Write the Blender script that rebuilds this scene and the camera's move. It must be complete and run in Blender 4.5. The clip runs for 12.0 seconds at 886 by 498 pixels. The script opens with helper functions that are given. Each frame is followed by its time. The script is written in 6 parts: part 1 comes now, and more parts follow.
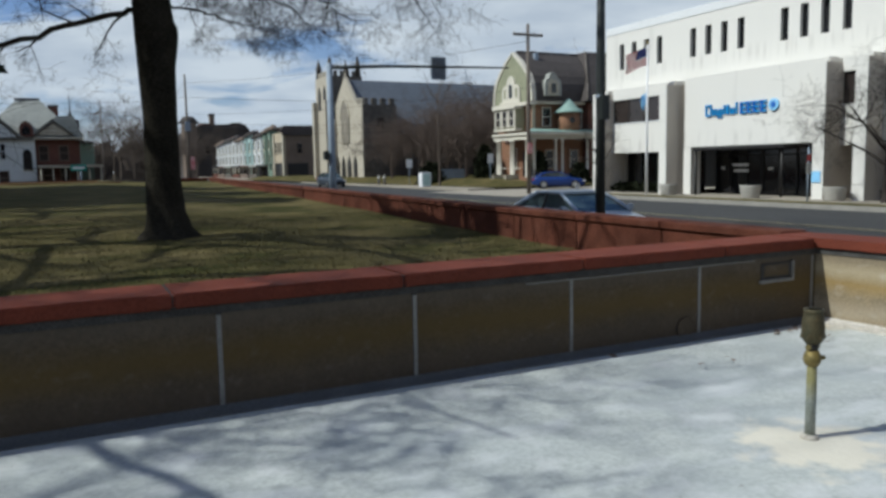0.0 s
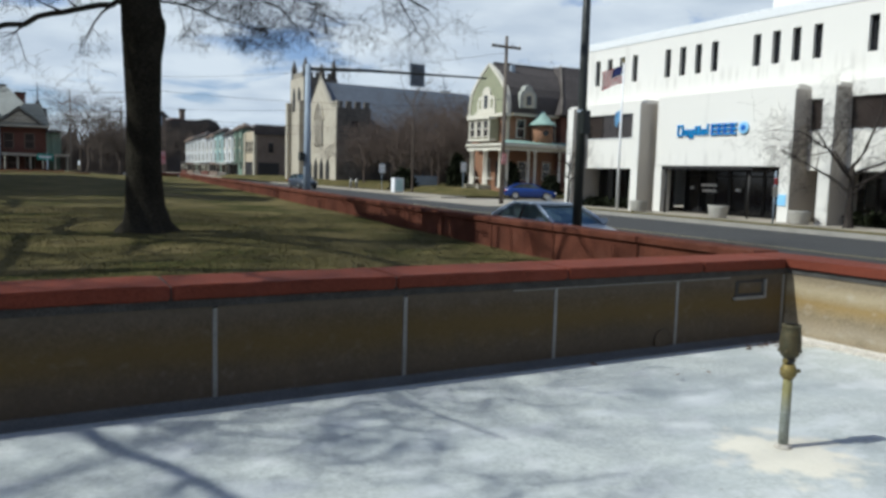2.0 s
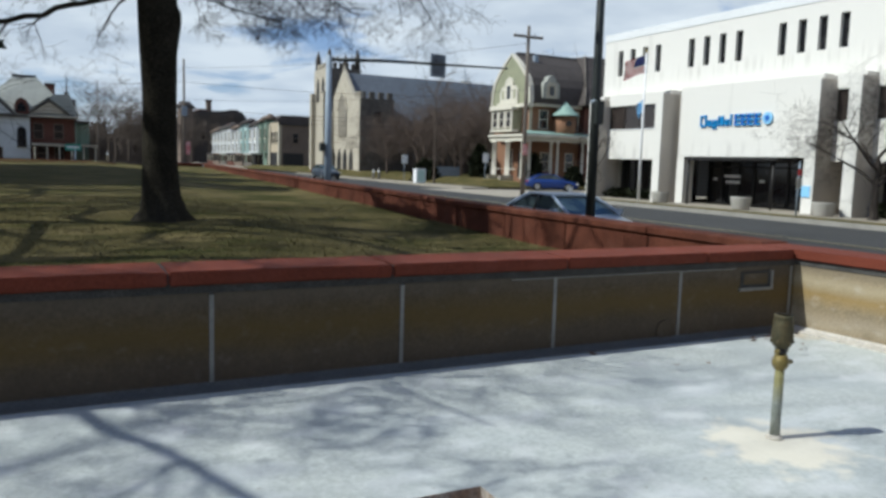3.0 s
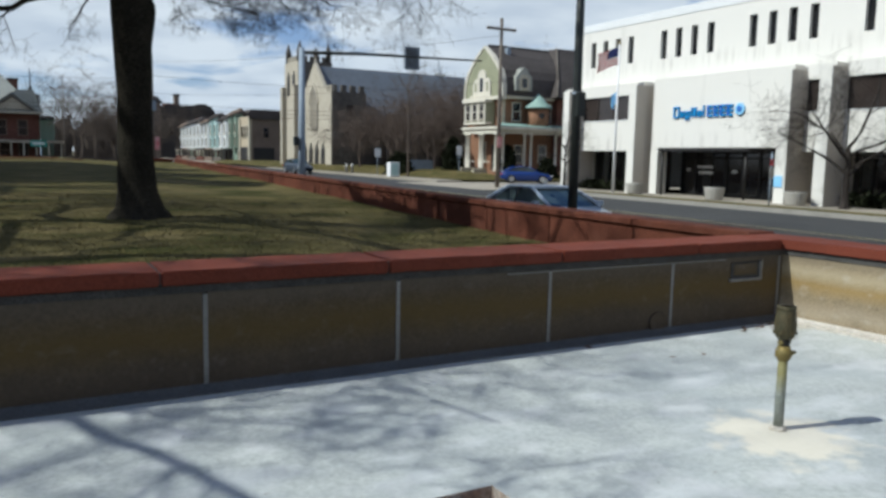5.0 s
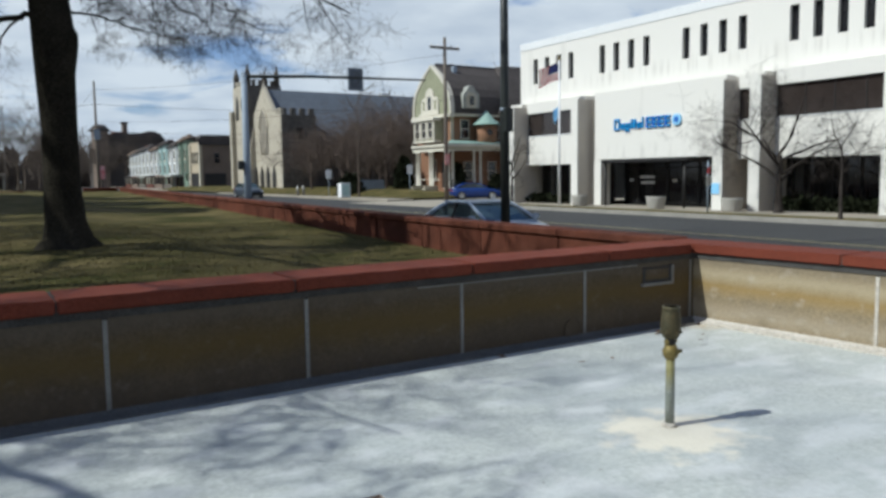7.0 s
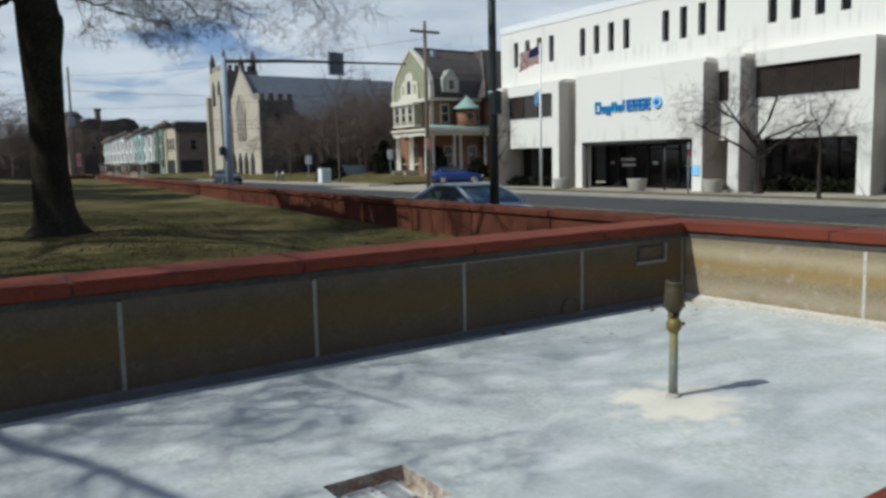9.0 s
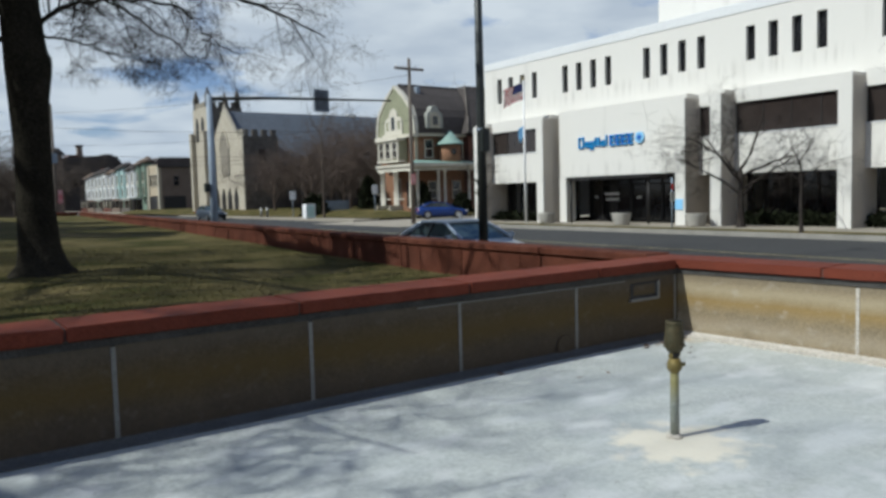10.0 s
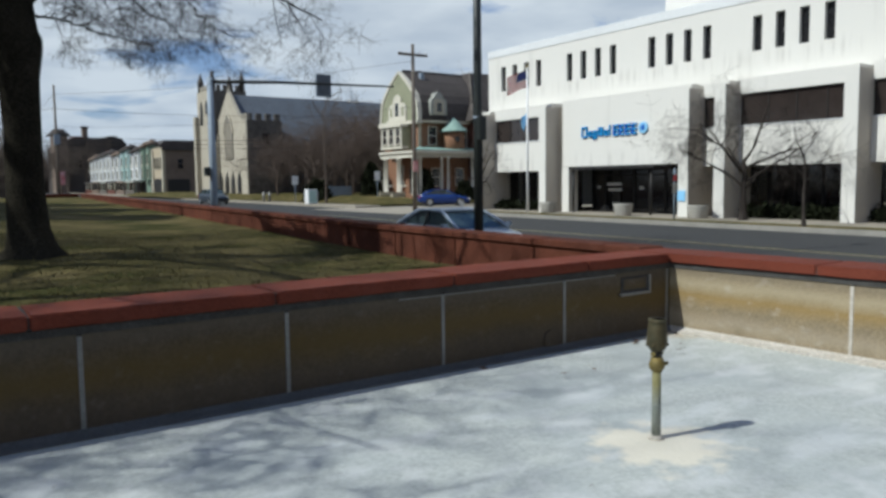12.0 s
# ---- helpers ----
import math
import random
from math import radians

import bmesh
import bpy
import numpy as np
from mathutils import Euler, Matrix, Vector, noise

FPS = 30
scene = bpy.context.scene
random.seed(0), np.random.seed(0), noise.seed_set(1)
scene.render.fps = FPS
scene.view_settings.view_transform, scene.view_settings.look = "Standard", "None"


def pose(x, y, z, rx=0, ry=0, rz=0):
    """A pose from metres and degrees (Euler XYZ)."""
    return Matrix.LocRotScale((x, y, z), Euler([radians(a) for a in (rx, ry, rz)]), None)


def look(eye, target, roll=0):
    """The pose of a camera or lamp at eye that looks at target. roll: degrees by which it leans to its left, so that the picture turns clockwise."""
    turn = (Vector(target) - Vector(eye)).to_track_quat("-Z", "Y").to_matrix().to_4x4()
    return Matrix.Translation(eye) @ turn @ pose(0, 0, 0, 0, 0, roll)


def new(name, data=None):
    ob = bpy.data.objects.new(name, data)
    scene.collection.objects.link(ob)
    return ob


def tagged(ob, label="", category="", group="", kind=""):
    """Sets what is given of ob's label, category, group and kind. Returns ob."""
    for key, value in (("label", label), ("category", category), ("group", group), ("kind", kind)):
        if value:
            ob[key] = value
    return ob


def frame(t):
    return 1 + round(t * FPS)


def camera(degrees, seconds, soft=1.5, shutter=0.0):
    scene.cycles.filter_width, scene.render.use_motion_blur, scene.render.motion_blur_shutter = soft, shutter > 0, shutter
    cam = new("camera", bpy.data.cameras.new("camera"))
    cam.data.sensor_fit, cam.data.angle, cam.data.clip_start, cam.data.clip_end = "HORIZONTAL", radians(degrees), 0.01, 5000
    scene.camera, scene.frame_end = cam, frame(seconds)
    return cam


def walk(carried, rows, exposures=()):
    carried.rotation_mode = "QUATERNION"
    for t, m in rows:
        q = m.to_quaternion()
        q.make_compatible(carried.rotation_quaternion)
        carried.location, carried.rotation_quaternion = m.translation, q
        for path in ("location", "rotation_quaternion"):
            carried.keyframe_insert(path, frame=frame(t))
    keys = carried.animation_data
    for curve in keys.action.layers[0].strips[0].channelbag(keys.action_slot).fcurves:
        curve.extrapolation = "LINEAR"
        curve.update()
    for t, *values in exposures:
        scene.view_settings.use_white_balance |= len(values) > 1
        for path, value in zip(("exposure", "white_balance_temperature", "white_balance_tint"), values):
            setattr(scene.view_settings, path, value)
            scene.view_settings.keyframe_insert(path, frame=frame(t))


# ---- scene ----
cam = camera(60.0, 12.0, soft=3.15)
PATH = [
    (0, (-0.165, -0.567, 1.865), (0.724, 1.212, 1.65), -1.1),
    (0.5, (-0.3, -0.459, 1.901), (0.641, 1.292, 1.682), 0.3),
    (1, (-0.333, -0.528, 1.892), (0.603, 1.235, 1.766), 0.3),
    (1.5, (-0.387, -0.518, 1.893), (0.62, 1.201, 1.719), 1.5),
    (1.9, (-0.481, -0.676, 1.802), (0.403, 1.112, 1.664), 2.0),
    (2, (-0.459, -0.615, 1.856), (0.507, 1.125, 1.66), 1.6),
    (2.5, (-0.317, -0.775, 1.869), (0.625, 0.984, 1.727), 2.6),
    (3, (-0.245, -0.769, 1.844), (0.664, 0.999, 1.623), 1.7),
    (3.2, (-0.301, -0.655, 1.938), (0.634, 1.107, 1.789), 2.2),
    (4.8, (-0.45, -0.5, 1.884), (0.545, 1.223, 1.681), 0.4),
    (5, (-0.392, -0.573, 1.845), (0.58, 1.159, 1.608), 1.2),
    (5.5, (-0.414, -0.568, 1.844), (0.562, 1.163, 1.613), 1.7),
    (6, (-0.335, -0.633, 1.825), (0.56, 1.142, 1.605), 3.0),
    (6.5, (-0.093, -0.859, 1.836), (0.773, 0.933, 1.632), 2.8),
    (7, (-0.022, -0.949, 1.829), (1.042, 0.733, 1.64), -0.8),
    (7.2, (0.046, -1.037, 1.769), (1.094, 0.643, 1.486), -0.6),
    (8.8, (-0.275, -0.885, 1.866), (0.822, 0.772, 1.64), 0.7),
    (9, (-0.315, -0.936, 1.799), (0.793, 0.713, 1.57), -1.3),
    (9.5, (-0.328, -0.868, 1.749), (0.808, 0.751, 1.457), 2.8),
    (10, (-0.403, -0.839, 1.862), (0.747, 0.791, 1.72), -1.6),
    (10.5, (-0.522, -0.794, 1.877), (0.544, 0.891, 1.733), -0.7),
    (11, (-0.544, -0.782, 1.855), (0.472, 0.928, 1.644), -1.1),
    (11.5, (-0.294, -0.789, 1.888), (0.798, 0.876, 1.706), 1.3),
    (12, (-0.112, -0.801, 1.88), (1.027, 0.834, 1.705), -0.7),
]

walk(cam, [(t, look(eye, target, roll)) for t, eye, target, roll in PATH], exposures=[(0.0, -0.20, 5900, 4), (0.5, 0.0, 5900, 4), (1.2, 0.03, 5900, 4), (7.2, -0.06, 5900, 4), (9.0, -0.18, 5950, 4), (12.0, -0.16, 5900, 4)])

# ---- world and sun ----
SUN_DIR = Vector((-0.885, 0.185, 0.93)).normalized()   # towards the sun
CLOUD_BANK, BLUE_GAP, LOW_BANK = (0.561, 0.797, 0.221), (0.253, 0.939, 0.232), (0.231, 0.966, 0.118)
world = bpy.data.worlds.new("world")
scene.world = world
world.use_nodes = True
wn, wl = world.node_tree.nodes, world.node_tree.links
wn.clear()
w_out = wn.new("ShaderNodeOutputWorld")
w_bg = wn.new("ShaderNodeBackground")
w_sky = wn.new("ShaderNodeTexSky")
w_sky.sky_type = "NISHITA"
w_sky.sun_disc = False
w_sky.sun_elevation = math.asin(SUN_DIR.z)
w_sky.sun_rotation = math.atan2(SUN_DIR.x, SUN_DIR.y)
w_sky.air_density, w_sky.dust_density, w_sky.ozone_density = 1.0, 0.6, 1.5
w_tc = wn.new("ShaderNodeTexCoord")
w_map = wn.new("ShaderNodeMapping")
w_map.inputs["Location"].default_value = (3.3, 1.7, 0.0)
w_n1 = wn.new("ShaderNodeTexNoise")
w_n1.inputs["Scale"].default_value = 1.5
w_n1.inputs["Detail"].default_value = 9.0
w_n1.inputs["Roughness"].default_value = 0.55
w_n1.inputs["Distortion"].default_value = 0.25
w_ramp = wn.new("ShaderNodeValToRGB")
w_ramp.color_ramp.elements[0].position, w_ramp.color_ramp.elements[0].color = 0.405, (0, 0, 0, 1)
w_ramp.color_ramp.elements[1].position, w_ramp.color_ramp.elements[1].color = 0.495, (1, 1, 1, 1)
w_n2 = wn.new("ShaderNodeTexNoise")
w_n2.inputs["Scale"].default_value = 2.6
w_n2.inputs["Detail"].default_value = 6.0
w_cl = wn.new("ShaderNodeValToRGB")
w_cl.color_ramp.elements[0].position, w_cl.color_ramp.elements[0].color = 0.35, (13.2, 14.0, 15.4, 1)
w_cl.color_ramp.elements[1].position, w_cl.color_ramp.elements[1].color = 0.62, (18.6, 18.9, 19.3, 1)
w_mix = wn.new("ShaderNodeMixRGB")
w_sep = wn.new("ShaderNodeSeparateXYZ")
w_up = wn.new("ShaderNodeMath")
w_up.operation = "MAXIMUM"
w_up.inputs[1].default_value = 0.0
w_add = wn.new("ShaderNodeMath")
w_add.inputs[1].default_value = 0.16
w_div = wn.new("ShaderNodeVectorMath")
w_div.operation = "DIVIDE"
w_com = wn.new("ShaderNodeCombineXYZ")
wl.new(w_tc.outputs["Generated"], w_sep.inputs[0])
wl.new(w_sep.outputs["Z"], w_up.inputs[0])
wl.new(w_up.outputs["Value"], w_add.inputs[0])
for axis_name in ("X", "Y", "Z"):
    wl.new(w_add.outputs["Value"], w_com.inputs[axis_name])
wl.new(w_tc.outputs["Generated"], w_div.inputs[0])
wl.new(w_com.outputs["Vector"], w_div.inputs[1])
wl.new(w_div.outputs["Vector"], w_map.inputs["Vector"])
wl.new(w_map.outputs["Vector"], w_n1.inputs["Vector"])
wl.new(w_map.outputs["Vector"], w_n2.inputs["Vector"])
# the cover thins out overhead, out of view, to lower the fill light
w_thin = wn.new("ShaderNodeMapRange")
w_thin.inputs["From Min"].default_value, w_thin.inputs["From Max"].default_value = 0.30, 0.75
w_thin.inputs["To Max"].default_value = 0.10
w_sub = wn.new("ShaderNodeMath")
w_sub.operation = "SUBTRACT"
wl.new(w_sep.outputs["Z"], w_thin.inputs["Value"])
wl.new(w_n1.outputs["Fac"], w_sub.inputs[0])
wl.new(w_thin.outputs["Result"], w_sub.inputs[1])
w_last = w_sub.outputs["Value"]
for way, lo, hi, amount in ((CLOUD_BANK, 0.955, 0.995, 0.13), (BLUE_GAP, 0.98, 0.998, -0.15), (LOW_BANK, 0.975, 0.997, 0.10)):
    w_dot, w_rng, w_plus = wn.new("ShaderNodeVectorMath"), wn.new("ShaderNodeMapRange"), wn.new("ShaderNodeMath")
    w_dot.operation = "DOT_PRODUCT"
    w_dot.inputs[1].default_value = Vector(way).normalized()
    w_rng.interpolation_type = "SMOOTHSTEP"
    w_rng.inputs["From Min"].default_value, w_rng.inputs["From Max"].default_value, w_rng.inputs["To Max"].default_value = lo, hi, amount
    wl.new(w_tc.outputs["Generated"], w_dot.inputs[0])
    wl.new(w_dot.outputs["Value"], w_rng.inputs["Value"])
    wl.new(w_last, w_plus.inputs[0])
    wl.new(w_rng.outputs["Result"], w_plus.inputs[1])
    w_last = w_plus.outputs["Value"]
wl.new(w_last, w_ramp.inputs["Fac"])
wl.new(w_n2.outputs["Fac"], w_cl.inputs["Fac"])
wl.new(w_ramp.outputs["Color"], w_mix.inputs["Fac"])
w_hs = wn.new("ShaderNodeHueSaturation")
w_hs.inputs["Saturation"].default_value, w_hs.inputs["Value"].default_value = 1.3, 2.1
wl.new(w_sky.outputs["Color"], w_hs.inputs["Color"])
w_tn = wn.new("ShaderNodeMixRGB")
w_tn.blend_type = "MULTIPLY"
w_tn.inputs["Fac"].default_value = 1.0
w_tn.inputs["Color2"].default_value = (0.92, 0.90, 1.12, 1)
wl.new(w_hs.outputs["Color"], w_tn.inputs["Color1"])
wl.new(w_tn.outputs["Color"], w_mix.inputs["Color1"])
wl.new(w_cl.outputs["Color"], w_mix.inputs["Color2"])
# pale haze towards the horizon
w_hz = wn.new("ShaderNodeMapRange")
w_hz.inputs["From Min"].default_value, w_hz.inputs["From Max"].default_value = 0.36, 0.02
w_hz.inputs["To Max"].default_value = 0.40
w_hm = wn.new("ShaderNodeMixRGB")
w_hm.inputs["Color2"].default_value = (12.0, 13.6, 16.0, 1)
wl.new(w_sep.outputs["Z"], w_hz.inputs["Value"])
wl.new(w_hz.outputs["Result"], w_hm.inputs["Fac"])
wl.new(w_mix.outputs["Color"], w_hm.inputs["Color1"])
wl.new(w_hm.outputs["Color"], w_bg.inputs["Color"])
w_bg.inputs["Strength"].default_value = 0.0425
wl.new(w_bg.outputs["Background"], w_out.inputs["Surface"])

sun_data = bpy.data.lights.new("sun", "SUN")
sun_data.energy, sun_data.angle, sun_data.color = 5.0, radians(0.6), (1.0, 0.96, 0.875)
sun = new("sun", sun_data)
sun.matrix_world = look((0, 0, 60), Vector((0, 0, 60)) - SUN_DIR)

# ---- materials ----
def material(name, color, rough=0.8, vary=0.25, grain=40.0, stain=1.2, bump=0.3, metal=0.0, tint=None, piece=0.0, spec=0.4):
    """A surface with fine grain, broad stains and slight relief. tint: the colour of the stains; piece: how much single pieces differ."""
    m = bpy.data.materials.new(name)
    m.use_nodes = True
    n, l = m.node_tree.nodes, m.node_tree.links
    b = n["Principled BSDF"]
    tc = n.new("ShaderNodeTexCoord")
    n1, n2 = n.new("ShaderNodeTexNoise"), n.new("ShaderNodeTexNoise")
    n1.inputs["Scale"].default_value, n1.inputs["Detail"].default_value = grain, 6.0
    n2.inputs["Scale"].default_value, n2.inputs["Detail"].default_value = stain, 7.0
    n2.inputs["Roughness"].default_value = 0.62
    for q in (n1, n2):
        l.new(tc.outputs["Object"], q.inputs["Vector"])
    dark = tint or tuple(c * 0.55 for c in color)
    r2 = n.new("ShaderNodeValToRGB")
    r2.color_ramp.elements[0].position, r2.color_ramp.elements[1].position = 0.36, 0.64
    r2.color_ramp.elements[0].color = (*[c + (d - c) * min(1, vary * 2.2) for c, d in zip(color, dark)], 1)
    r2.color_ramp.elements[1].color = (*color, 1)
    l.new(n2.outputs["Fac"], r2.inputs["Fac"])
    hsv = n.new("ShaderNodeHueSaturation")
    l.new(r2.outputs["Color"], hsv.inputs["Color"])
    mr = n.new("ShaderNodeMapRange")
    mr.inputs["From Min"].default_value, mr.inputs["From Max"].default_value = 0.3, 0.7
    mr.inputs["To Min"].default_value, mr.inputs["To Max"].default_value = 1 - vary, 1 + vary
    l.new(n1.outputs["Fac"], mr.inputs["Value"])
    last = mr.outputs["Result"]
    if piece:
        oi = n.new("ShaderNodeObjectInfo")
        pr = n.new("ShaderNodeMapRange")
        pr.inputs["To Min"].default_value, pr.inputs["To Max"].default_value = 1 - piece, 1 + piece
        l.new(oi.outputs["Random"], pr.inputs["Value"])
        mu = n.new("ShaderNodeMath")
        mu.operation = "MULTIPLY"
        l.new(last, mu.inputs[0]), l.new(pr.outputs["Result"], mu.inputs[1])
        last = mu.outputs["Value"]
    l.new(last, hsv.inputs["Value"])
    l.new(hsv.outputs["Color"], b.inputs["Base Color"])
    b.inputs["Roughness"].default_value, b.inputs["Metallic"].default_value = rough, metal
    b.inputs["Specular IOR Level"].default_value = spec
    if bump:
        bp = n.new("ShaderNodeBump")
        bp.inputs["Strength"].default_value, bp.inputs["Distance"].default_value = bump, 0.02
        l.new(n1.outputs["Fac"], bp.inputs["Height"])
        l.new(bp.outputs["Normal"], b.inputs["Normal"])
    return m


def nodes_of(m):
    return m.node_tree.nodes, m.node_tree.links, m.node_tree.nodes["Principled BSDF"]


def overlay(m, color, mask):
    """Lays a colour over the base colour of a material, where mask(nodes, links) gives 1."""
    n, l, b = nodes_of(m)
    old = b.inputs["Base Color"].links[0].from_socket
    mix = n.new("ShaderNodeMixRGB")
    mix.inputs["Color2"].default_value = (*color, 1)
    l.new(old, mix.inputs["Color1"])
    l.new(mask(n, l), mix.inputs["Fac"])
    l.new(mix.outputs["Color"], b.inputs["Base Color"])


def height_band(z0, z1, soft, strength, ragged=0.12, axis="Z"):
    """A mask of a ragged band between two heights, as a water line leaves it."""
    def mask(n, l):
        tc, sx = n.new("ShaderNodeTexCoord"), n.new("ShaderNodeSeparateXYZ")
        nz = n.new("ShaderNodeTexNoise")
        nz.inputs["Scale"].default_value, nz.inputs["Detail"].default_value = 2.2, 7.0
        l.new(tc.outputs["Object"], sx.inputs[0]), l.new(tc.outputs["Object"], nz.inputs["Vector"])
        ad = n.new("ShaderNodeMath")
        ad.operation = "MULTIPLY_ADD"
        ad.inputs[1].default_value = ragged * 2
        l.new(nz.outputs["Fac"], ad.inputs[0]), l.new(sx.outputs[axis], ad.inputs[2])
        a, c = n.new("ShaderNodeMapRange"), n.new("ShaderNodeMapRange")
        for q, lo, hi in ((a, z0 + ragged - soft, z0 + ragged + soft), (c, z1 + ragged + soft, z1 + ragged - soft)):
            q.inputs["From Min"].default_value, q.inputs["From Max"].default_value = lo, hi
            q.clamp = True
            l.new(ad.outputs["Value"], q.inputs["Value"])
        mu = n.new("ShaderNodeMath")
        mu.operation = "MULTIPLY"
        l.new(a.outputs["Result"], mu.inputs[0]), l.new(c.outputs["Result"], mu.inputs[1])
        m2 = n.new("ShaderNodeMath")
        m2.operation = "MULTIPLY"
        m2.inputs[1].default_value = strength
        l.new(mu.outputs["Value"], m2.inputs[0])
        return m2.outputs["Value"]
    return mask


def spot(x, y, radius, strength, ragged=0.5, scale=4.0):
    """A mask of a ragged blotch round a place on the floor."""
    def mask(n, l):
        tc, di, nz = n.new("ShaderNodeTexCoord"), n.new("ShaderNodeVectorMath"), n.new("ShaderNodeTexNoise")
        di.operation = "DISTANCE"
        di.inputs[1].default_value = (x, y, -0.17)
        nz.inputs["Scale"].default_value, nz.inputs["Detail"].default_value = scale, 8.0
        l.new(tc.outputs["Object"], di.inputs[0]), l.new(tc.outputs["Object"], nz.inputs["Vector"])
        ad = n.new("ShaderNodeMath")
        ad.operation = "MULTIPLY_ADD"
        ad.inputs[1].default_value = ragged * 2
        l.new(nz.outputs["Fac"], ad.inputs[0]), l.new(di.outputs["Value"], ad.inputs[2])
        mr = n.new("ShaderNodeMapRange")
        mr.inputs["From Min"].default_value, mr.inputs["From Max"].default_value = radius + ragged + 0.12, radius + ragged - 0.12
        mr.inputs["To Max"].default_value = strength
        mr.clamp = True
        l.new(ad.outputs["Value"], mr.inputs["Value"])
        return mr.outputs["Result"]
    return mask


def blotches(scale, lo, hi, strength, stretch=(1, 1, 1)):
    """A mask of scattered blotches."""
    def mask(n, l):
        tc, mp, nz, mr = n.new("ShaderNodeTexCoord"), n.new("ShaderNodeMapping"), n.new("ShaderNodeTexNoise"), n.new("ShaderNodeMapRange")
        mp.inputs["Scale"].default_value = stretch
        nz.inputs["Scale"].default_value, nz.inputs["Detail"].default_value = scale, 8.0
        mr.inputs["From Min"].default_value, mr.inputs["From Max"].default_value, mr.inputs["To Max"].default_value = lo, hi, strength
        mr.clamp = True
        l.new(tc.outputs["Object"], mp.inputs["Vector"]), l.new(mp.outputs["Vector"], nz.inputs["Vector"])
        l.new(nz.outputs["Fac"], mr.inputs["Value"])
        return mr.outputs["Result"]
    return mask


def glass(name, color, rough=0.08):
    m = material(name, color, rough, 0.15, 3.0, 0.4, 0.0)
    nodes_of(m)[2].inputs["Specular IOR Level"].default_value = 0.6
    return m


M_FLOOR = material("painted_concrete_floor", (0.422, 0.438, 0.412), 0.75, 0.16, 26, 0.9, 0.25, tint=(0.320, 0.339, 0.335))
overlay(M_FLOOR, (0.35, 0.375, 0.375), blotches(0.7, 0.46, 0.64, 0.55))
overlay(M_FLOOR, (0.551, 0.562, 0.562), blotches(1.3, 0.52, 0.66, 0.5, (1, 2.2, 1)))
overlay(M_FLOOR, (0.594, 0.594, 0.583), blotches(2.3, 0.56, 0.7, 0.5))
overlay(M_FLOOR, (0.68, 0.62, 0.50), spot(4.56, 3.0, 0.46, 0.8, 0.5, 5.0))
overlay(M_FLOOR, (0.477, 0.382, 0.254), spot(8.05, 5.55, 0.25, 0.6, 0.5, 4.0))
overlay(M_FLOOR, (0.212, 0.191, 0.170), blotches(14, 0.70, 0.76, 0.6))
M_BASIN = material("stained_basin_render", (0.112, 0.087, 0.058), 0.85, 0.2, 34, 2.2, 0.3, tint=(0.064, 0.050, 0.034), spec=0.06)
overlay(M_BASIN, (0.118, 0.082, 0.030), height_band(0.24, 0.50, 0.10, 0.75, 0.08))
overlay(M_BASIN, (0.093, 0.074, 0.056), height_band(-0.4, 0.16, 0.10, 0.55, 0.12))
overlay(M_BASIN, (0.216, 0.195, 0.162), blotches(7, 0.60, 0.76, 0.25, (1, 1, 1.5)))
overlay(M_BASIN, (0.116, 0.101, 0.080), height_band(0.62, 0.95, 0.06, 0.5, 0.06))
# Brighter copy of the basin render for the sunlit east wall, with lime bands
M_BASIN_LIT = material("sunlit_lime_streaked_render", (0.265, 0.212, 0.135), 0.85, 0.2, 34, 2.2, 0.3, tint=(0.12, 0.097, 0.066), spec=0.06)
overlay(M_BASIN_LIT, (0.27, 0.182, 0.066), height_band(0.30, 0.46, 0.07, 0.7, 0.06))
overlay(M_BASIN_LIT, (0.385, 0.325, 0.215), height_band(0.46, 0.60, 0.06, 0.65, 0.08))
overlay(M_BASIN_LIT, (0.35, 0.30, 0.225), height_band(-0.02, 0.14, 0.06, 0.5, 0.12))
overlay(M_BASIN_LIT, (0.44, 0.40, 0.33), blotches(6, 0.58, 0.74, 0.4, (1, 1, 1.5)))
overlay(M_BASIN_LIT, (0.18, 0.15, 0.11), height_band(0.64, 0.95, 0.05, 0.5, 0.06))
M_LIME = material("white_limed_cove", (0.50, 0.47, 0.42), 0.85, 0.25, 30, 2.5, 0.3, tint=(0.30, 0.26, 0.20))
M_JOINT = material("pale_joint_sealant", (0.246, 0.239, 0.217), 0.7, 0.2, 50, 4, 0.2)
# Grey of the cove, darkened for the wall's shadow on the floor edge
M_BASE_SHADE = material("shade_grey_base_strip", (0.118, 0.12, 0.118), 0.8, 0.2, 40, 3, 0.2, spec=0.2)
M_COPING = material("red_painted_coping", (0.160, 0.041, 0.024), 0.7, 0.2, 55, 2.0, 0.35, tint=(0.101, 0.030, 0.019), piece=0.07, spec=0.1)
overlay(M_COPING, (0.177, 0.054, 0.037), blotches(3.4, 0.55, 0.75, 0.5))
M_MORTAR = material("dark_grey_mortar", (0.075, 0.072, 0.068), 0.9, 0.3, 60, 5, 0.3, spec=0.1)
M_REDWALL = material("weathered_red_concrete_wall", (0.112, 0.040, 0.025), 0.85, 0.25, 30, 1.4, 0.4, tint=(0.055, 0.023, 0.016), piece=0.10, spec=0.05)
overlay(M_REDWALL, (0.136, 0.060, 0.042), blotches(2.2, 0.55, 0.72, 0.5))
M_EARTH = material("bare_soil", (0.09, 0.078, 0.05), 0.95, 0.3, 12, 0.7, 0.5, spec=0.05)
M_GRASS = material("dormant_lawn", (0.122, 0.099, 0.043), 0.95, 0.35, 22, 0.55, 0.9, tint=(0.042, 0.040, 0.015), spec=0.03)
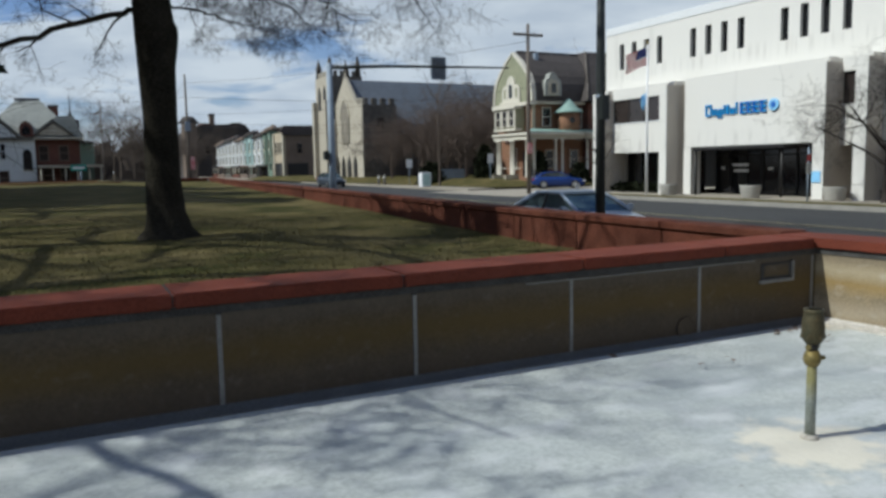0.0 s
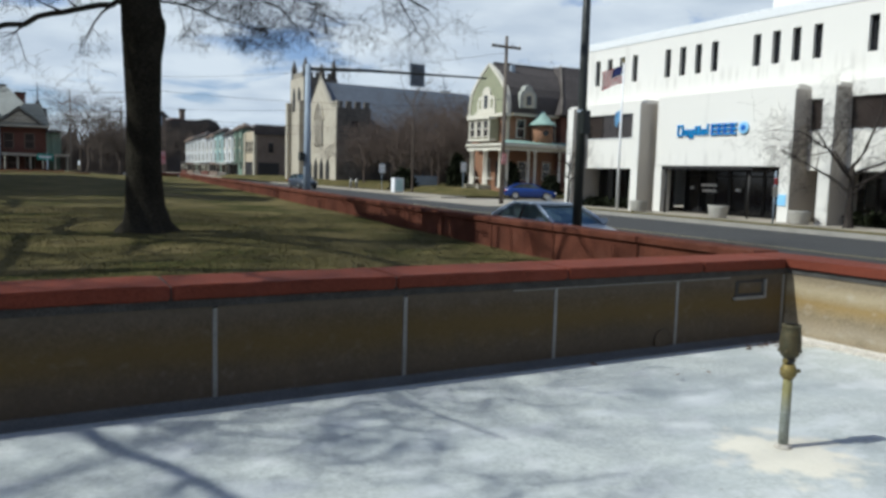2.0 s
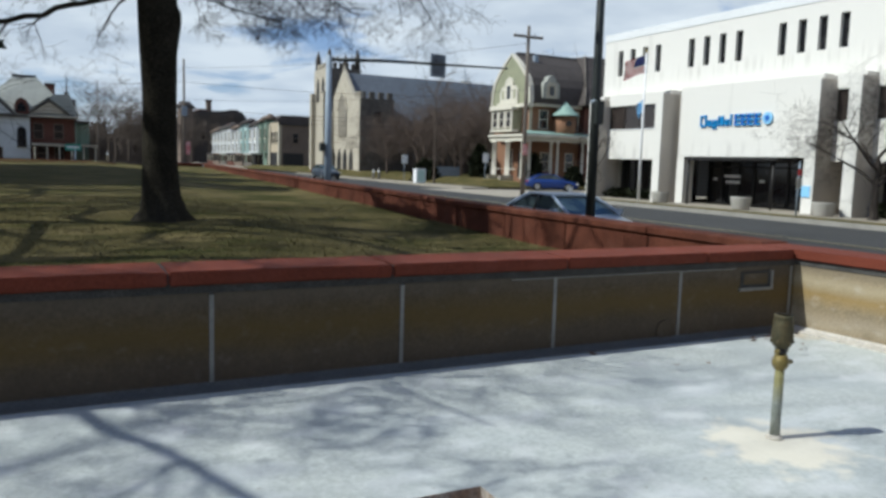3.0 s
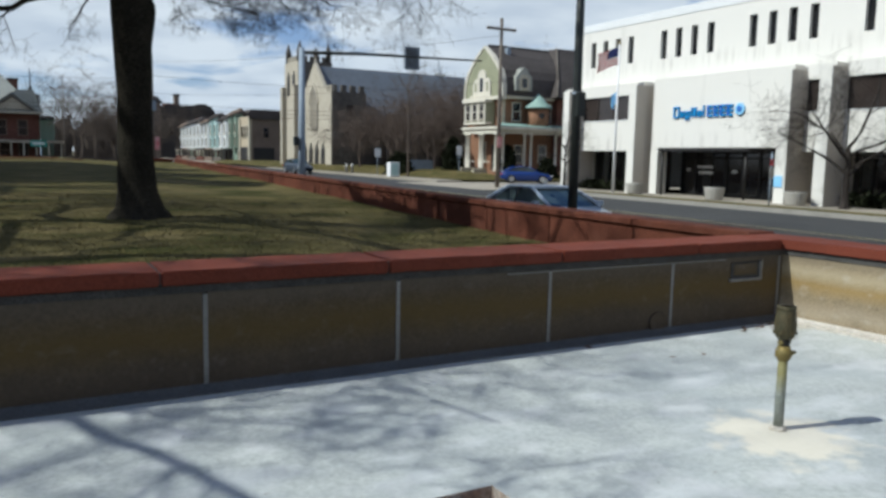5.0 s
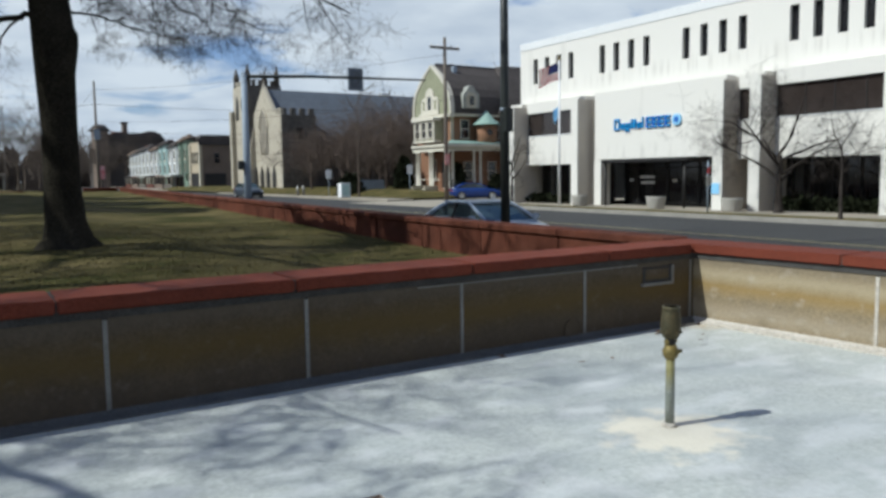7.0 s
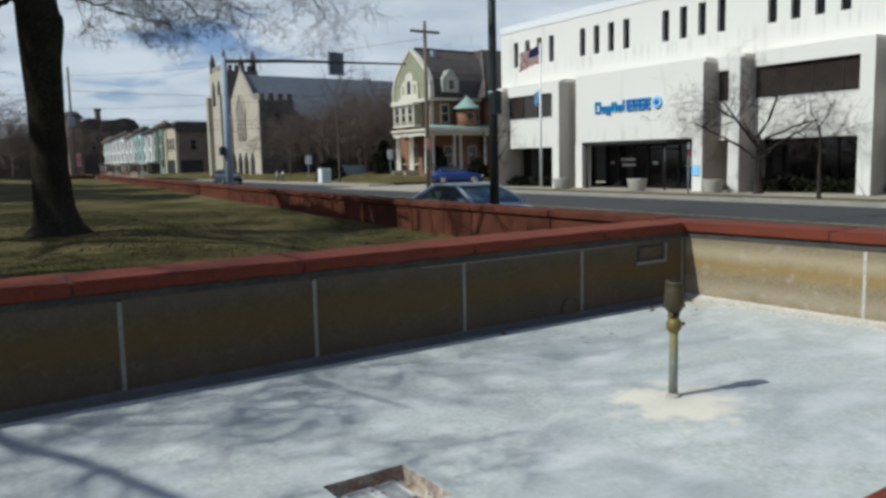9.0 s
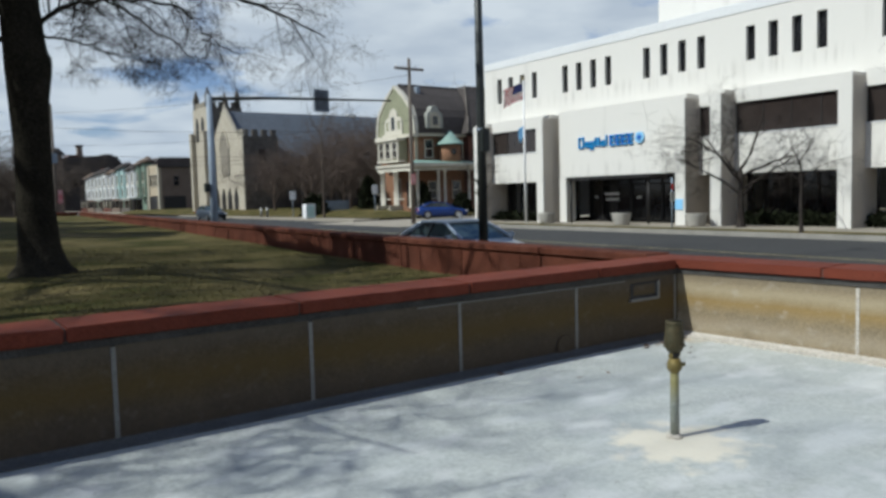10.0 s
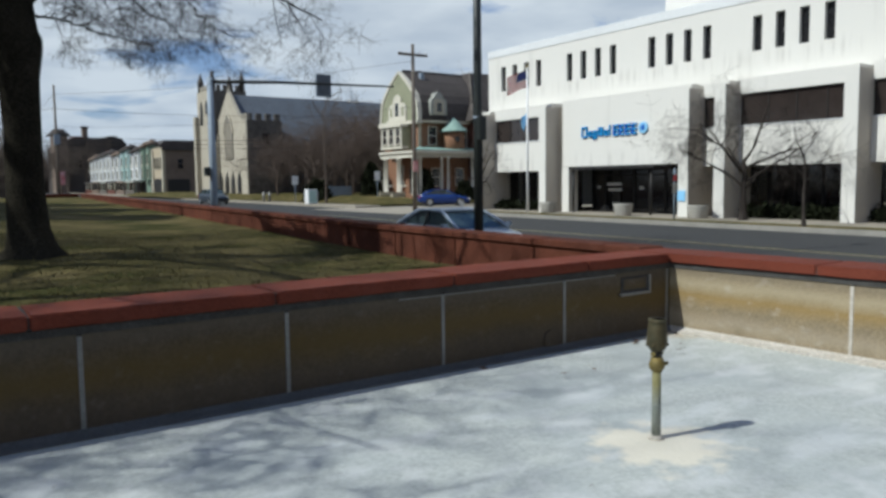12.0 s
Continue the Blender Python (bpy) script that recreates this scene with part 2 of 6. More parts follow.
overlay(M_GRASS, (0.200, 0.155, 0.075), blotches(0.45, 0.5, 0.68, 0.5))
overlay(M_GRASS, (0.038, 0.042, 0.012), blotches(0.9, 0.50, 0.60, 0.8, (0.5, 1.7, 1)))
M_BLADE = material("grass_blades", (0.175, 0.143, 0.066), 0.9, 0.4, 9, 1.0, 0.0, tint=(0.075, 0.069, 0.025), spec=0.05)
M_ASPHALT = material("worn_asphalt", (0.050, 0.050, 0.050), 0.85, 0.18, 60, 0.35, 0.35, tint=(0.035, 0.035, 0.036), spec=0.2)
M_PAVE = material("pale_concrete_pavement", (0.31, 0.275, 0.22), 0.85, 0.15, 30, 0.5, 0.25, piece=0.06)
M_KERB = material("concrete_kerb", (0.28, 0.265, 0.235), 0.85, 0.2, 30, 1.0, 0.25)
M_LINE_Y = material("worn_yellow_road_paint", (0.30, 0.26, 0.14), 0.7, 0.3, 30, 2.5, 0.1, tint=(0.12, 0.11, 0.09))
M_LINE_W = material("worn_white_road_paint", (0.55, 0.55, 0.53), 0.7, 0.3, 30, 2.5, 0.1, tint=(0.2, 0.2, 0.2))
M_BARK = material("dark_furrowed_bark", (0.034, 0.030, 0.022), 1.0, 0.4, 18, 1.5, 1.0, spec=0.08)
M_TWIG = material("grey_brown_twigs", (0.05, 0.042, 0.037), 0.95, 0.3, 10, 1.0, 0.0, spec=0.1)
M_TWIG_BROWN = material("brown_twigs", (0.135, 0.103, 0.085), 0.95, 0.3, 10, 1.0, 0.0, spec=0.1)
M_TWIG_PALE = material("pale_brown_twigs", (0.125, 0.10, 0.082), 0.95, 0.3, 10, 1.0, 0.0, spec=0.1)
M_WHITE = material("white_precast_concrete", (0.665, 0.645, 0.60), 0.75, 0.06, 30, 0.35, 0.12, tint=(0.60, 0.585, 0.545))
overlay(M_WHITE, (0.42, 0.40, 0.37), blotches(1.6, 0.60, 0.80, 0.45, (1, 1, 0.10)))
def both(a, b):
    def mask(n, l):
        mu = n.new("ShaderNodeMath")
        mu.operation = "MULTIPLY"
        l.new(a(n, l), mu.inputs[0]), l.new(b(n, l), mu.inputs[1])
        return mu.outputs["Value"]
    return mask


overlay(M_WHITE, (0.36, 0.34, 0.31), both(height_band(6.85, 7.50, 0.25, 0.40, 0.05), blotches(5.0, 0.50, 0.68, 1.0, (1, 1, 0.04))))
overlay(M_WHITE, (0.45, 0.43, 0.40), both(height_band(2.3, 3.3, 0.2, 0.6, 0.1), blotches(3.0, 0.52, 0.7, 1.0, (1, 1, 0.2))))
M_PARAPET = material("pale_parapet_metal", (0.68, 0.69, 0.69), 0.5, 0.05, 10, 0.4, 0.0, metal=0.0)
M_FIN = material("exposed_aggregate_fin", (0.523, 0.476, 0.412), 0.9, 0.14, 45, 0.8, 0.5, tint=(0.349, 0.310, 0.262))
M_DARKGLASS = glass("dark_tinted_glass", (0.018, 0.018, 0.020))
M_BROWNGLASS = glass("brown_tinted_glass", (0.035, 0.027, 0.024), 0.12)
M_LEADED = glass("pale_leaded_glass", (0.20, 0.175, 0.14), 0.35)
# Base colour lightened to greenish for the sky mirrored in the glass
M_CARGLASS = glass("sky_tinted_car_glass", (0.06, 0.085, 0.09), 0.05)
M_DARKFRAME = material("dark_bronze_frame", (0.03, 0.028, 0.027), 0.5, 0.1, 30, 2, 0.0, metal=0.3)
M_BLACKMETAL = material("dark_green_black_pole_paint", (0.022, 0.026, 0.024), 0.45, 0.2, 30, 2, 0.1)
M_GALV = material("galvanised_steel", (0.275, 0.325, 0.388), 0.65, 0.15, 20, 2, 0.05, metal=0.1)
M_SIGNBLUE = material("blue_sign_letters", (0.02, 0.24, 0.55), 0.4, 0.05, 10, 1, 0.0)
M_SIGNDEEP = material("deep_blue_sign_letters", (0.02, 0.12, 0.45), 0.4, 0.05, 10, 1, 0.0)
M_LIGHTBLUE = material("light_blue_enamel", (0.25, 0.52, 0.78), 0.5, 0.06, 10, 1, 0.0)
M_SIGNWHITE = material("white_enamel", (0.75, 0.75, 0.75), 0.5, 0.05, 10, 1, 0.0)
M_SIGNRED = material("red_enamel", (0.50, 0.03, 0.035), 0.5, 0.08, 10, 1, 0.0)
M_NOTICE = material("faded_red_enamel", (0.55, 0.16, 0.17), 0.6, 0.25, 8, 2.5, 0.0, tint=(0.62, 0.50, 0.48))
M_SIGNGREEN = material("green_enamel", (0.05, 0.33, 0.25), 0.5, 0.08, 10, 1, 0.0)
M_NAVY = material("navy_cloth", (0.03, 0.04, 0.14), 0.9, 0.1, 20, 2, 0.0)
M_CLOTHRED = material("red_cloth", (0.42, 0.04, 0.05), 0.9, 0.1, 20, 2, 0.0)
M_CLOTHWHITE = material("white_cloth", (0.72, 0.70, 0.68), 0.9, 0.1, 20, 2, 0.0)
M_BRONZE = material("weathered_bronze", (0.092, 0.070, 0.032), 0.6, 0.3, 60, 14, 0.4, metal=0.35, tint=(0.056, 0.060, 0.036))
M_BRASS = material("tarnished_brass", (0.26, 0.19, 0.055), 0.55, 0.3, 60, 14, 0.3, metal=0.4, tint=(0.12, 0.11, 0.05))
M_PIPE = material("corroded_grey_pipe", (0.27, 0.29, 0.27), 0.7, 0.25, 60, 9, 0.3, metal=0.2, tint=(0.15, 0.17, 0.13))
overlay(M_PIPE, (0.24, 0.21, 0.06), height_band(0.18, 0.6, 0.08, 0.8, 0.06))
M_GRATE = material("pale_grate_iron", (0.52, 0.52, 0.50), 0.6, 0.2, 40, 6, 0.2)
M_PIT = material("stained_pit_concrete", (0.46, 0.42, 0.36), 0.9, 0.35, 30, 7, 0.4, tint=(0.27, 0.16, 0.10))
M_LEAF = material("dead_brown_leaves", (0.15, 0.08, 0.04), 0.9, 0.4, 20, 5, 0.2)
# Paler church stone for the sunlit fronts; also serves as cream on the villa
M_STONE = material("pale_and_lit_stone", (0.405, 0.365, 0.293), 0.9, 0.2, 5, 0.8, 0.4, tint=(0.297, 0.261, 0.198))
# Darker church stone for the shaded sides; also serves for other brown parts
M_STONEDARK = material("brown_and_shaded_stone", (0.142, 0.125, 0.107), 0.9, 0.28, 3.5, 0.7, 0.5, tint=(0.086, 0.077, 0.069), spec=0.1)
M_SLATE = material("blue_grey_slate", (0.12, 0.135, 0.16), 0.75, 0.14, 4, 0.5, 0.3)
M_SLATEDARK = material("dark_brown_shingle", (0.077, 0.067, 0.063), 0.85, 0.2, 5, 0.6, 0.3, spec=0.15)
M_BRICK = material("orange_brick", (0.215, 0.120, 0.074), 0.9, 0.2, 9, 0.9, 0.3, tint=(0.22, 0.11, 0.07), spec=0.1)
M_BRICKRED = material("red_brick", (0.13, 0.060, 0.046), 0.9, 0.2, 9, 0.9, 0.3, spec=0.1)
M_BRICKBROWN = material("brown_brick", (0.195, 0.150, 0.120), 0.9, 0.2, 6, 0.7, 0.3, spec=0.1)
M_GREENSH = material("sage_green_shingles", (0.26, 0.265, 0.175), 0.85, 0.16, 6, 0.9, 0.3)
M_WHITETRIM = material("white_painted_woodwork", (0.57, 0.535, 0.45), 0.7, 0.10, 12, 1, 0.1)
M_TRIM = material("cream_painted_trim", (0.446, 0.404, 0.314), 0.7, 0.1, 12, 1, 0.1)
M_COPPER = material("green_copper_roof", (0.25, 0.36, 0.31), 0.7, 0.15, 8, 1, 0.1)
M_SIDING_W = material("white_clapboard", (0.533, 0.550, 0.550), 0.8, 0.1, 6, 0.8, 0.1)
M_SIDING_B = material("bright_white_clapboard", (0.74, 0.75, 0.74), 0.8, 0.1, 6, 0.8, 0.1)
M_SIDING_T = material("pale_teal_clapboard", (0.40, 0.54, 0.52), 0.8, 0.1, 6, 0.8, 0.1)
M_SIDING_C = material("cream_clapboard", (0.40, 0.335, 0.24), 0.8, 0.1, 6, 0.8, 0.1)
M_SIDING_G = material("dull_green_clapboard", (0.16, 0.22, 0.17), 0.8, 0.1, 6, 0.8, 0.1)
M_ROOFPALE = material("pale_grey_shingle", (0.33, 0.335, 0.30), 0.85, 0.15, 5, 0.6, 0.2)
M_HEDGE = material("dark_evergreen", (0.020, 0.024, 0.012), 0.9, 0.4, 12, 2, 0.8, spec=0.1)
M_CARSILVER = material("silver_blue_car_paint", (0.36, 0.42, 0.50), 0.3, 0.03, 5, 1, 0.0, metal=0.5)
M_CARBLUE = material("deep_blue_car_paint", (0.012, 0.035, 0.16), 0.25, 0.03, 5, 1, 0.0)
M_CARDARK = material("dark_slate_car_paint", (0.035, 0.045, 0.06), 0.3, 0.03, 5, 1, 0.0)
M_TYRE = material("black_rubber", (0.018, 0.018, 0.018), 0.9, 0.2, 30, 3, 0.1)
M_RIM = material("alloy_wheel", (0.45, 0.46, 0.48), 0.35, 0.1, 20, 3, 0.0, metal=0.8)
M_LAMPGLASS = material("clear_lamp_lens", (0.70, 0.70, 0.70), 0.15, 0.05, 10, 1, 0.0)
M_TAIL = material("red_lamp_lens", (0.35, 0.02, 0.02), 0.2, 0.05, 10, 1, 0.0)
M_WOODPOLE = material("weathered_pole_wood", (0.15, 0.125, 0.105), 0.9, 0.25, 14, 1.2, 0.4)
M_WIRE = material("black_cable", (0.02, 0.02, 0.022), 0.7, 0.1, 10, 1, 0.0)
M_PLANTER = material("grey_exposed_planter", (0.44, 0.42, 0.38), 0.9, 0.2, 30, 2, 0.4)


# ---- building blocks ----
BASE = {}


def thing(name, base, label, category, group="", kind=""):
    """A thing: an empty at its base, to which its parts are linked."""
    ob = new(name)
    ob.empty_display_size = 0.1
    ob.location = base
    BASE[ob.name] = Vector(base)
    return tagged(ob, label, category, group, kind)


def part(name, bm, mat, parent, label=""):
    """Links a bmesh, whose places are those of the world, as one mesh under a thing or a part."""
    me = bpy.data.meshes.new(name)
    bmesh.ops.recalc_face_normals(bm, faces=bm.faces)
    bm.to_mesh(me)
    bm.free()
    me.materials.append(mat)
    ob = new(name, me)
    if parent:
        ob.parent = parent
        ob.matrix_parent_inverse = Matrix.Translation(-BASE.get(parent.name, Vector((0, 0, 0))))
    return tagged(ob, label)


def structure(name, bm, mat, label, category=""):
    return tagged(part(name, bm, mat, None), label, category or name.split("_")[0], "", "structure")


def box(x0, y0, z0, x1, y1, z1, bm=None, bevel=0.0):
    bm = bm or bmesh.new()
    xs, ys, zs = sorted((x0, x1)), sorted((y0, y1)), sorted((z0, z1))
    v = [bm.verts.new((x, y, z)) for z in zs for y in ys for x in xs]
    fs = [bm.faces.new([v[i] for i in q]) for q in ((0, 2, 3, 1), (4, 5, 7, 6), (0, 1, 5, 4), (2, 6, 7, 3), (0, 4, 6, 2), (1, 3, 7, 5))]
    if bevel:
        es = {e for f in fs for e in f.edges}
        bmesh.ops.bevel(bm, geom=list(es), offset=bevel, segments=2, affect="EDGES")
    return bm


def tube(points, radii, seg=8, bm=None, cap=True):
    """A round bar through points, with a radius at each."""
    bm = bm or bmesh.new()
    pts = [Vector(p) for p in points]
    rings = []
    for i, p in enumerate(pts):
        d = (pts[min(i + 1, len(pts) - 1)] - pts[max(i - 1, 0)]).normalized()
        a = d.orthogonal().normalized() if abs(d.z) < 0.95 else Vector((1, 0, 0))
        a = (a - d * a.dot(d)).normalized()
        c = d.cross(a)
        rings.append([bm.verts.new(p + radii[i] * (math.cos(2 * math.pi * k / seg) * a + math.sin(2 * math.pi * k / seg) * c)) for k in range(seg)])
    for r, s in zip(rings, rings[1:]):
        for k in range(seg):
            f = bm.faces.new((r[k], r[(k + 1) % seg], s[(k + 1) % seg], s[k]))
            f.smooth = True
    if cap:
        bm.faces.new(rings[0][::-1]), bm.faces.new(rings[-1])
    return bm


def prism(poly, offset, bm=None):
    """A closed outline pushed along a vector."""
    bm = bm or bmesh.new()
    a = [bm.verts.new(p) for p in poly]
    b = [bm.verts.new(Vector(p) + Vector(offset)) for p in poly]
    bm.faces.new(a), bm.faces.new(b[::-1])
    for i in range(len(a)):
        j = (i + 1) % len(a)
        bm.faces.new((a[i], b[i], b[j], a[j]))
    return bm


def sheet(x0, y0, x1, y1, z, nx=1, ny=1, bm=None, relief=None):
    bm = bm or bmesh.new()
    g = [[bm.verts.new((x0 + (x1 - x0) * i / nx, y0 + (y1 - y0) * j / ny, 0)) for i in range(nx + 1)] for j in range(ny + 1)]
    for row in g:
        for v in row:
            v.co.z = z + (relief(v.co.x, v.co.y) if relief else 0)
    for j in range(ny):
        for i in range(nx):
            bm.faces.new((g[j][i], g[j][i + 1], g[j + 1][i + 1], g[j + 1][i]))
    return bm


# ---- the ground and the street ----
def lean(y):
    """How far the street and the long wall swing to the east as they run north."""
    return 0.046 * (y - 7)


def road_height(x, y):
    u = x - lean(y)
    return -0.02 - 0.0012 * (u - 18.5) ** 2 - (0.04 if u < 14 else 0.0)


ground = sheet(-1500, -1500, 1500, 1500, -0.45)
structure("ground", ground, M_EARTH, "brown winter ground reaching to the horizon")


def strip(u0, u1, y0, y1, z0, z1=None, ny=24, z=None):
    """A strip of the street between two lines along it; z1: its thickness."""
    bm = bmesh.new()
    top = []
    for j in range(ny + 1):
        y = y0 + (y1 - y0) * j / ny
        top.append([bm.verts.new((u + lean(y), y, z(u + lean(y), y) if z else z1)) for u in (u0, u1)])
    for a, b in zip(top, top[1:]):
        bm.faces.new((a[0], a[1], b[1], b[0]))
    geo = bmesh.ops.extrude_face_region(bm, geom=bm.faces[:])
    for v in geo["geom"]:
        if isinstance(v, bmesh.types.BMVert):
            v.co.z = z0
    return bm


road = bmesh.new()
rows_ = []
for j in range(41):
    y = -40 + 300 * j / 40
    rows_.append([road.verts.new((u + lean(y), y, road_height(u + lean(y), y))) for u in (10.4, 11.5, 13, 15, 17, 18.5, 20, 22, 24, 25.6)])
for a, b in zip(rows_, rows_[1:]):
    for i in range(9):
        road.faces.new((a[i], a[i + 1], b[i + 1], b[i])).smooth = True
structure("road", road, M_ASPHALT, "worn grey asphalt street with faded lines")
for name, u, mat in (("centre_line", 18.35, M_LINE_Y), ("centre_line", 18.60, M_LINE_Y), ("lane_line", 14.2, M_LINE_W)):
    bm = bmesh.new()
    y = -30.0
    while y < 36:
        a, b = y, y + (3.0 if name == "lane_line" else 11.8)
        q = [(u + lean(a), a), (u + 0.11 + lean(a), a), (u + 0.11 + lean(b), b), (u + lean(b), b)]
        bm.faces.new([bm.verts.new((px, py, road_height(px, py) + 0.012)) for px, py in q])
        y = b + (6.0 if name == "lane_line" else 0.05)
    structure(name, bm, mat, "worn painted line on the asphalt", "line")

structure("pavement_near", strip(9.15, 10.2, 6, 36, -0.3, -0.07), M_PAVE, "pale concrete pavement behind the red wall", "pavement")
structure("kerb_near", strip(10.2, 10.4, -40, 36, -0.4, -0.06), M_KERB, "worn concrete kerb", "kerb")
structure("kerb_far", strip(25.6, 25.8, -40, 38, -0.3, 0.10), M_KERB, "worn concrete kerb", "kerb")
structure("verge_far", strip(25.8, 27.2, -40, 38, -0.3, 0.118), M_GRASS, "dry grass strip between kerb and pavement", "verge")
structure("pavement_north", strip(25.6, 27.9, 50.5, 250, -0.3, 0.10), M_PAVE, "pale concrete pavement before the church", "pavement")


def north_rise(x, y):
    a = min(1.0, max(0.0, (y - 51.0) / 8.0)) * min(1.0, max(0.0, (x - 29.8) / 4.0))
    return 0.5 * a * a * (3 - 2 * a) + 0.12 * noise.noise((x * 0.09, y * 0.09, 3))


structure("lawn_north", sheet(29.9, 50.9, 90, 140, 0.14, 60, 60, relief=north_rise), M_GRASS, "dry lawn round the church and the house", "lawn")
structure("side_street", sheet(24.0, 38.2, 90, 50.5, -0.02, 1, 1), M_PAVE, "pale concrete side street", "road")

# ---- the park: lawn, basin, red walls ----
LX0, LX1, LY0, LY1 = -6.06, 8.2, 0.01, 5.75
FLOOR = -0.17


def lawn_relief(x, y):
    a = min(1.0, max(0.0, (7.5 - x) / 5.0))
    rise = 0.0145 * max(0.0, y - 8.0) + 0.19 * a * a * (3 - 2 * a)
    return rise + 0.05 * noise.noise((x * 0.25, y * 0.25, 0)) + 0.018 * noise.noise((x * 1.6, y * 1.6, 4))


lawn = bmesh.new()
ny_, nx_ = 120, 90
grid_ = []
for j in range(ny_ + 1):
    y = 6.2 + 58.0 * (j / ny_) ** 1.7
    x1 = 8.35 + lean(y)
    grid_.append([lawn.verts.new((x1 - (x1 + 45) * (i / nx_) ** 1.5, y, 0)) for i in range(nx_ + 1)])
for row in grid_:
    for v in row:
        v.co.z = 0.20 + lawn_relief(v.co.x, v.co.y)
for a, b in zip(grid_, grid_[1:]):
    for i in range(nx_):
        lawn.faces.new((a[i], b[i], b[i + 1], a[i + 1])).smooth = True
structure("lawn", lawn, M_GRASS, "dormant olive-brown park lawn, patchy and trodden")
# Unseen ground, given the dark grass colour to bounce less light
structure("lawn_south", box(-45, -30, -0.4, 8.0, -0.63, 0.20), M_GRASS, "unseen ground behind the basin, grass-dark to cut bounced light", "lawn")
structure("lawn_west", box(-45, -0.62, -0.4, -6.75, 6.15, 0.195), M_GRASS, "dormant lawn beside the basin", "lawn")

# Unseen wall, added to cut the sky fill on south-facing surfaces
structure("wall_park_south", box(-45, -20.0, 0.0, 9.0, -19.5, 15.0), M_BRICKBROWN, "unseen brown wall added to hold sky light off the basin", "wall")

# basin floor: a level middle with a pit, and a shallow rise to the walls
PX0, PX1, PY0, PY1 = 1.56, 2.13, 2.66, 3.24
fl = bmesh.new()
IN = 0.9
xs = [LX0 - 0.05, LX0 + IN, PX0, PX1, LX1 - IN, LX1 + 0.22]
ys = [LY0 - 0.05, LY0 + IN, PY0, PY1, LY1 - IN, LY1 + 0.05]
gv = [[fl.verts.new((x, y, FLOOR if 0 < i < 5 and 0 < j < 5 else FLOOR + 0.085)) for i, x in enumerate(xs)] for j, y in enumerate(ys)]
for j in range(5):
    for i in range(5):
        if (i, j) != (2, 2):
            fl.faces.new((gv[j][i], gv[j][i + 1], gv[j + 1][i + 1], gv[j + 1][i]))
structure("floor", fl, M_FLOOR, "worn pale blue-grey painted basin floor with stains")

drain = thing("floor_drain", (PX0, PY0, FLOOR - 0.17), "square drain pit with a pale slotted grate and rust", "drain")
pit = bmesh.new()
D = 0.10
for q in (((PX0, PY0), (PX1, PY0)), ((PX1, PY0), (PX1, PY1)), ((PX1, PY1), (PX0, PY1)), ((PX0, PY1), (PX0, PY0))):
    (ax, ay), (bx, by) = q
    pit.faces.new([pit.verts.new(p) for p in ((ax, ay, FLOOR), (bx, by, FLOOR), (bx, by, FLOOR - D), (ax, ay, FLOOR - D))])
pit.faces.new([pit.verts.new(p) for p in ((PX0, PY0, FLOOR - D), (PX1, PY0, FLOOR - D), (PX1, PY1, FLOOR - D), (PX0, PY1, FLOOR - D))])
part("pit", pit, M_PIT, drain, "stained concrete pit")
GX0, GX1, GY0, GY1 = PX0 + 0.10, PX1 - 0.09, PY0 + 0.12, PY1 - 0.05
for q in ((GX0, GY0, GX1, GY0 + 0.022), (GX0, GY1 - 0.022, GX1, GY1), (GX0, GY0 + 0.022, GX0 + 0.022, GY1 - 0.022), (GX1 - 0.022, GY0 + 0.14, GX1, GY1 - 0.022)):
    part("frame", box(q[0], q[1], FLOOR - D + 0.004, q[2], q[3], FLOOR - D + 0.034, bevel=0.004), M_GRATE, drain, "pale worn iron frame")
GM = (GX0 + GX1) / 2
for k in range(10):
    y = GY0 + 0.03 + k * 0.035
    if k > 0:
        part("slat", box(GX0 + 0.022, y, FLOOR - D + 0.008, GM - 0.03, y + 0.016, FLOOR - D + 0.032), M_GRATE, drain)
    if k > 2:
        part("slat", box(GM + 0.03, y, FLOOR - D + 0.008, GX1 - 0.022, y + 0.016, FLOOR - D + 0.032), M_GRATE, drain)
part("spine", box(GM - 0.03, GY0 + 0.022, FLOOR - D + 0.004, GM + 0.03, GY1 - 0.022, FLOOR - D + 0.036, bevel=0.004), M_GRATE, drain)
rnd = random.Random(17)
for k in range(7):
    x, y = rnd.choice(((PX0 + rnd.uniform(0.02, 0.09), rnd.uniform(PY0 + 0.1, PY1 - 0.05)), (rnd.uniform(PX1 - 0.2, PX1 - 0.03), rnd.uniform(PY0 + 0.05, PY0 + 0.3)), (rnd.uniform(PX0 + 0.08, PX1 - 0.1), PY0 + rnd.uniform(0.05, 0.12))))
    r = rnd.uniform(0.014, 0.032)
    part("rust_lump", tube([(x, y, FLOOR - D), (x, y, FLOOR - D + r * 0.5), (x, y, FLOOR - D + r)], [r * 1.3, r, r * 0.4], 7), M_LEAF, drain, "rusty lump of debris")

TOP, UNDER, OVER, BACK = 0.905, 0.785, 0.05, 0.62
JX = [0.94 + 1.75 * k for k in range(-4, 4)] + [8.04]
JY = [3.41 - 1.75 * k for k in range(0, 2)]


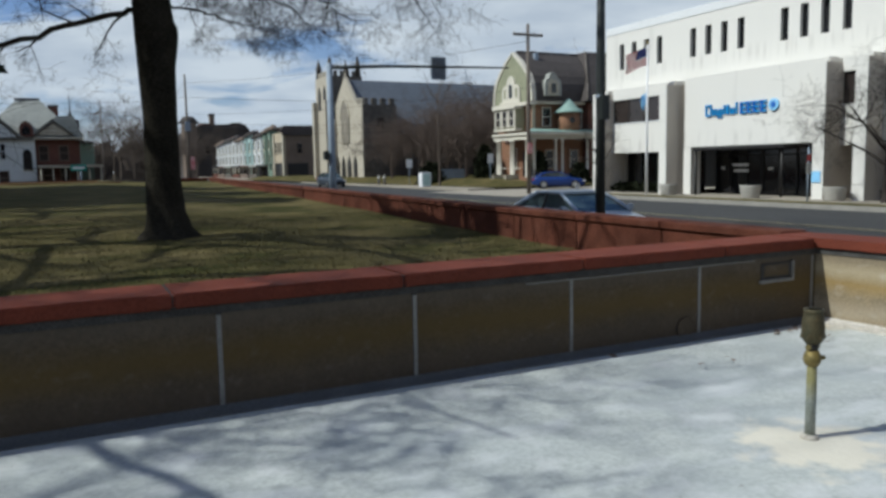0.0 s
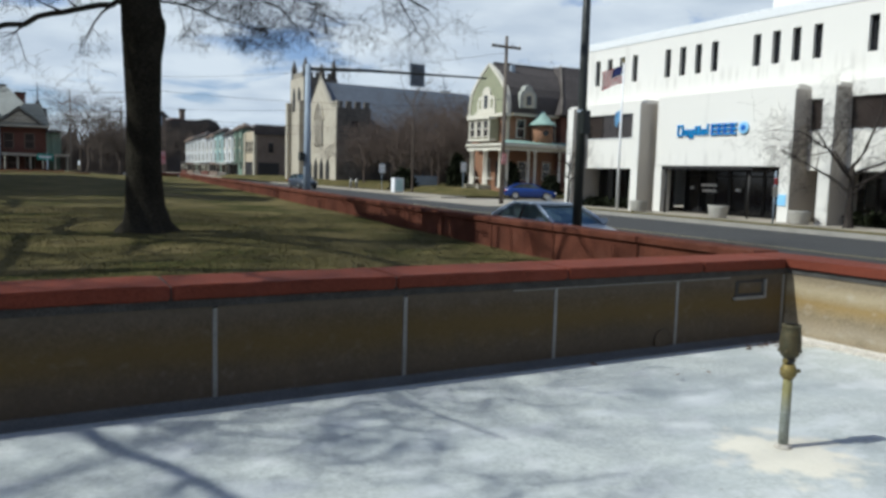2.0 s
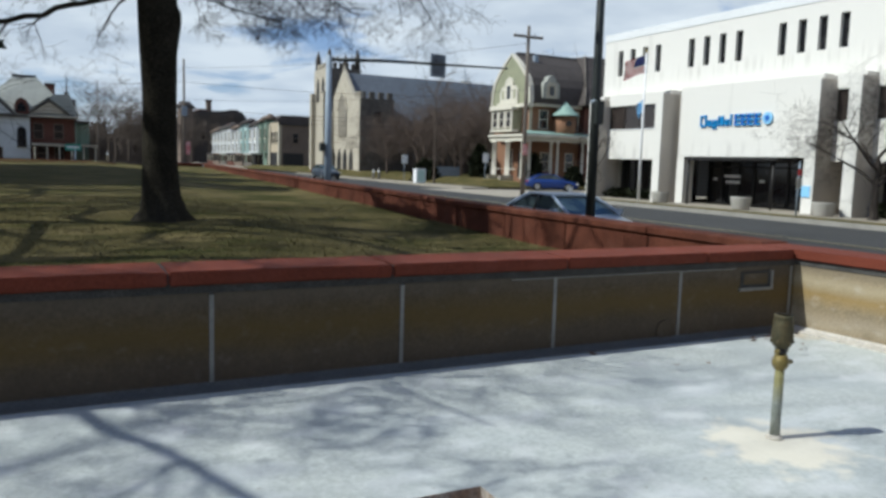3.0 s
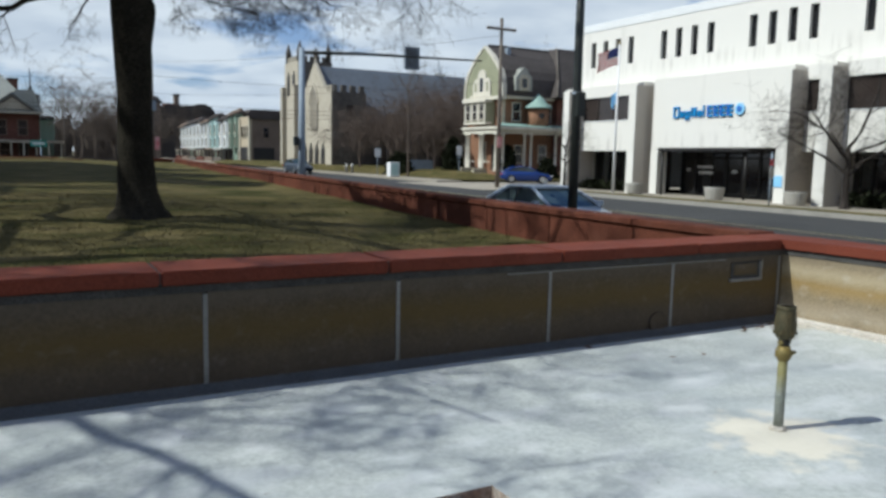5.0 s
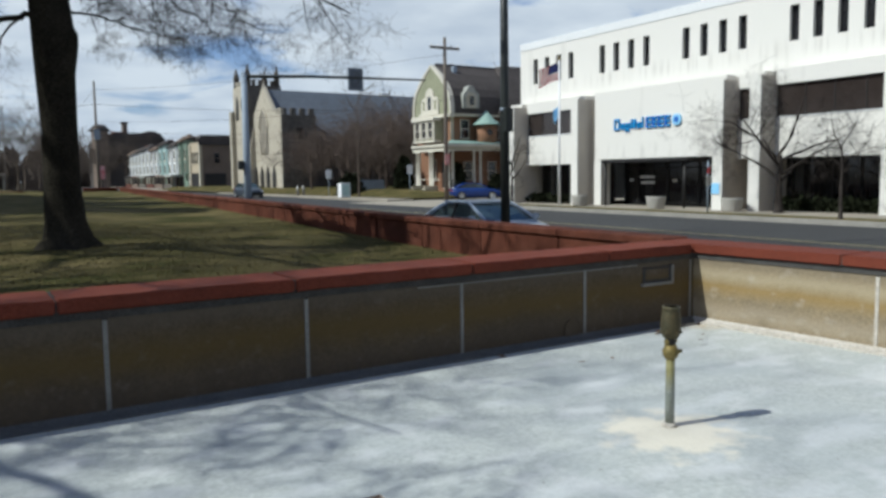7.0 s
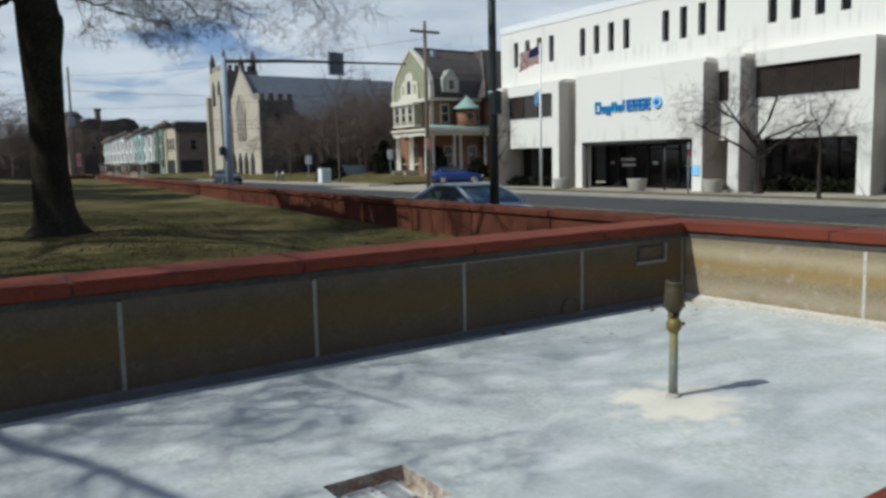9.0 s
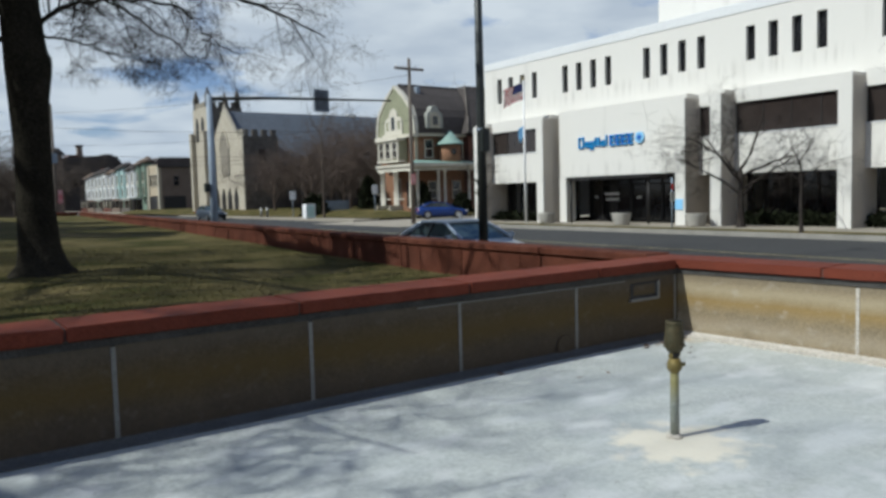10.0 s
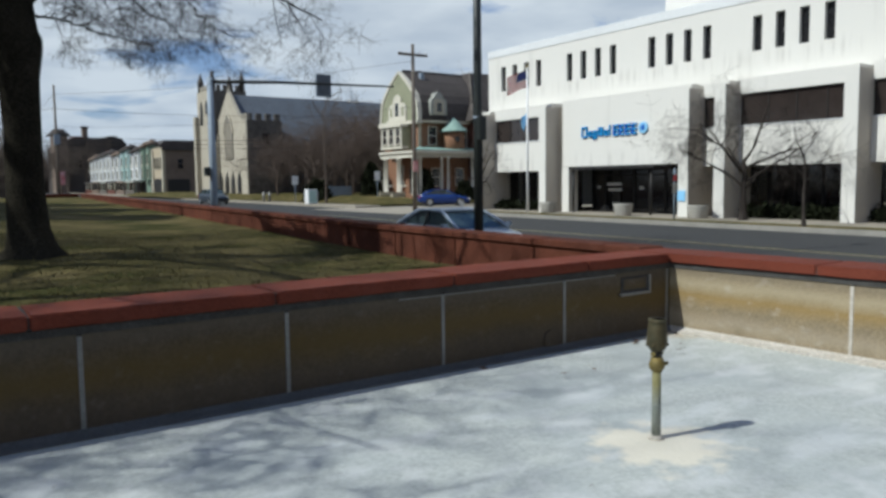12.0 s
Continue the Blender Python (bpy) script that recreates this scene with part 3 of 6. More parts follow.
def basin_wall(name, along, face, out, a0, a1, joints, label, panel_m=None, base_m=None, joint_m=None):
    """A wall of the basin: a core, stained panels between pale joints, a base strip. along: 'x' or 'y'; out: the way from the basin."""
    def bx(u0, u1, d0, d1, z0, z1, bevel=0.0):
        d0, d1 = face + out * d0, face + out * d1
        return box(u0, d0, z0, u1, d1, z1, bevel=bevel) if along == "x" else box(d0, u0, z0, d1, u1, z1, bevel=bevel)
    wall = structure(name, bx(a0, a1, 0.05, 0.45, -0.42, UNDER - 0.002), M_MORTAR, label, "wall")
    cuts = [a0] + sorted(j for j in joints if a0 < j < a1) + [a1]
    for u0, u1 in zip(cuts, cuts[1:]):
        part("panel", bx(u0 + (0.02 if u0 != a0 else 0), u1 - (0.02 if u1 != a1 else 0), 0.0, 0.048, -0.30, 0.715), panel_m or M_BASIN, wall)
    for u in cuts[1:-1]:
        part("joint", bx(u - 0.019, u + 0.019, -0.006, 0.047, -0.085, 0.70), joint_m or M_JOINT, wall, "pale sealant joint")
    z0 = FLOOR + 0.085
    cove = [(-0.004, z0 + 0.035), (-0.05, z0 + 0.012), (-0.15, z0 - 0.004), (-0.15, z0 - 0.06), (-0.004, z0 - 0.06)]
    if along == "x":
        bm = prism([(a0, face + out * d, z) for d, z in cove], (a1 - a0, 0, 0))
    else:
        bm = prism([(face + out * d, a0 + 0.02, z) for d, z in cove], (0, a1 - a0 - 0.04, 0))
    # The default grey carries the shade at the wall foot in its colour
    part("base_strip", bm, base_m or M_BASE_SHADE, wall, "rounded grey cove at the foot of the wall")
    part("top_strip", bx(a0, a1, -0.012, 0.046, 0.715, UNDER - 0.004), M_MORTAR, wall, "dark grey strip under the coping")
    return wall


def coping(name, along, face, out, a0, a1, joints, label, z=TOP, lip=OVER, back=BACK, under=UNDER):
    """Red coping slabs with dark joints on a wall."""
    def bx(u0, u1, d0, d1, z0, z1, bevel=0.0):
        d0, d1 = face + out * d0, face + out * d1
        return box(u0, d0, z0, u1, d1, z1, bevel=bevel) if along == "x" else box(d0, u0, z0, d1, u1, z1, bevel=bevel)
    cuts = [a0] + sorted(j for j in joints if a0 + 0.3 < j < a1 - 0.3) + [a1]
    core = structure(name, bx(a0, a1, -lip + 0.02, back - 0.02, under + 0.004, z - 0.014), M_MORTAR, label, "coping")
    for u0, u1 in zip(cuts, cuts[1:]):
        bm = bx(u0 + 0.006, u1 - 0.006, -lip, back, under, z, 0.014)
        n = max(2, int((u1 - u0) / 0.09))
        for k in range(1, n):
            u = u0 + (u1 - u0) * k / n
            bmesh.ops.bisect_plane(bm, geom=bm.verts[:] + bm.edges[:] + bm.faces[:], plane_co=(u, u, 0), plane_no=(1, 0, 0) if along == "x" else (0, 1, 0))
        for v in bm.verts:
            w = noise.noise_vector(v.co * 7.0) * 0.005 + noise.noise_vector(v.co * 2.1) * 0.004
            v.co += Vector((0, w.y, w.z)) if along == "x" else Vector((w.x, 0, w.z))
        part("slab", bm, M_COPING, core)
    return core


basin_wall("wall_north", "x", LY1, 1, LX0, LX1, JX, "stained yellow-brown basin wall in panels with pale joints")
# East panels and joints take paler colours, sunlight put into them
basin_wall("wall_east", "y", LX1, 1, LY0, LY1, JY, "lime-streaked basin wall in panels, colour brightened for the sun on it", M_BASIN_LIT, M_LIME, M_LIME)
basin_wall("wall_south", "x", LY0, -1, LX0, LX1, JX, "stained basin wall in panels with pale joints")
basin_wall("wall_west", "y", LX0, -1, LY0, LY1, JY, "stained basin wall in panels with pale joints")
# Pale strip stands in for a lit line below the coping
part("lit_line", box(3.9, 5.737, 0.690, 7.05, 5.749, 0.702), M_JOINT, bpy.data.objects["wall_north"], "thin pale line for the lit top of the panels")
coping("coping_north", "x", LY1, 1, LX0 - BACK, 8.02, [0.59 + 1.985 * k for k in range(-4, 4)], "red painted concrete coping slabs with dark joints")
coping("coping_east", "y", LX1, 1, LY0 - BACK, LY1 + BACK, [3.785, 1.80], "red painted concrete coping slabs with dark joints")
swing = Matrix.Translation((LX1, 3.4, 0)) @ pose(0, 0, 0, 0, 0, 2.4) @ Matrix.Translation((-LX1, -3.4, 0))
for name in ("wall_east", "coping_east"):
    bpy.data.objects[name].matrix_basis = swing
coping("coping_south", "x", LY0, -1, LX0 - BACK, LX1 - OVER - 0.01, [j + 0.3 for j in JX], "red painted concrete coping slabs with dark joints")
coping("coping_west", "y", LX0, -1, LY0 + OVER + 0.01, LY1 - OVER - 0.01, JY, "red painted concrete coping slabs with dark joints")

db_ = bmesh.new()
rnd = random.Random(8)
for k in range(26):
    x, y = rnd.uniform(PX0 + 0.02, PX1 - 0.02), rnd.choice((rnd.uniform(PY0 + 0.01, PY0 + 0.12), rnd.uniform(PY1 - 0.12, PY1 - 0.02), rnd.uniform(PY0, PY1)))
    a, s = rnd.uniform(0, 6.3), rnd.uniform(0.008, 0.022)
    db_.faces.new([db_.verts.new((x + s * math.cos(a + t) * f, y + s * math.sin(a + t) * f, FLOOR - D + 0.052 + rnd.uniform(0, 0.012))) for t, f in ((0, 1.4), (1.6, 0.7), (3.14, 1.3), (4.7, 0.7))])
tagged(part("drain_debris", db_, M_LEAF, None), "rusty brown leaf debris lying in the drain pit", "debris", "", "stuff")

# overflow box in the wall
ob_ = thing("overflow_box", (7.42, 5.75, 0.43), "rectangular overflow opening with a pale frame in the basin wall", "vent")
# Flat dark plate on the wall face gives the recess its shade
part("opening", box(7.16, 5.738, 0.45, 7.66, 5.749, 0.65), M_MORTAR, ob_, "dark plate for the shade inside the recess")
for q in ((7.13, 0.42, 7.69, 0.455), (7.655, 0.455, 7.69, 0.66)):
    part("frame", box(q[0], 5.715, q[1], q[2], 5.748, q[3]), M_JOINT, ob_)
part("flap", box(7.20, 5.730, 0.50, 7.60, 5.7375, 0.63), M_BASIN, ob_, "stained flap")
rg = thing("pipe_cover", (5.98, 5.74, 0.0), "round stained pipe cover on the basin wall", "cover")
part("disc", tube([(5.98, 5.749, 0.02), (5.98, 5.735, 0.02)], [0.12, 0.115], 24), M_BASIN, rg)
bm = bmesh.new()
tube([(5.98 + 0.12 * math.cos(a * math.pi / 12), 5.735, 0.02 + 0.12 * math.sin(a * math.pi / 12)) for a in range(25)], [0.006] * 25, 6, bm, False)
part("ring", bm, M_BASIN, rg, "stained ring")

# fountain nozzle
NX, NY = 4.655, 3.115
nz_ = thing("fountain_nozzle", (NX, NY, FLOOR), "tall corroded fountain pipe with a bronze nozzle head", "nozzle")
part("flange", tube([(NX, NY, FLOOR), (NX, NY, FLOOR + 0.012), (NX, NY, FLOOR + 0.03)], [0.066, 0.062, 0.042], 20), M_LIME, nz_, "pale collar of sealant")
part("pipe", tube([(NX, NY, FLOOR + 0.01), (NX, NY, 0.12), (NX, NY, 0.385)], [0.037, 0.036, 0.034], 20), M_PIPE, nz_)
part("coupling", tube([(NX, NY, 0.37), (NX, NY, 0.385), (NX, NY, 0.40), (NX, NY, 0.445), (NX, NY, 0.46), (NX, NY, 0.485)], [0.040, 0.050, 0.060, 0.062, 0.052, 0.046], 8), M_BRASS, nz_, "yellow brass coupling")
part("lever", tube([(NX + 0.05, NY - 0.03, 0.43), (NX + 0.075, NY - 0.045, 0.435)], [0.018, 0.016], 8), M_BRASS, nz_)
part("neck", tube([(NX, NY, 0.48), (NX, NY, 0.505), (NX, NY, 0.55)], [0.034, 0.040, 0.05], 16), M_DARKFRAME, nz_, "dark threaded neck")
part("swivel", tube([(NX - 0.055, NY, 0.512), (NX + 0.055, NY, 0.512)], [0.02, 0.02], 10), M_BRASS, nz_)
part("head", tube([(NX, NY, 0.538), (NX, NY, 0.555), (NX, NY, 0.60), (NX, NY, 0.66), (NX, NY, 0.74), (NX, NY, 0.765), (NX, NY, 0.77), (NX, NY, 0.79), (NX, NY, 0.79), (NX, NY, 0.77)], [0.050, 0.066, 0.080, 0.079, 0.071, 0.066, 0.071, 0.070, 0.052, 0.050], 24), M_BRONZE, nz_, "olive bronze nozzle head")
for k in range(6):
    a = k * math.pi / 3 + 0.3
    part("bolt", tube([(NX + 0.078 * math.cos(a), NY + 0.078 * math.sin(a), 0.575), (NX + 0.078 * math.cos(a), NY + 0.078 * math.sin(a), 0.60)], [0.010, 0.009], 6), M_BRONZE, nz_)

# dead leaves in the corner
lv = bmesh.new()
rnd = random.Random(3)
for k in range(24):
    x, y = (8.1 - abs(rnd.gauss(0, 0.5)), 5.62 - abs(rnd.gauss(0, 0.10))) if k < 18 else (rnd.uniform(4.8, 7.8), rnd.uniform(4.6, 5.6))
    a, s = rnd.uniform(0, 6.3), rnd.uniform(0.018, 0.042)
    p = [(x + s * math.cos(a + t) * f, y + s * math.sin(a + t) * f, FLOOR + 0.06 + rnd.uniform(0, 0.02)) for t, f in ((0, 1.4), (1.6, 0.7), (3.14, 1.3), (4.7, 0.7))]
    lv.faces.new([lv.verts.new(q) for q in p])
tagged(part("dead_leaves", lv, M_LEAF, None), "scattered dead brown leaves in the basin corner", "leaves", "", "stuff")

# long red wall between park and street
WALLY = [6.39 + 2.4 * k for k in range(25)]
core = bmesh.new()


def climb(y):
    """How far the top of the long wall has risen as it runs north."""
    return 0.0075 * max(0.0, y - 14.0) - 0.01


def along_wall(y0, y1, d0, d1, z0, z1, bm=None, bevel=0.0):
    xa, xb = 8.30 + lean(y0), 8.30 + lean(y1)
    za, zb = z0 + climb(y0), z0 + climb(y1)
    bm = prism([(xa + d0, y0, za), (xa + d1, y0, za), (xb + d1, y1, zb), (xb + d0, y1, zb)], (0, 0, z1 - z0), bm)
    if bevel:
        bmesh.ops.bevel(bm, geom=bm.edges[:], offset=bevel, segments=1, affect="EDGES")
    return bm


for a, b in zip(WALLY, WALLY[1:]):
    along_wall(a if a > WALLY[0] else a + 0.02, b, 0.06, 0.42, -0.4, 0.80, core)
long_wall = structure("wall_street", core, M_MORTAR, "long low red concrete wall with coping along the street", "wall")
for a, b in zip(WALLY, WALLY[1:]):
    part("panel", along_wall(a + 0.015, b - 0.015, 0.03, 0.45, -0.35, 0.815, bevel=0.01), M_REDWALL, long_wall)
    part("slab", along_wall(a + 0.01, b - 0.01, -0.02, 0.50, 0.818, 0.935, bevel=0.016), M_REDWALL, long_wall)
far_wall = structure("wall_park_north", box(-40, 64.2, -0.3, 2.6, 64.6, 1.18), M_REDWALL, "low red wall at the far side of the park", "wall")
part("slab", box(-40.05, 64.1, 1.185, 2.65, 64.7, 1.30, bevel=0.02), M_COPING, far_wall)
far_wall2 = structure("wall_park_corner", box(8.4, 64.2, -0.3, 10.85, 64.6, 1.17), M_REDWALL, "low red wall at the far corner of the park", "wall")
part("slab", box(8.35, 64.1, 1.175, 10.95, 64.7, 1.29, bevel=0.02), M_COPING, far_wall2)
structure("park_path", box(-40, 59.5, 0.3, 4.0, 61.2, 1.18), M_REDWALL, "dull red path across the far lawn", "path")

# ---- bare trees ----
class Wood:
    """Collects tapered branches as vertices and faces, for one mesh."""
    def __init__(self):
        self.v, self.f = [], []

    def limb(self, pts, radii, seg):
        start = len(self.v)
        for i, p in enumerate(pts):
            d = (pts[min(i + 1, len(pts) - 1)] - pts[max(i - 1, 0)])
            d = d.normalized() if d.length > 1e-6 else Vector((0, 0, 1))
            a = d.orthogonal().normalized()
            if abs(d.z) > 0.9:
                a = Vector((1, 0, 0)) - d * d.x
                a.normalize()
            c = d.cross(a)
            for k in range(seg):
                t = 2 * math.pi * k / seg
                self.v.append(p + radii[i] * (math.cos(t) * a + math.sin(t) * c))
        for i in range(len(pts) - 1):
            for k in range(seg):
                q, r = start + i * seg, (k + 1) % seg
                self.f.append((q + k, q + r, q + seg + r, q + seg + k))

    def mesh(self, name, mat, parent, label=""):
        me = bpy.data.meshes.new(name)
        me.from_pydata([tuple(p) for p in self.v], [], self.f)
        me.polygons.foreach_set("use_smooth", [True] * len(me.polygons))
        me.materials.append(mat)
        ob = new(name, me)
        ob.parent = parent
        ob.matrix_parent_inverse = Matrix.Translation(-BASE[parent.name])
        return tagged(ob, label)


def grow(wood, twigs, rnd, p, d, length, r, level, depth, droop, spread, seg, kids=(3, 5), curl=0.16, fine=0.004):
    """One branch and, from it, smaller ones."""
    n = 6 if level < 2 else 4
    pts, rad = [p.copy()], [r]
    for i in range(n):
        d = d + Vector((rnd.gauss(0, curl), rnd.gauss(0, curl), rnd.gauss(0, curl * 0.7) - droop * (i / n) * (0.4 + 0.3 * level)))
        d.normalize()
        pts.append(pts[-1] + d * (length / n))
        rad.append(max(fine * 0.75, r * (1 - 0.72 * (i + 1) / n)))
    (wood if r > 0.035 else twigs).limb(pts, rad, seg if r > 0.1 else (5 if r > 0.03 else 3))
    if level >= depth:
        return
    for k in range(rnd.randint(*kids)):
        t = rnd.uniform(0.25, 1.0)
        i = min(n - 1, int(t * n))
        base = pts[i].lerp(pts[i + 1], t * n - i if t < 1 else 1)
        axis = (pts[i + 1] - pts[i]).normalized()
        side = Vector((rnd.gauss(0, 1), rnd.gauss(0, 1), rnd.gauss(0, 0.7)))
        side = (side - axis * side.dot(axis)).normalized()
        nd = (axis * (1 - spread * rnd.uniform(0.6, 1.1)) + side * spread).normalized()
        grow(wood, twigs, rnd, base, nd, length * rnd.uniform(0.45, 0.72), max(fine, rad[i] * rnd.uniform(0.42, 0.62)), level + 1, depth, droop, spread, seg, kids, curl, fine)


def bare_tree(base, height, r, seed, label, fork=0.4, depth=4, droop=0.10, spread=0.75, limbs=6, twig=None, name="bare_tree", limb_length=0.5, up=0.7, group="", kids=(3, 5), fine=0.004):
    rnd = random.Random(seed)
    th = thing(name, base, label, "tree", group)
    wood, twigs, trunk = Wood(), Wood(), Wood()
    b = Vector(base)
    pts, rad = [], []
    for i in range(9):
        t = i / 8
        pts.append(b + Vector((rnd.gauss(0, 0.02) * height * t * 0.4, rnd.gauss(0, 0.02) * height * t * 0.4, height * (fork + 0.25) * t - 0.05)))
        rad.append(r * (1.0 - 0.55 * t) * (1.45 if i == 0 else 1))
    trunk.limb(pts, rad, 14)
    for k in range(limbs):
        t = fork / (fork + 0.25) + (1 - fork / (fork + 0.25)) * k / max(1, limbs - 1)
        i = min(7, int(t * 8))
        p = pts[i].lerp(pts[i + 1], min(1, t * 8 - i))
        a = k * 2.4 + rnd.uniform(-0.4, 0.4)
        d = Vector((math.cos(a), math.sin(a), up + 0.6 * k / limbs)).normalized()
        grow(wood, twigs, rnd, p, d, height * limb_length * rnd.uniform(0.85, 1.15), r * rnd.uniform(0.35, 0.5), 1, depth, droop, spread, 8, kids, 0.16, fine)
    trunk.mesh("trunk", M_BARK if twig is None else twig, th)
    if wood.f:
        wood.mesh("branchwork", M_BARK if twig is None else twig, th)
    if twigs.f:
        twigs.mesh("crown", twig or M_TWIG, th, "bare twigs")
    return th


# the big tree on the lawn: a thick trunk, a low limb to the west, drooping limbs to the east
TB = Vector((2.27, 19.5, 0.18))
oak = thing("oak_tree", TB, "large bare oak with thick dark furrowed trunk on the lawn", "tree")
trunk = Wood()
tp = [(0.05, 0, -0.1), (0.05, 0, 0.10), (0.05, 0, 0.3), (0.04, 0, 0.7), (0.02, 0, 1.6), (0.03, 0, 3.0), (0.02, 0, 4.2), (0.05, 0, 4.85), (0.0, 0, 5.4), (-0.05, 0, 6.2), (-0.1, 0, 7.4), (-0.05, 0.1, 9.5), (0.15, 0, 12.5), (0.0, 0.2, 16.0)]
tr = [q * 0.985 for q in (0.92, 0.72, 0.56, 0.47, 0.42, 0.41, 0.44, 0.50, 0.46, 0.43, 0.42, 0.36, 0.26, 0.12)]
trunk.limb([TB + Vector(p) for p in tp], tr, 24)
for i, v in enumerate(trunk.v):
    a = math.atan2(v.y - TB.y, v.x - TB.x)
    h = v.z - TB.z
    flare = 1 + (0.16 * math.cos(5 * a + 0.7) * max(0, 1 - h / 0.8)) + 0.05 * noise.noise((math.cos(a) * 2.5, math.sin(a) * 2.5, h * 1.2))
    trunk.v[i] = Vector((TB.x + (v.x - TB.x) * flare, TB.y + (v.y - TB.y) * flare, v.z))
trunk.mesh("trunk", M_BARK, oak)
wood, twigs = Wood(), Wood()
rnd = random.Random(11)
part("burl", tube([TB + Vector((0.20, -0.1, 4.45)), TB + Vector((0.27, -0.12, 4.7)), TB + Vector((0.335, -0.13, 4.95)), TB + Vector((0.34, -0.13, 5.1)), TB + Vector((0.27, -0.12, 5.3)), TB + Vector((0.15, -0.1, 5.6))], [0.12, 0.18, 0.21, 0.20, 0.19, 0.14], 16), M_BARK, oak)


def path_limb(points, r0, r1, n_kids, length, droop, seed, fine_r=0.004):
    """A limb along given points, with side branches, added to the tree in hand."""
    rr = random.Random(seed)
    pts = [Vector(p) for p in points]
    fine = []
    for a, b in zip(pts, pts[1:]):
        for k in range(4):
            fine.append(a.lerp(b, k / 4) + Vector((rr.gauss(0, 0.03), rr.gauss(0, 0.03), rr.gauss(0, 0.03))))
    fine.append(pts[-1])
    n = len(fine)
    rad = [r0 + (r1 - r0) * (i / (n - 1)) ** 0.8 for i in range(n)]
    wood.limb(fine, rad, 8)
    for k in range(n_kids):
        i = rr.randint(2, n - 2)
        ax = (fine[i + 1] - fine[i]).normalized()
        s = Vector((rr.gauss(0, 1), rr.gauss(0, 1), rr.gauss(-0.15, 0.75)))
        s = (s - ax * s.dot(ax)).normalized()
        grow(wood, twigs, rr, fine[i], (ax * 0.6 + s * 0.8).normalized(), length * rr.uniform(0.5, 1.1), max(0.014, rad[i] * 0.5), 2, 5, droop, 0.7, 8, (3, 5), 0.2, fine_r)


OAK, SIZE = Vector((1.765, 16.0, 0.46)), 0.827


def grown(*points):
    """Places round the standing tree, brought to the size at which it is built."""
    return [TB + (Vector(p) - OAK) / SIZE for p in points]


path_limb(grown((1.45, 16.0, 5.02), (1.0, 15.95, 4.90), (0.2, 15.9, 4.62), (-0.85, 15.8, 4.21), (-2.0, 15.5, 3.95), (-3.6, 15.0, 4.2), (-5.2, 14.6, 4.9)), 0.072, 0.05, 8, 1.2, 0.12, 21)
path_limb(grown((2.05, 16.0, 5.10), (2.5, 15.95, 5.14), (2.9, 15.9, 5.02), (3.5, 15.8, 4.86), (4.2, 15.7, 4.72)), 0.035, 0.012, 12, 1.1, 0.14, 22)
path_limb(grown((1.95, 16.0, 5.28), (2.3, 16.0, 5.62), (2.75, 16.0, 5.88), (3.25, 16.0, 5.98), (3.65, 16.0, 5.84), (4.3, 15.95, 5.42), (5.0, 15.9, 4.93)), 0.075, 0.016, 18, 1.4, 0.18, 23)
path_limb(grown((3.5, 16.0, 5.90), (3.65, 16.0, 5.5), (3.8, 15.95, 5.05), (4.05, 15.9, 4.65)), 0.03, 0.012, 10, 0.9, 0.16, 29)
path_limb(grown((3.2, 16.0, 5.97), (4.0, 16.05, 6.08), (4.75, 16.05, 6.03), (5.2, 16.0, 5.6), (5.6, 15.95, 5.25), (6.1, 15.9, 5.02)), 0.05, 0.014, 22, 1.5, 0.17, 24)
path_limb(grown((1.85, 16.2, 6.0), (2.5, 16.3, 6.6), (3.7, 16.4, 6.75), (5.6, 16.4, 6.62), (7.1, 16.3, 6.25), (8.3, 16.2, 5.75)), 0.15, 0.02, 32, 1.9, 0.18, 25)
path_limb(grown((1.6, 16.0, 6.3), (0.9, 15.9, 6.28), (0.2, 15.8, 6.0), (-0.85, 15.7, 5.32), (-1.9, 15.6, 4.75)), 0.12, 0.05, 16, 1.5, 0.16, 26)
path_limb(grown((1.7, 15.8, 6.6), (0.6, 15.4, 7.2), (-1.0, 15.0, 7.2), (-3.0, 14.6, 6.7)), 0.16, 0.03, 20, 2.2, 0.16, 27)
path_limb(grown((1.8, 16.3, 7.0), (3.0, 17.0, 8.2), (5.0, 17.6, 8.6), (7.6, 17.8, 8.2)), 0.18, 0.03, 20, 2.4, 0.16, 28)
path_limb(grown((1.77, 16.2, 6.5), (1.75, 17.3, 7.2), (1.7, 18.3, 7.7), (1.6, 18.7, 8.6), (1.5, 18.9, 10.5)), 0.34, 0.20, 12, 2.2, 0.1, 36)
path_limb(grown((1.7, 18.3, 7.7), (1.8, 20.5, 7.9), (1.7, 23.2, 8.0), (1.6, 23.9, 8.6), (1.5, 24.2, 9.4)), 0.20, 0.12, 12, 2.0, 0.1, 37)
for k in range(7):
    a = k * 2.2
    grow(wood, twigs, rnd, TB + Vector((0, 0, 9 + k * 1.0)), Vector((math.cos(a), math.sin(a), 0.5)).normalized(), 6.5, 0.16, 1, 4, 0.08, 0.7, 8, (4, 6))
wood.mesh("branchwork", M_BARK, oak)
twigs.mesh("crown", M_TWIG, oak, "bare drooping twigs")
oak.location, oak.scale = (1.765, 16.0, 0.46), (0.827, 0.827, 0.827)

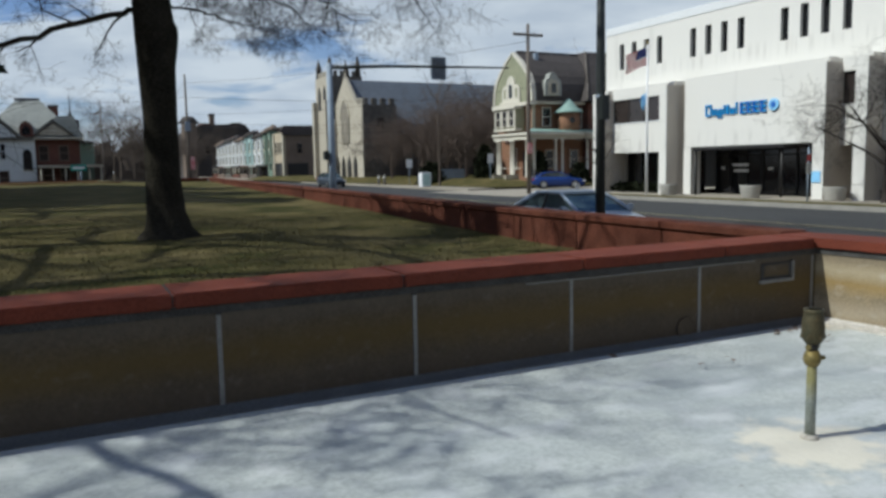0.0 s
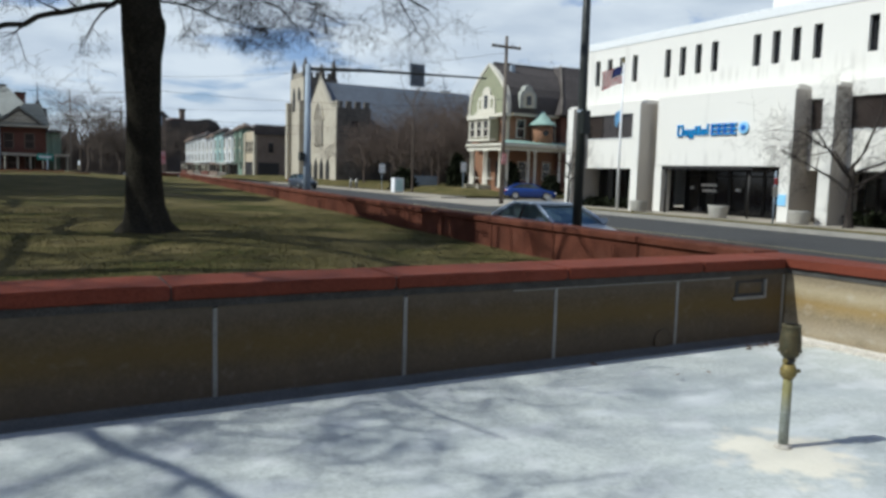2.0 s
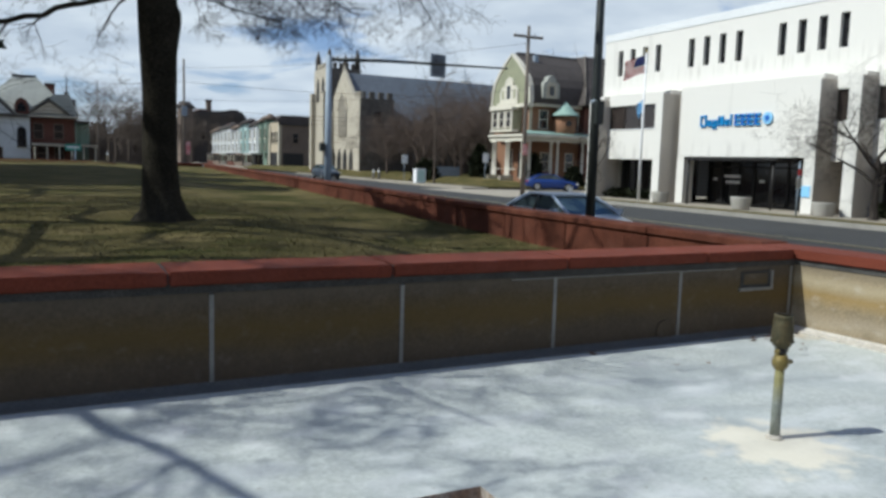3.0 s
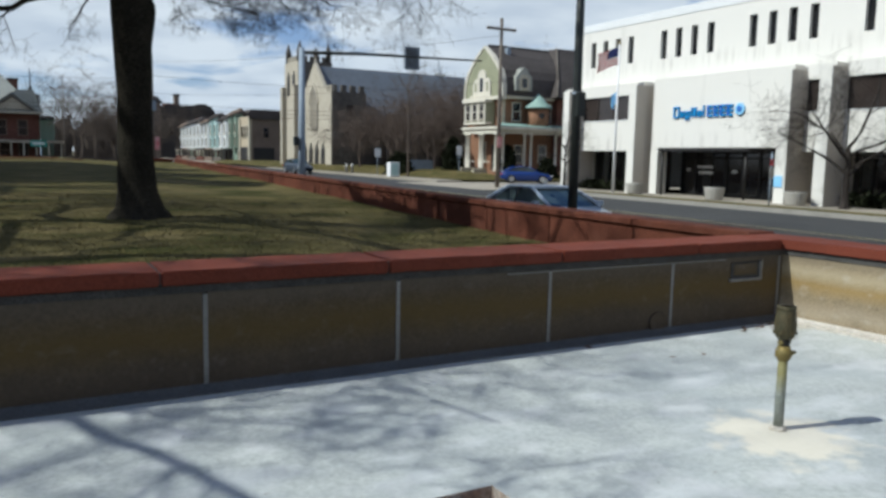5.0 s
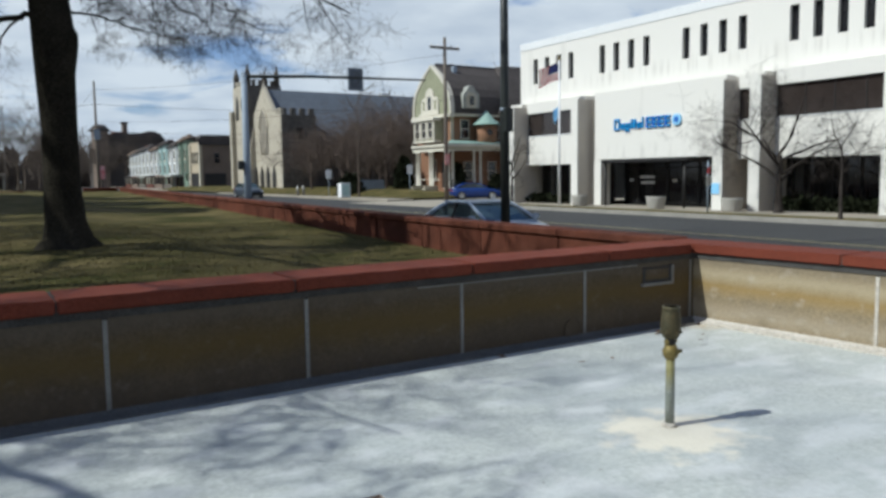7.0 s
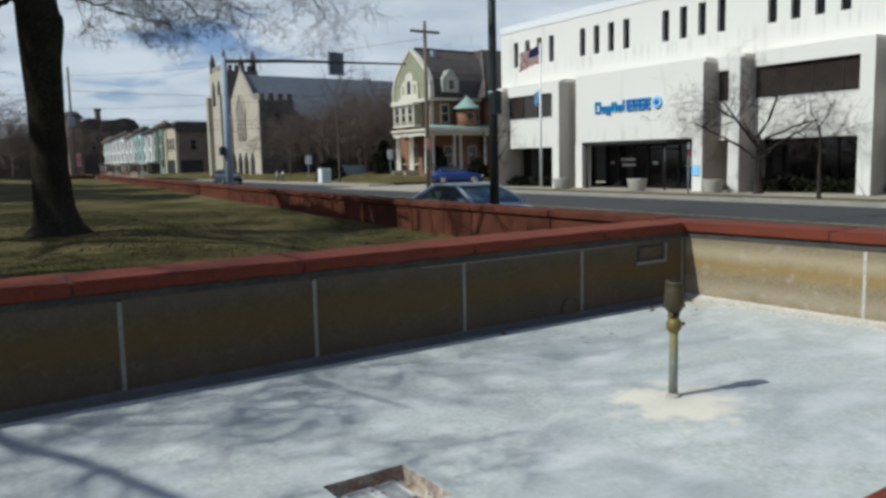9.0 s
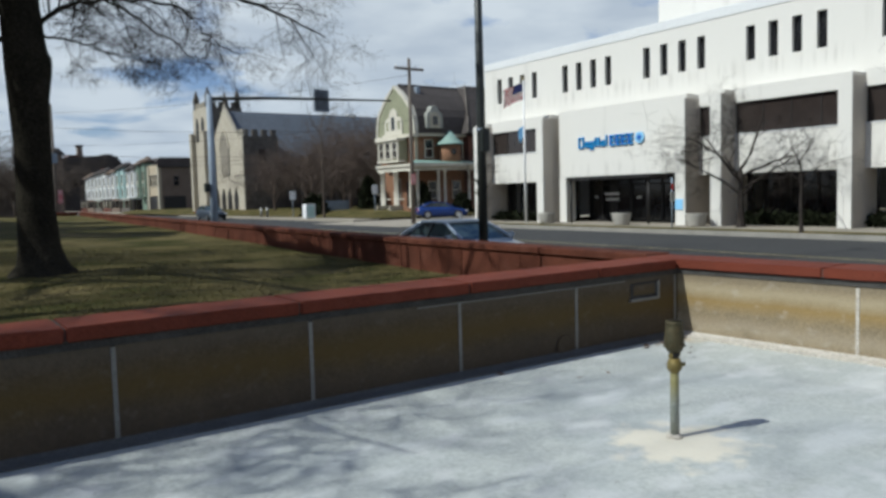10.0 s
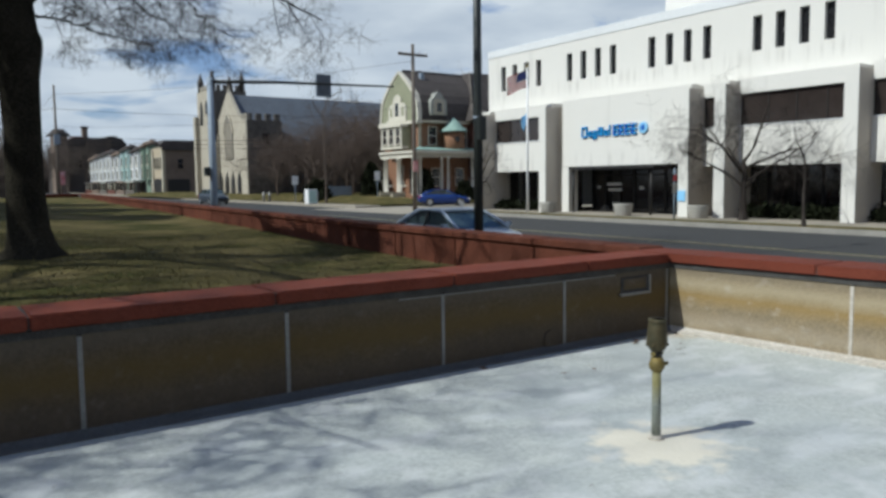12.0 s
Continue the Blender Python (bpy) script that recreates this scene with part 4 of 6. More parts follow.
# trees on the lawn to the west, whose shade falls over grass and basin
for k, (x, y, h, r) in enumerate(((-15.5, 12.5, 19, 0.46), (-18.6, 4.0, 18, 0.44), (-4.6, 16.6, 17, 0.40), (-10.5, 21.0, 17, 0.42), (-9.0, 29.0, 17, 0.42), (-14.0, 38.0, 18, 0.45), (-12.0, 50.0, 18, 0.45))):
    park_tree = bare_tree((x, y, 0.3), h, r, 41 + k, "large bare tree on the lawn west of the basin", 0.30, 4, 0.05, 0.72, 9, limb_length=0.46, group="park trees", kids=(4, 5) if k < 2 else (4, 6), fine=0.010)
    if k == 2:
        wood, twigs = Wood(), Wood()
        path_limb([(x, y, 5.0), (-5.2, 13.0, 5.3), (-5.9, 9.4, 5.5), (-5.8, 7.2, 5.5), (-5.1, 5.9, 5.5), (-4.35, 4.4, 5.4), (-4.0, 3.2, 5.2)], 0.105, 0.03, 16, 1.9, 0.05, 33, 0.008)
        path_limb([(-5.6, 10.6, 5.4), (-4.3, 8.9, 5.8), (-3.4, 7.3, 5.9), (-3.0, 5.4, 5.9)], 0.05, 0.016, 20, 1.5, 0.05, 34, 0.007)
        wood.mesh("low_limb", M_BARK, park_tree)
        twigs.mesh("low_twigs", M_TWIG, park_tree, "bare twigs")

# ---- the white office building ----
BX = 31.0
bld = thing("office_building", (BX, 15, 0.12), "white three-storey office building with concrete fins and dark windows", "building")
BY0, BY1 = -14.0, 38.5
GROUPS = [37.22 - 5.84 * k for k in range(9)]
WZ0, WZ1, WW = 7.46, 8.98, 0.44
slots = sorted(y - 1.083 * k for y in GROUPS for k in range(4) if y - 1.083 * k - WW > BY0 + 0.5)
part("lower_band", box(BX, BY0, 6.2, BX + 0.45, BY1, WZ0), M_WHITE, bld)
part("upper_band", box(BX, BY0, WZ1, BX + 0.45, BY1, 9.62), M_WHITE, bld)
edges = [BY0] + [e for s in slots for e in (s - WW, s)] + [BY1]
for a, b in zip(edges[::2], edges[1::2]):
    part("pier", box(BX, a, WZ0, BX + 0.45, b, WZ1), M_WHITE, bld)
for s in slots:
    w = part("window", box(BX + 0.24, s - WW, WZ0, BX + 0.27, s, WZ1), M_DARKGLASS, bld, "dark slot window")
    fr = bmesh.new()
    for q in ((s - WW, WZ0, s - WW + 0.03, WZ1), (s - 0.03, WZ0, s, WZ1), (s - WW, WZ0, s, WZ0 + 0.04), (s - WW, WZ1 - 0.04, s, WZ1)):
        box(BX + 0.19, q[0], q[1], BX + 0.239, q[2], q[3], fr)
    part("frame", fr, M_DARKFRAME, w)
part("parapet", box(BX - 0.03, BY0, 9.62, BX + 0.5, BY1 + 0.03, 10.08, bevel=0.02), M_PARAPET, bld, "pale metal parapet")
part("side_wall", box(BX + 0.452, BY1 - 0.45, 0.1, BX + 24, BY1, 10.05), M_WHITE, bld)
part("roof", box(BX + 0.452, BY0, 9.5, BX + 24, BY1 - 0.452, 9.7), M_PARAPET, bld)
part("back_wall", box(BX + 24.002, BY0, 0.1, BX + 24.3, BY1, 10.05), M_WHITE, bld)
part("penthouse", box(36, 9, 9.702, 46, 28.6, 12.8, bevel=0.04), M_WHITE, bld, "white rooftop plant room")
part("louvre", box(35.95, 18.5, 10.6, 35.99, 22.4, 12.6), M_DARKFRAME, bld, "dark louvre")

FINS = [37.2, 31.5, 22.03, 20.15, 14.5, 8.85, 3.2, -2.45, -8.1]
FW = 0.52
for y in FINS:
    fin = part("fin", box(29.06, y - FW, 0.1, BX - 0.003, y, 5.93, bevel=0.02), M_FIN, bld, "rough aggregate concrete fin")
    part("fin_face", box(29.0, y - FW - 0.01, 0.1, 29.058, y + 0.01, 5.94), M_WHITE, fin, "smooth white fin face")


def bay(y0, y1):
    """A bay between two fins: a band of brown glass over a white spandrel over a dark ground floor."""
    part("head_band", box(30.05, y0, 5.54, BX + 0.3, y1, 6.198), M_WHITE, bld)
    part("spandrel", box(30.05, y0, 2.43, BX + 0.3, y1, 4.13), M_WHITE, bld)
    part("sill", box(30.02, y0, 4.132, 30.3, y1, 4.18), M_PARAPET, bld)
    n = max(2, round((y1 - y0) / 1.25))
    for k in range(n):
        a, b = y0 + (y1 - y0) * k / n, y0 + (y1 - y0) * (k + 1) / n
        part("pane", box(30.2, a + 0.02, 4.182, 30.23, b - 0.02, 5.538), M_BROWNGLASS, bld, "brown tinted pane")
        part("mullion", box(30.17, b - 0.02, 4.182, 30.25, b + 0.02, 5.538), M_DARKFRAME, bld)
        part("shopfront_pane", box(32.4, a + 0.03, 0.2, 32.43, b - 0.03, 2.43), M_DARKGLASS, bld, "dark ground-floor pane")
        part("mullion", box(32.3, b - 0.03, 0.2, 32.45, b + 0.03, 2.43), M_DARKFRAME, bld)
    part("soffit", box(31.302, y0, 2.45, 32.6, y1, 2.6), M_DARKFRAME, bld)


for a, b in [(FINS[0], 38.3)] + [(lo, hi - FW) for hi, lo in zip(FINS, FINS[1:]) if (hi, lo) != (31.5, 22.03)]:
    bay(a + 0.003, b - 0.003)
# entrance: a plain white panel with a sign, over a dark glazed recess
part("sign_panel", box(29.9, 22.045, 2.58, 30.6, 30.6, 6.25, bevel=0.03), M_WHITE, bld, "plain white panel over the entrance")
part("panel_leg", box(29.9, 30.08, 0.1, 30.6, 30.598, 2.578), M_WHITE, bld)
part("entrance_soffit", box(30.602, 22.05, 2.62, 33.2, 30.95, 2.8), M_DARKFRAME, bld)
part("entrance_head", box(30.61, 22.05, 2.81, 30.9, 30.95, 6.19), M_WHITE, bld)
canopy = part("canopy", box(29.3, 23.7, 2.40, 30.6, 29.5, 2.56, bevel=0.03), M_DARKFRAME, bld, "dark entrance canopy")
for y in (24.1, 29.4):
    part("post", tube([(29.6, y, 0.1), (29.6, y, 2.4)], [0.06, 0.06], 8), M_DARKFRAME, canopy)
for k in range(8):
    y0 = 22.06 + k * 1.03
    pn = part("entrance_pane", box(32.0, y0 + 0.04, 0.15, 32.04, y0 + 0.99, 2.6), M_DARKGLASS, bld, "dark entrance glass")
    fr = bmesh.new()
    for q in ((y0, 0.12, y0 + 0.05, 2.61), (y0 + 0.98, 0.12, y0 + 1.03, 2.61), (y0, 2.08, y0 + 1.03, 2.16), (y0, 0.12, y0 + 1.03, 0.22)):
        box(31.93, q[0], q[1], 31.995, q[2], q[3], fr)
    part("frame", fr, M_DARKFRAME, pn)
for y, z, w in ((28.05, 1.56, 1.05), (28.05, 1.26, 0.95), (26.5, 1.35, 0.3), (29.6, 1.40, 0.25)):
    part("door_notice", box(31.90, y, z, 31.925, y + w, z + 0.14), M_SIGNWHITE, bld, "white notice on the door")

# the sign: plain bars in two blues, and a round emblem
sign = thing("wall_sign", (29.8, 26, 4.05), "raised two-tone blue sign with round emblem on the facade", "sign")
y = 29.03
for w, z0, z1 in ((0.40, 4.12, 4.70), (0.24, 4.14, 4.46), (0.26, 3.98, 4.46), (0.09, 4.14, 4.62), (0.16, 4.14, 4.62), (0.24, 4.14, 4.46), (0.09, 4.14, 4.70)):
    for a, b in ((y - 0.085, y), (y - w, y - w + 0.085)) if w > 0.2 else ((y - w, y),):
        part("bar", box(29.80, a, z0, 29.897, b, z1, bevel=0.01), M_SIGNBLUE, sign, "mid-blue bar")
    if w > 0.2:
        for z in (z0 + (0.16 if z0 < 4 else 0.0), z1 - 0.08):
            part("bar", box(29.80, y - w + 0.087, z, 29.897, y - 0.087, z + 0.08), M_SIGNBLUE, sign, "mid-blue bar")
    y -= w + 0.095
y -= 0.08
for w in (0.36, 0.28, 0.36, 0.32):
    part("bar", box(29.80, y - 0.13, 4.12, 29.897, y, 4.68, bevel=0.01), M_SIGNDEEP, sign, "deep-blue bar")
    for z in (4.12, 4.35, 4.58):
        part("bar", box(29.80, y - w, z, 29.897, y - 0.132, z + 0.10), M_SIGNBLUE, sign, "mid-blue bar")
    y -= w + 0.08
part("emblem", tube([(29.897, y - 0.34, 4.42), (29.80, y - 0.34, 4.42)], [0.28, 0.28], 20), M_LIGHTBLUE, sign, "light blue round emblem")
part("emblem_core", tube([(29.797, y - 0.34, 4.42), (29.78, y - 0.34, 4.42)], [0.15, 0.13], 12), M_SIGNDEEP, sign)

# pavement before the building, in slabs
pave = structure("pavement_far", strip(26.9, 30.8, -14, 38, -0.3, 0.11), M_MORTAR, "pale concrete pavement in slabs before the office building", "pavement")
for j in range(30):
    for i in range(2):
        y0, u0 = -8 + j * 1.52, 26.9 + i * 1.6
        q = [(u0 + 0.01 + lean(y0), y0 + 0.01, 0.10), (u0 + 1.59 + lean(y0), y0 + 0.01, 0.10), (u0 + 1.59 + lean(y0 + 1.52), y0 + 1.51, 0.10), (u0 + 0.01 + lean(y0 + 1.52), y0 + 1.51, 0.10)]
        part("paving_slab", prism(q, (0, 0, 0.035)), M_PAVE, pave)


def planter(x, y, name="planter"):
    th = thing(name, (x, y, 0.14), "round pale concrete planter on the pavement", "planter", "pavement planters")
    part("bowl", tube([(x, y, 0.14), (x, y, 0.2), (x, y, 0.66), (x, y, 0.72), (x, y, 0.72), (x, y, 0.62)], [0.36, 0.39, 0.47, 0.49, 0.42, 0.41], 20), M_PLANTER, th)
    part("soil", tube([(x, y, 0.6), (x, y, 0.64)], [0.41, 0.40], 16), M_EARTH, th, "dark soil")


for p in ((28.2, 24.6), (28.3, 30.0), (28.3, 20.4)):
    planter(*p)


def hedge(x0, y0, x1, y1, z0, z1, seed, label):
    """A clipped hedge of many small leaf clumps."""
    rnd = random.Random(seed)
    v, f = [], []
    for k in range(int(260 * (abs(y1 - y0) + abs(x1 - x0)) * (z1 - z0))):
        c = Vector((rnd.uniform(x0, x1), rnd.uniform(y0, y1), rnd.uniform(z0, z1)))
        s = rnd.uniform(0.05, 0.11)
        for t in range(3):
            a, b = Vector((rnd.gauss(0, s), rnd.gauss(0, s), rnd.gauss(0, s))), Vector((rnd.gauss(0, s), rnd.gauss(0, s), rnd.gauss(0, s)))
            i = len(v)
            v += [tuple(c), tuple(c + a), tuple(c + a + b), tuple(c + b)]
            f.append((i, i + 1, i + 2, i + 3))
    me = bpy.data.meshes.new("hedge")
    me.from_pydata(v, [], f)
    me.materials.append(M_HEDGE)
    th = new("hedge", me)
    return tagged(th, label, "hedge", "building hedges", "stuff")


for k, (a, b) in enumerate(((14.6, 19.5), (8.9, 13.9), (3.3, 8.2), (-2.7, 2.4), (31.6, 36.6))):
    hedge(30.0, a, 30.7, b, 0.12, 0.62, 50 + k, "low dark evergreen hedge along the office building")

bare_tree((28.4, 18.25, 0.12), 4.9, 0.17, 61, "small wide bare street tree before the office building", 0.26, 5, 0.02, 0.8, 8, M_TWIG, "street_tree", 0.62, 0.45, "street trees", (4, 5))
bare_tree((26.3, 14.4, 0.12), 3.9, 0.07, 62, "thin young bare street tree at the kerb", 0.42, 3, 0.02, 0.6, 6, M_TWIG, "street_tree", 0.42, 0.9, "street trees")
bare_tree((28.0, 35.6, 0.12), 4.2, 0.10, 63, "small bare street tree beside the flagpole", 0.35, 4, 0.02, 0.7, 6, M_TWIG, "street_tree", 0.45, 0.8, "street trees")
bare_tree((27.6, 8.0, 0.12), 8.5, 0.13, 64, "tall thin bare street tree at the kerb", 0.45, 4, 0.03, 0.6, 6, M_TWIG, "street_tree", 0.4, 1.0, "street trees")

# flagpole with two flags
fp = thing("flagpole", (28.5, 31.9, 0.12), "white flagpole with a striped flag and a light blue flag", "flagpole")
part("pole", tube([(28.5, 31.9, 0.1), (28.5, 31.9, 4), (28.5, 31.9, 8.1)], [0.075, 0.065, 0.045], 12), M_SIGNWHITE, fp)
part("ball", tube([(28.5, 31.9, 8.08), (28.5, 31.9, 8.14), (28.5, 31.9, 8.22), (28.5, 31.9, 8.27)], [0.02, 0.08, 0.08, 0.02], 10), M_BRASS, fp)


def cloth(u0, u1, v0, v1, z_top, width, height, sag):
    """A stretch of hanging cloth, waving in the wind, from share u0 to u1 along and v0 to v1 down."""
    bm = bmesh.new()
    g = []
    for j in range(7):
        v = v0 + (v1 - v0) * j / 6
        row = []
        for i in range(13):
            u = u0 + (u1 - u0) * i / 12
            row.append(bm.verts.new((28.5 - 0.07 - 0.35 * width * u + 0.13 * math.sin(7 * u + 2 * v), 31.9 + 0.06 + width * 0.78 * u - 0.05 * math.sin(9 * u), z_top - height * v - sag * u ** 1.3 + 0.05 * math.sin(8 * u + v))))
        g.append(row)
    for a, b in zip(g, g[1:]):
        for i in range(12):
            bm.faces.new((a[i], a[i + 1], b[i + 1], b[i])).smooth = True
    bmesh.ops.solidify(bm, geom=bm.faces[:], thickness=0.012)
    return bm


flag = part("flag", cloth(0, 0.4, 0, 0.54, 7.95, 1.45, 0.95, 0.38), M_NAVY, fp, "navy field of a waving flag")
for k in range(13):
    part("stripe", cloth(0.402 if k < 7 else 0, 1, k / 13 + 0.001, (k + 1) / 13 - 0.001, 7.95, 1.45, 0.95, 0.38), M_CLOTHRED if k % 2 == 0 else M_CLOTHWHITE, flag)
part("lower_flag", cloth(0, 1, 0, 1, 5.6, 0.26, 0.7, 0.3), M_LIGHTBLUE, fp, "light blue flag hanging limp")


# ---- street furniture ----
lp = thing("lamp_post", (10.0, 12.35, -0.07), "tall dark green-black steel lamp post behind the red wall", "lamp post")
part("base", tube([(10.0, 12.35, -0.07), (10.0, 12.35, 0.5), (10.0, 12.35, 0.6)], [0.16, 0.15, 0.11], 14), M_BLACKMETAL, lp)
part("shaft", tube([(10.0, 12.35, 0.55), (10.0, 12.35, 3.2), (10.0, 12.35, 9.5)], [0.105, 0.098, 0.06], 14), M_BLACKMETAL, lp)
part("control_box", box(9.88, 12.12, 2.75, 10.06, 12.26, 3.25, bevel=0.015), M_BLACKMETAL, lp, "dark control box")
part("band", tube([(10.0, 12.35, 3.2), (10.0, 12.35, 3.26)], [0.112, 0.112], 14), M_GALV, lp)
part("arm", tube([(10.0, 12.35, 9.4), (10.8, 12.3, 9.9), (12.2, 12.2, 10.0)], [0.05, 0.045, 0.04], 8), M_BLACKMETAL, lp)
part("lantern", box(12.1, 12.05, 9.9, 12.8, 12.35, 10.05, bevel=0.03), M_BLACKMETAL, lp)

SX, SY = 12.75, 38.0
sg = thing("traffic_signal", (SX, SY, -0.1), "grey steel signal mast with a long arm over the street", "traffic signal")
part("mast", tube([(SX, SY, -0.1), (SX, SY, 3), (SX, SY, 7.25)], [0.20, 0.18, 0.14], 14), M_GALV, sg)
part("arm", tube([(SX, SY, 7.02), (SX + 3.5, SY, 7.22), (SX + 10.8, SY, 7.42)], [0.10, 0.085, 0.05], 10), M_BLACKMETAL, sg, "dark mast arm")
head = part("signal_head", box(18.7, SY - 0.02, 6.66, 19.45, SY + 0.3, 7.78, bevel=0.04), M_SLATE, sg, "dark back of a signal head")
part("back_plate", box(18.62, SY + 0.02, 6.6, 19.53, SY + 0.05, 7.84), M_GALV, head)
for z in (6.85, 7.22, 7.6):
    part("visor", tube([(19.07, SY + 0.3, z), (19.07, SY + 0.52, z)], [0.14, 0.14], 12, None, False), M_BLACKMETAL, head)
part("camera_box", box(20.4, SY - 0.4, 6.35, 21.0, SY - 0.1, 6.5, bevel=0.03), M_SIGNWHITE, sg, "white camera housing")
part("camera_rod", tube([(20.7, SY, 7.3), (20.7, SY - 0.25, 6.5)], [0.025, 0.025], 6), M_GALV, sg)
part("walk_signal", box(SX - 0.45, SY - 0.2, 2.3, SX - 0.2, SY + 0.1, 2.75, bevel=0.02), M_BLACKMETAL, sg)
part("base_plate", box(SX - 0.35, SY - 0.35, -0.12, SX + 0.35, SY + 0.35, 0.0), M_KERB, sg)


def utility_pole(x, y, h, z0, label, arms=True, r=1.0):
    th = thing("utility_pole", (x, y, z0), label, "utility pole", "utility poles")
    part("pole", tube([(x, y, z0 - 0.1), (x, y, z0 + h * 0.5), (x, y, z0 + h)], [0.15 * r, 0.13 * r, 0.10 * r], 10), M_WOODPOLE, th)
    if arms:
        part("crossarm", box(x - 1.1, y - 0.06, z0 + h - 0.75, x + 1.1, y + 0.06, z0 + h - 0.6), M_WOODPOLE, th)
        for d in (-1.0, -0.5, 0.5, 1.0):
            part("insulator", tube([(x + d, y, z0 + h - 0.6), (x + d, y, z0 + h - 0.42)], [0.05, 0.035], 8), M_SIGNWHITE, th)
    return th


up1 = utility_pole(27.3, 41.7, 10.75, 0.0, "tall wooden utility pole with a crossarm at the corner")
part("notice", box(27.08, 41.46, 2.55, 27.45, 41.50, 3.25), M_NOTICE, up1, "red and white notice plate")
up2 = utility_pole(11.25, 76.0, 10.9, 0.0, "slim grey utility pole beyond the park corner", False, 0.85)
part("control_box", box(11.0, 75.6, 5.6, 11.5, 75.85, 6.5, bevel=0.03), M_GALV, up2, "grey metal box")
part("notice", box(11.37, 75.7, 2.0, 11.75, 75.75, 3.2), M_NOTICE, up2, "red hanging banner")
utility_pole(12.6, 118.0, 10.0, 0.0, "distant wooden utility pole along the street")
utility_pole(-22.0, 84.0, 10.0, 0.0, "distant wooden utility pole behind the park")
utility_pole(4.2, 84.0, 9.0, 0.0, "thin distant utility pole behind the park", False, 0.5)


def wire(points, r=0.022):
    """A sagging overhead cable through its poles."""
    bm = bmesh.new()
    pts = []
    for a, b in zip(points, points[1:]):
        a, b = Vector(a), Vector(b)
        for k in range(11):
            t = k / 10
            pts.append(a.lerp(b, t) - Vector((0, 0, 0.012 * (b - a).length * 4 * t * (1 - t))))
    tube(pts, [r] * len(pts), 4, bm)
    ob = part("overhead_cable", bm, M_WIRE, None)
    tagged(ob, "black overhead cable sagging between poles", "cable", "overhead cables")


for z, d in ((9.9, 0.0), (7.0, 0.2)):
    wire([(12.6 + d, 118, z), (11.2 + d, 76, z + 0.2), (27.4 + d, 41.6, z - 0.2)], 0.012)
for z, d in ((8.9, 0.0), (6.5, 0.2), (6.1, 0.0), (5.7, 0.1)):
    wire([(-70 + d, 84.0, z), (-22, 84.0 + d, z), (4.2, 84.0 + d, z - 0.1), (11.2, 76, z - 0.1), (38, 73.0 + d, z + 0.1), (75, 70, z + 0.4)], 0.02)

gs = thing("street_name_sign", (1.7, 70.0, 0.0), "green street name sign on a thin post", "sign")
part("post", tube([(1.7, 70.0, -0.1), (1.7, 70.0, 2.6)], [0.05, 0.05], 8), M_GALV, gs)
part("plate", box(0.95, 69.92, 2.03, 2.15, 69.945, 2.56), M_SIGNGREEN, gs, "green plate")
part("lettering", box(1.1, 69.905, 2.2, 2.0, 69.917, 2.38), M_SIGNWHITE, gs, "pale bar of writing")


def post_sign(x, y, z, w, h, mat, label, name="sign_post", top=2.4, z0=0.1):
    th = thing(name, (x, y, z0), label, "sign", "street signs")
    part("post", tube([(x, y, z0 - 0.1), (x, y, top)], [0.035, 0.035], 8), M_GALV, th)
    part("plate", box(x - w / 2, y - 0.05, z, x + w / 2, y - 0.036, z + h), mat, th)


post_sign(29.7, 66.0, 1.75, 0.62, 0.8, M_SIGNWHITE, "white sign plate on a thin post before the church", top=2.6)
post_sign(33.9, 58.0, 2.05, 0.55, 0.8, M_SIGNWHITE, "white sign plate on a thin post before the house", top=2.9)
post_sign(27.5, 21.05, 1.25, 0.30, 0.45, M_PLANTER, "red and white parking plates on a thin post", top=2.35)
part("upper_plate", box(27.4, 21.0, 1.78, 27.6, 21.014, 2.05), M_SIGNRED, bpy.data.objects["sign_post.002"], "red plate")
post_sign(27.5, 36.8, 0.4, 0.3, 0.3, M_SIGNWHITE, "small white plate on a low post", top=0.7)
bs = thing("parking_plate", (28.99, 21.8, 0.86), "light blue parking plate on the concrete fin", "sign")
part("plate", box(28.955, 21.6, 0.86, 28.985, 22.02, 1.34), M_LIGHTBLUE, bs)
bb = thing("church_notice_board", (34, 66, 0.1), "low grey notice board on the church lawn", "sign")
part("board", box(33.0, 65.9, 0.5, 35.6, 66.1, 1.55, bevel=0.03), M_GALV, bb)
for x in (33.2, 35.4):
    part("leg", box(x - 0.06, 65.94, 0.0, x + 0.06, 66.06, 0.5), M_DARKFRAME, bb)
mb = thing("utility_cabinet", (28.4, 60.0, 0.1), "pale green metal street cabinet on the pavement", "cabinet")
part("body", box(28.0, 59.6, 0.1, 28.9, 60.3, 1.35, bevel=0.04), M_SIGNWHITE, mb)
part("door", box(28.1, 59.57, 0.2, 28.8, 59.597, 1.25), M_SIDING_T, mb, "pale green door")

for x in (29.0, 29.6):
    bl = thing("bollard", (x, 72.0, 0.1), "short pale concrete bollard on the far pavement", "bollard", "pavement bollards")
    part("shaft", tube([(x, 72.0, 0.08), (x, 72.0, 0.95), (x, 72.0, 1.05), (x, 72.0, 1.12)], [0.14, 0.13, 0.11, 0.03], 12), M_KERB, bl)
    part("band", tube([(x, 72.0, 0.78), (x, 72.0, 0.88)], [0.142, 0.142], 12), M_SIGNWHITE, bl, "white reflective band")


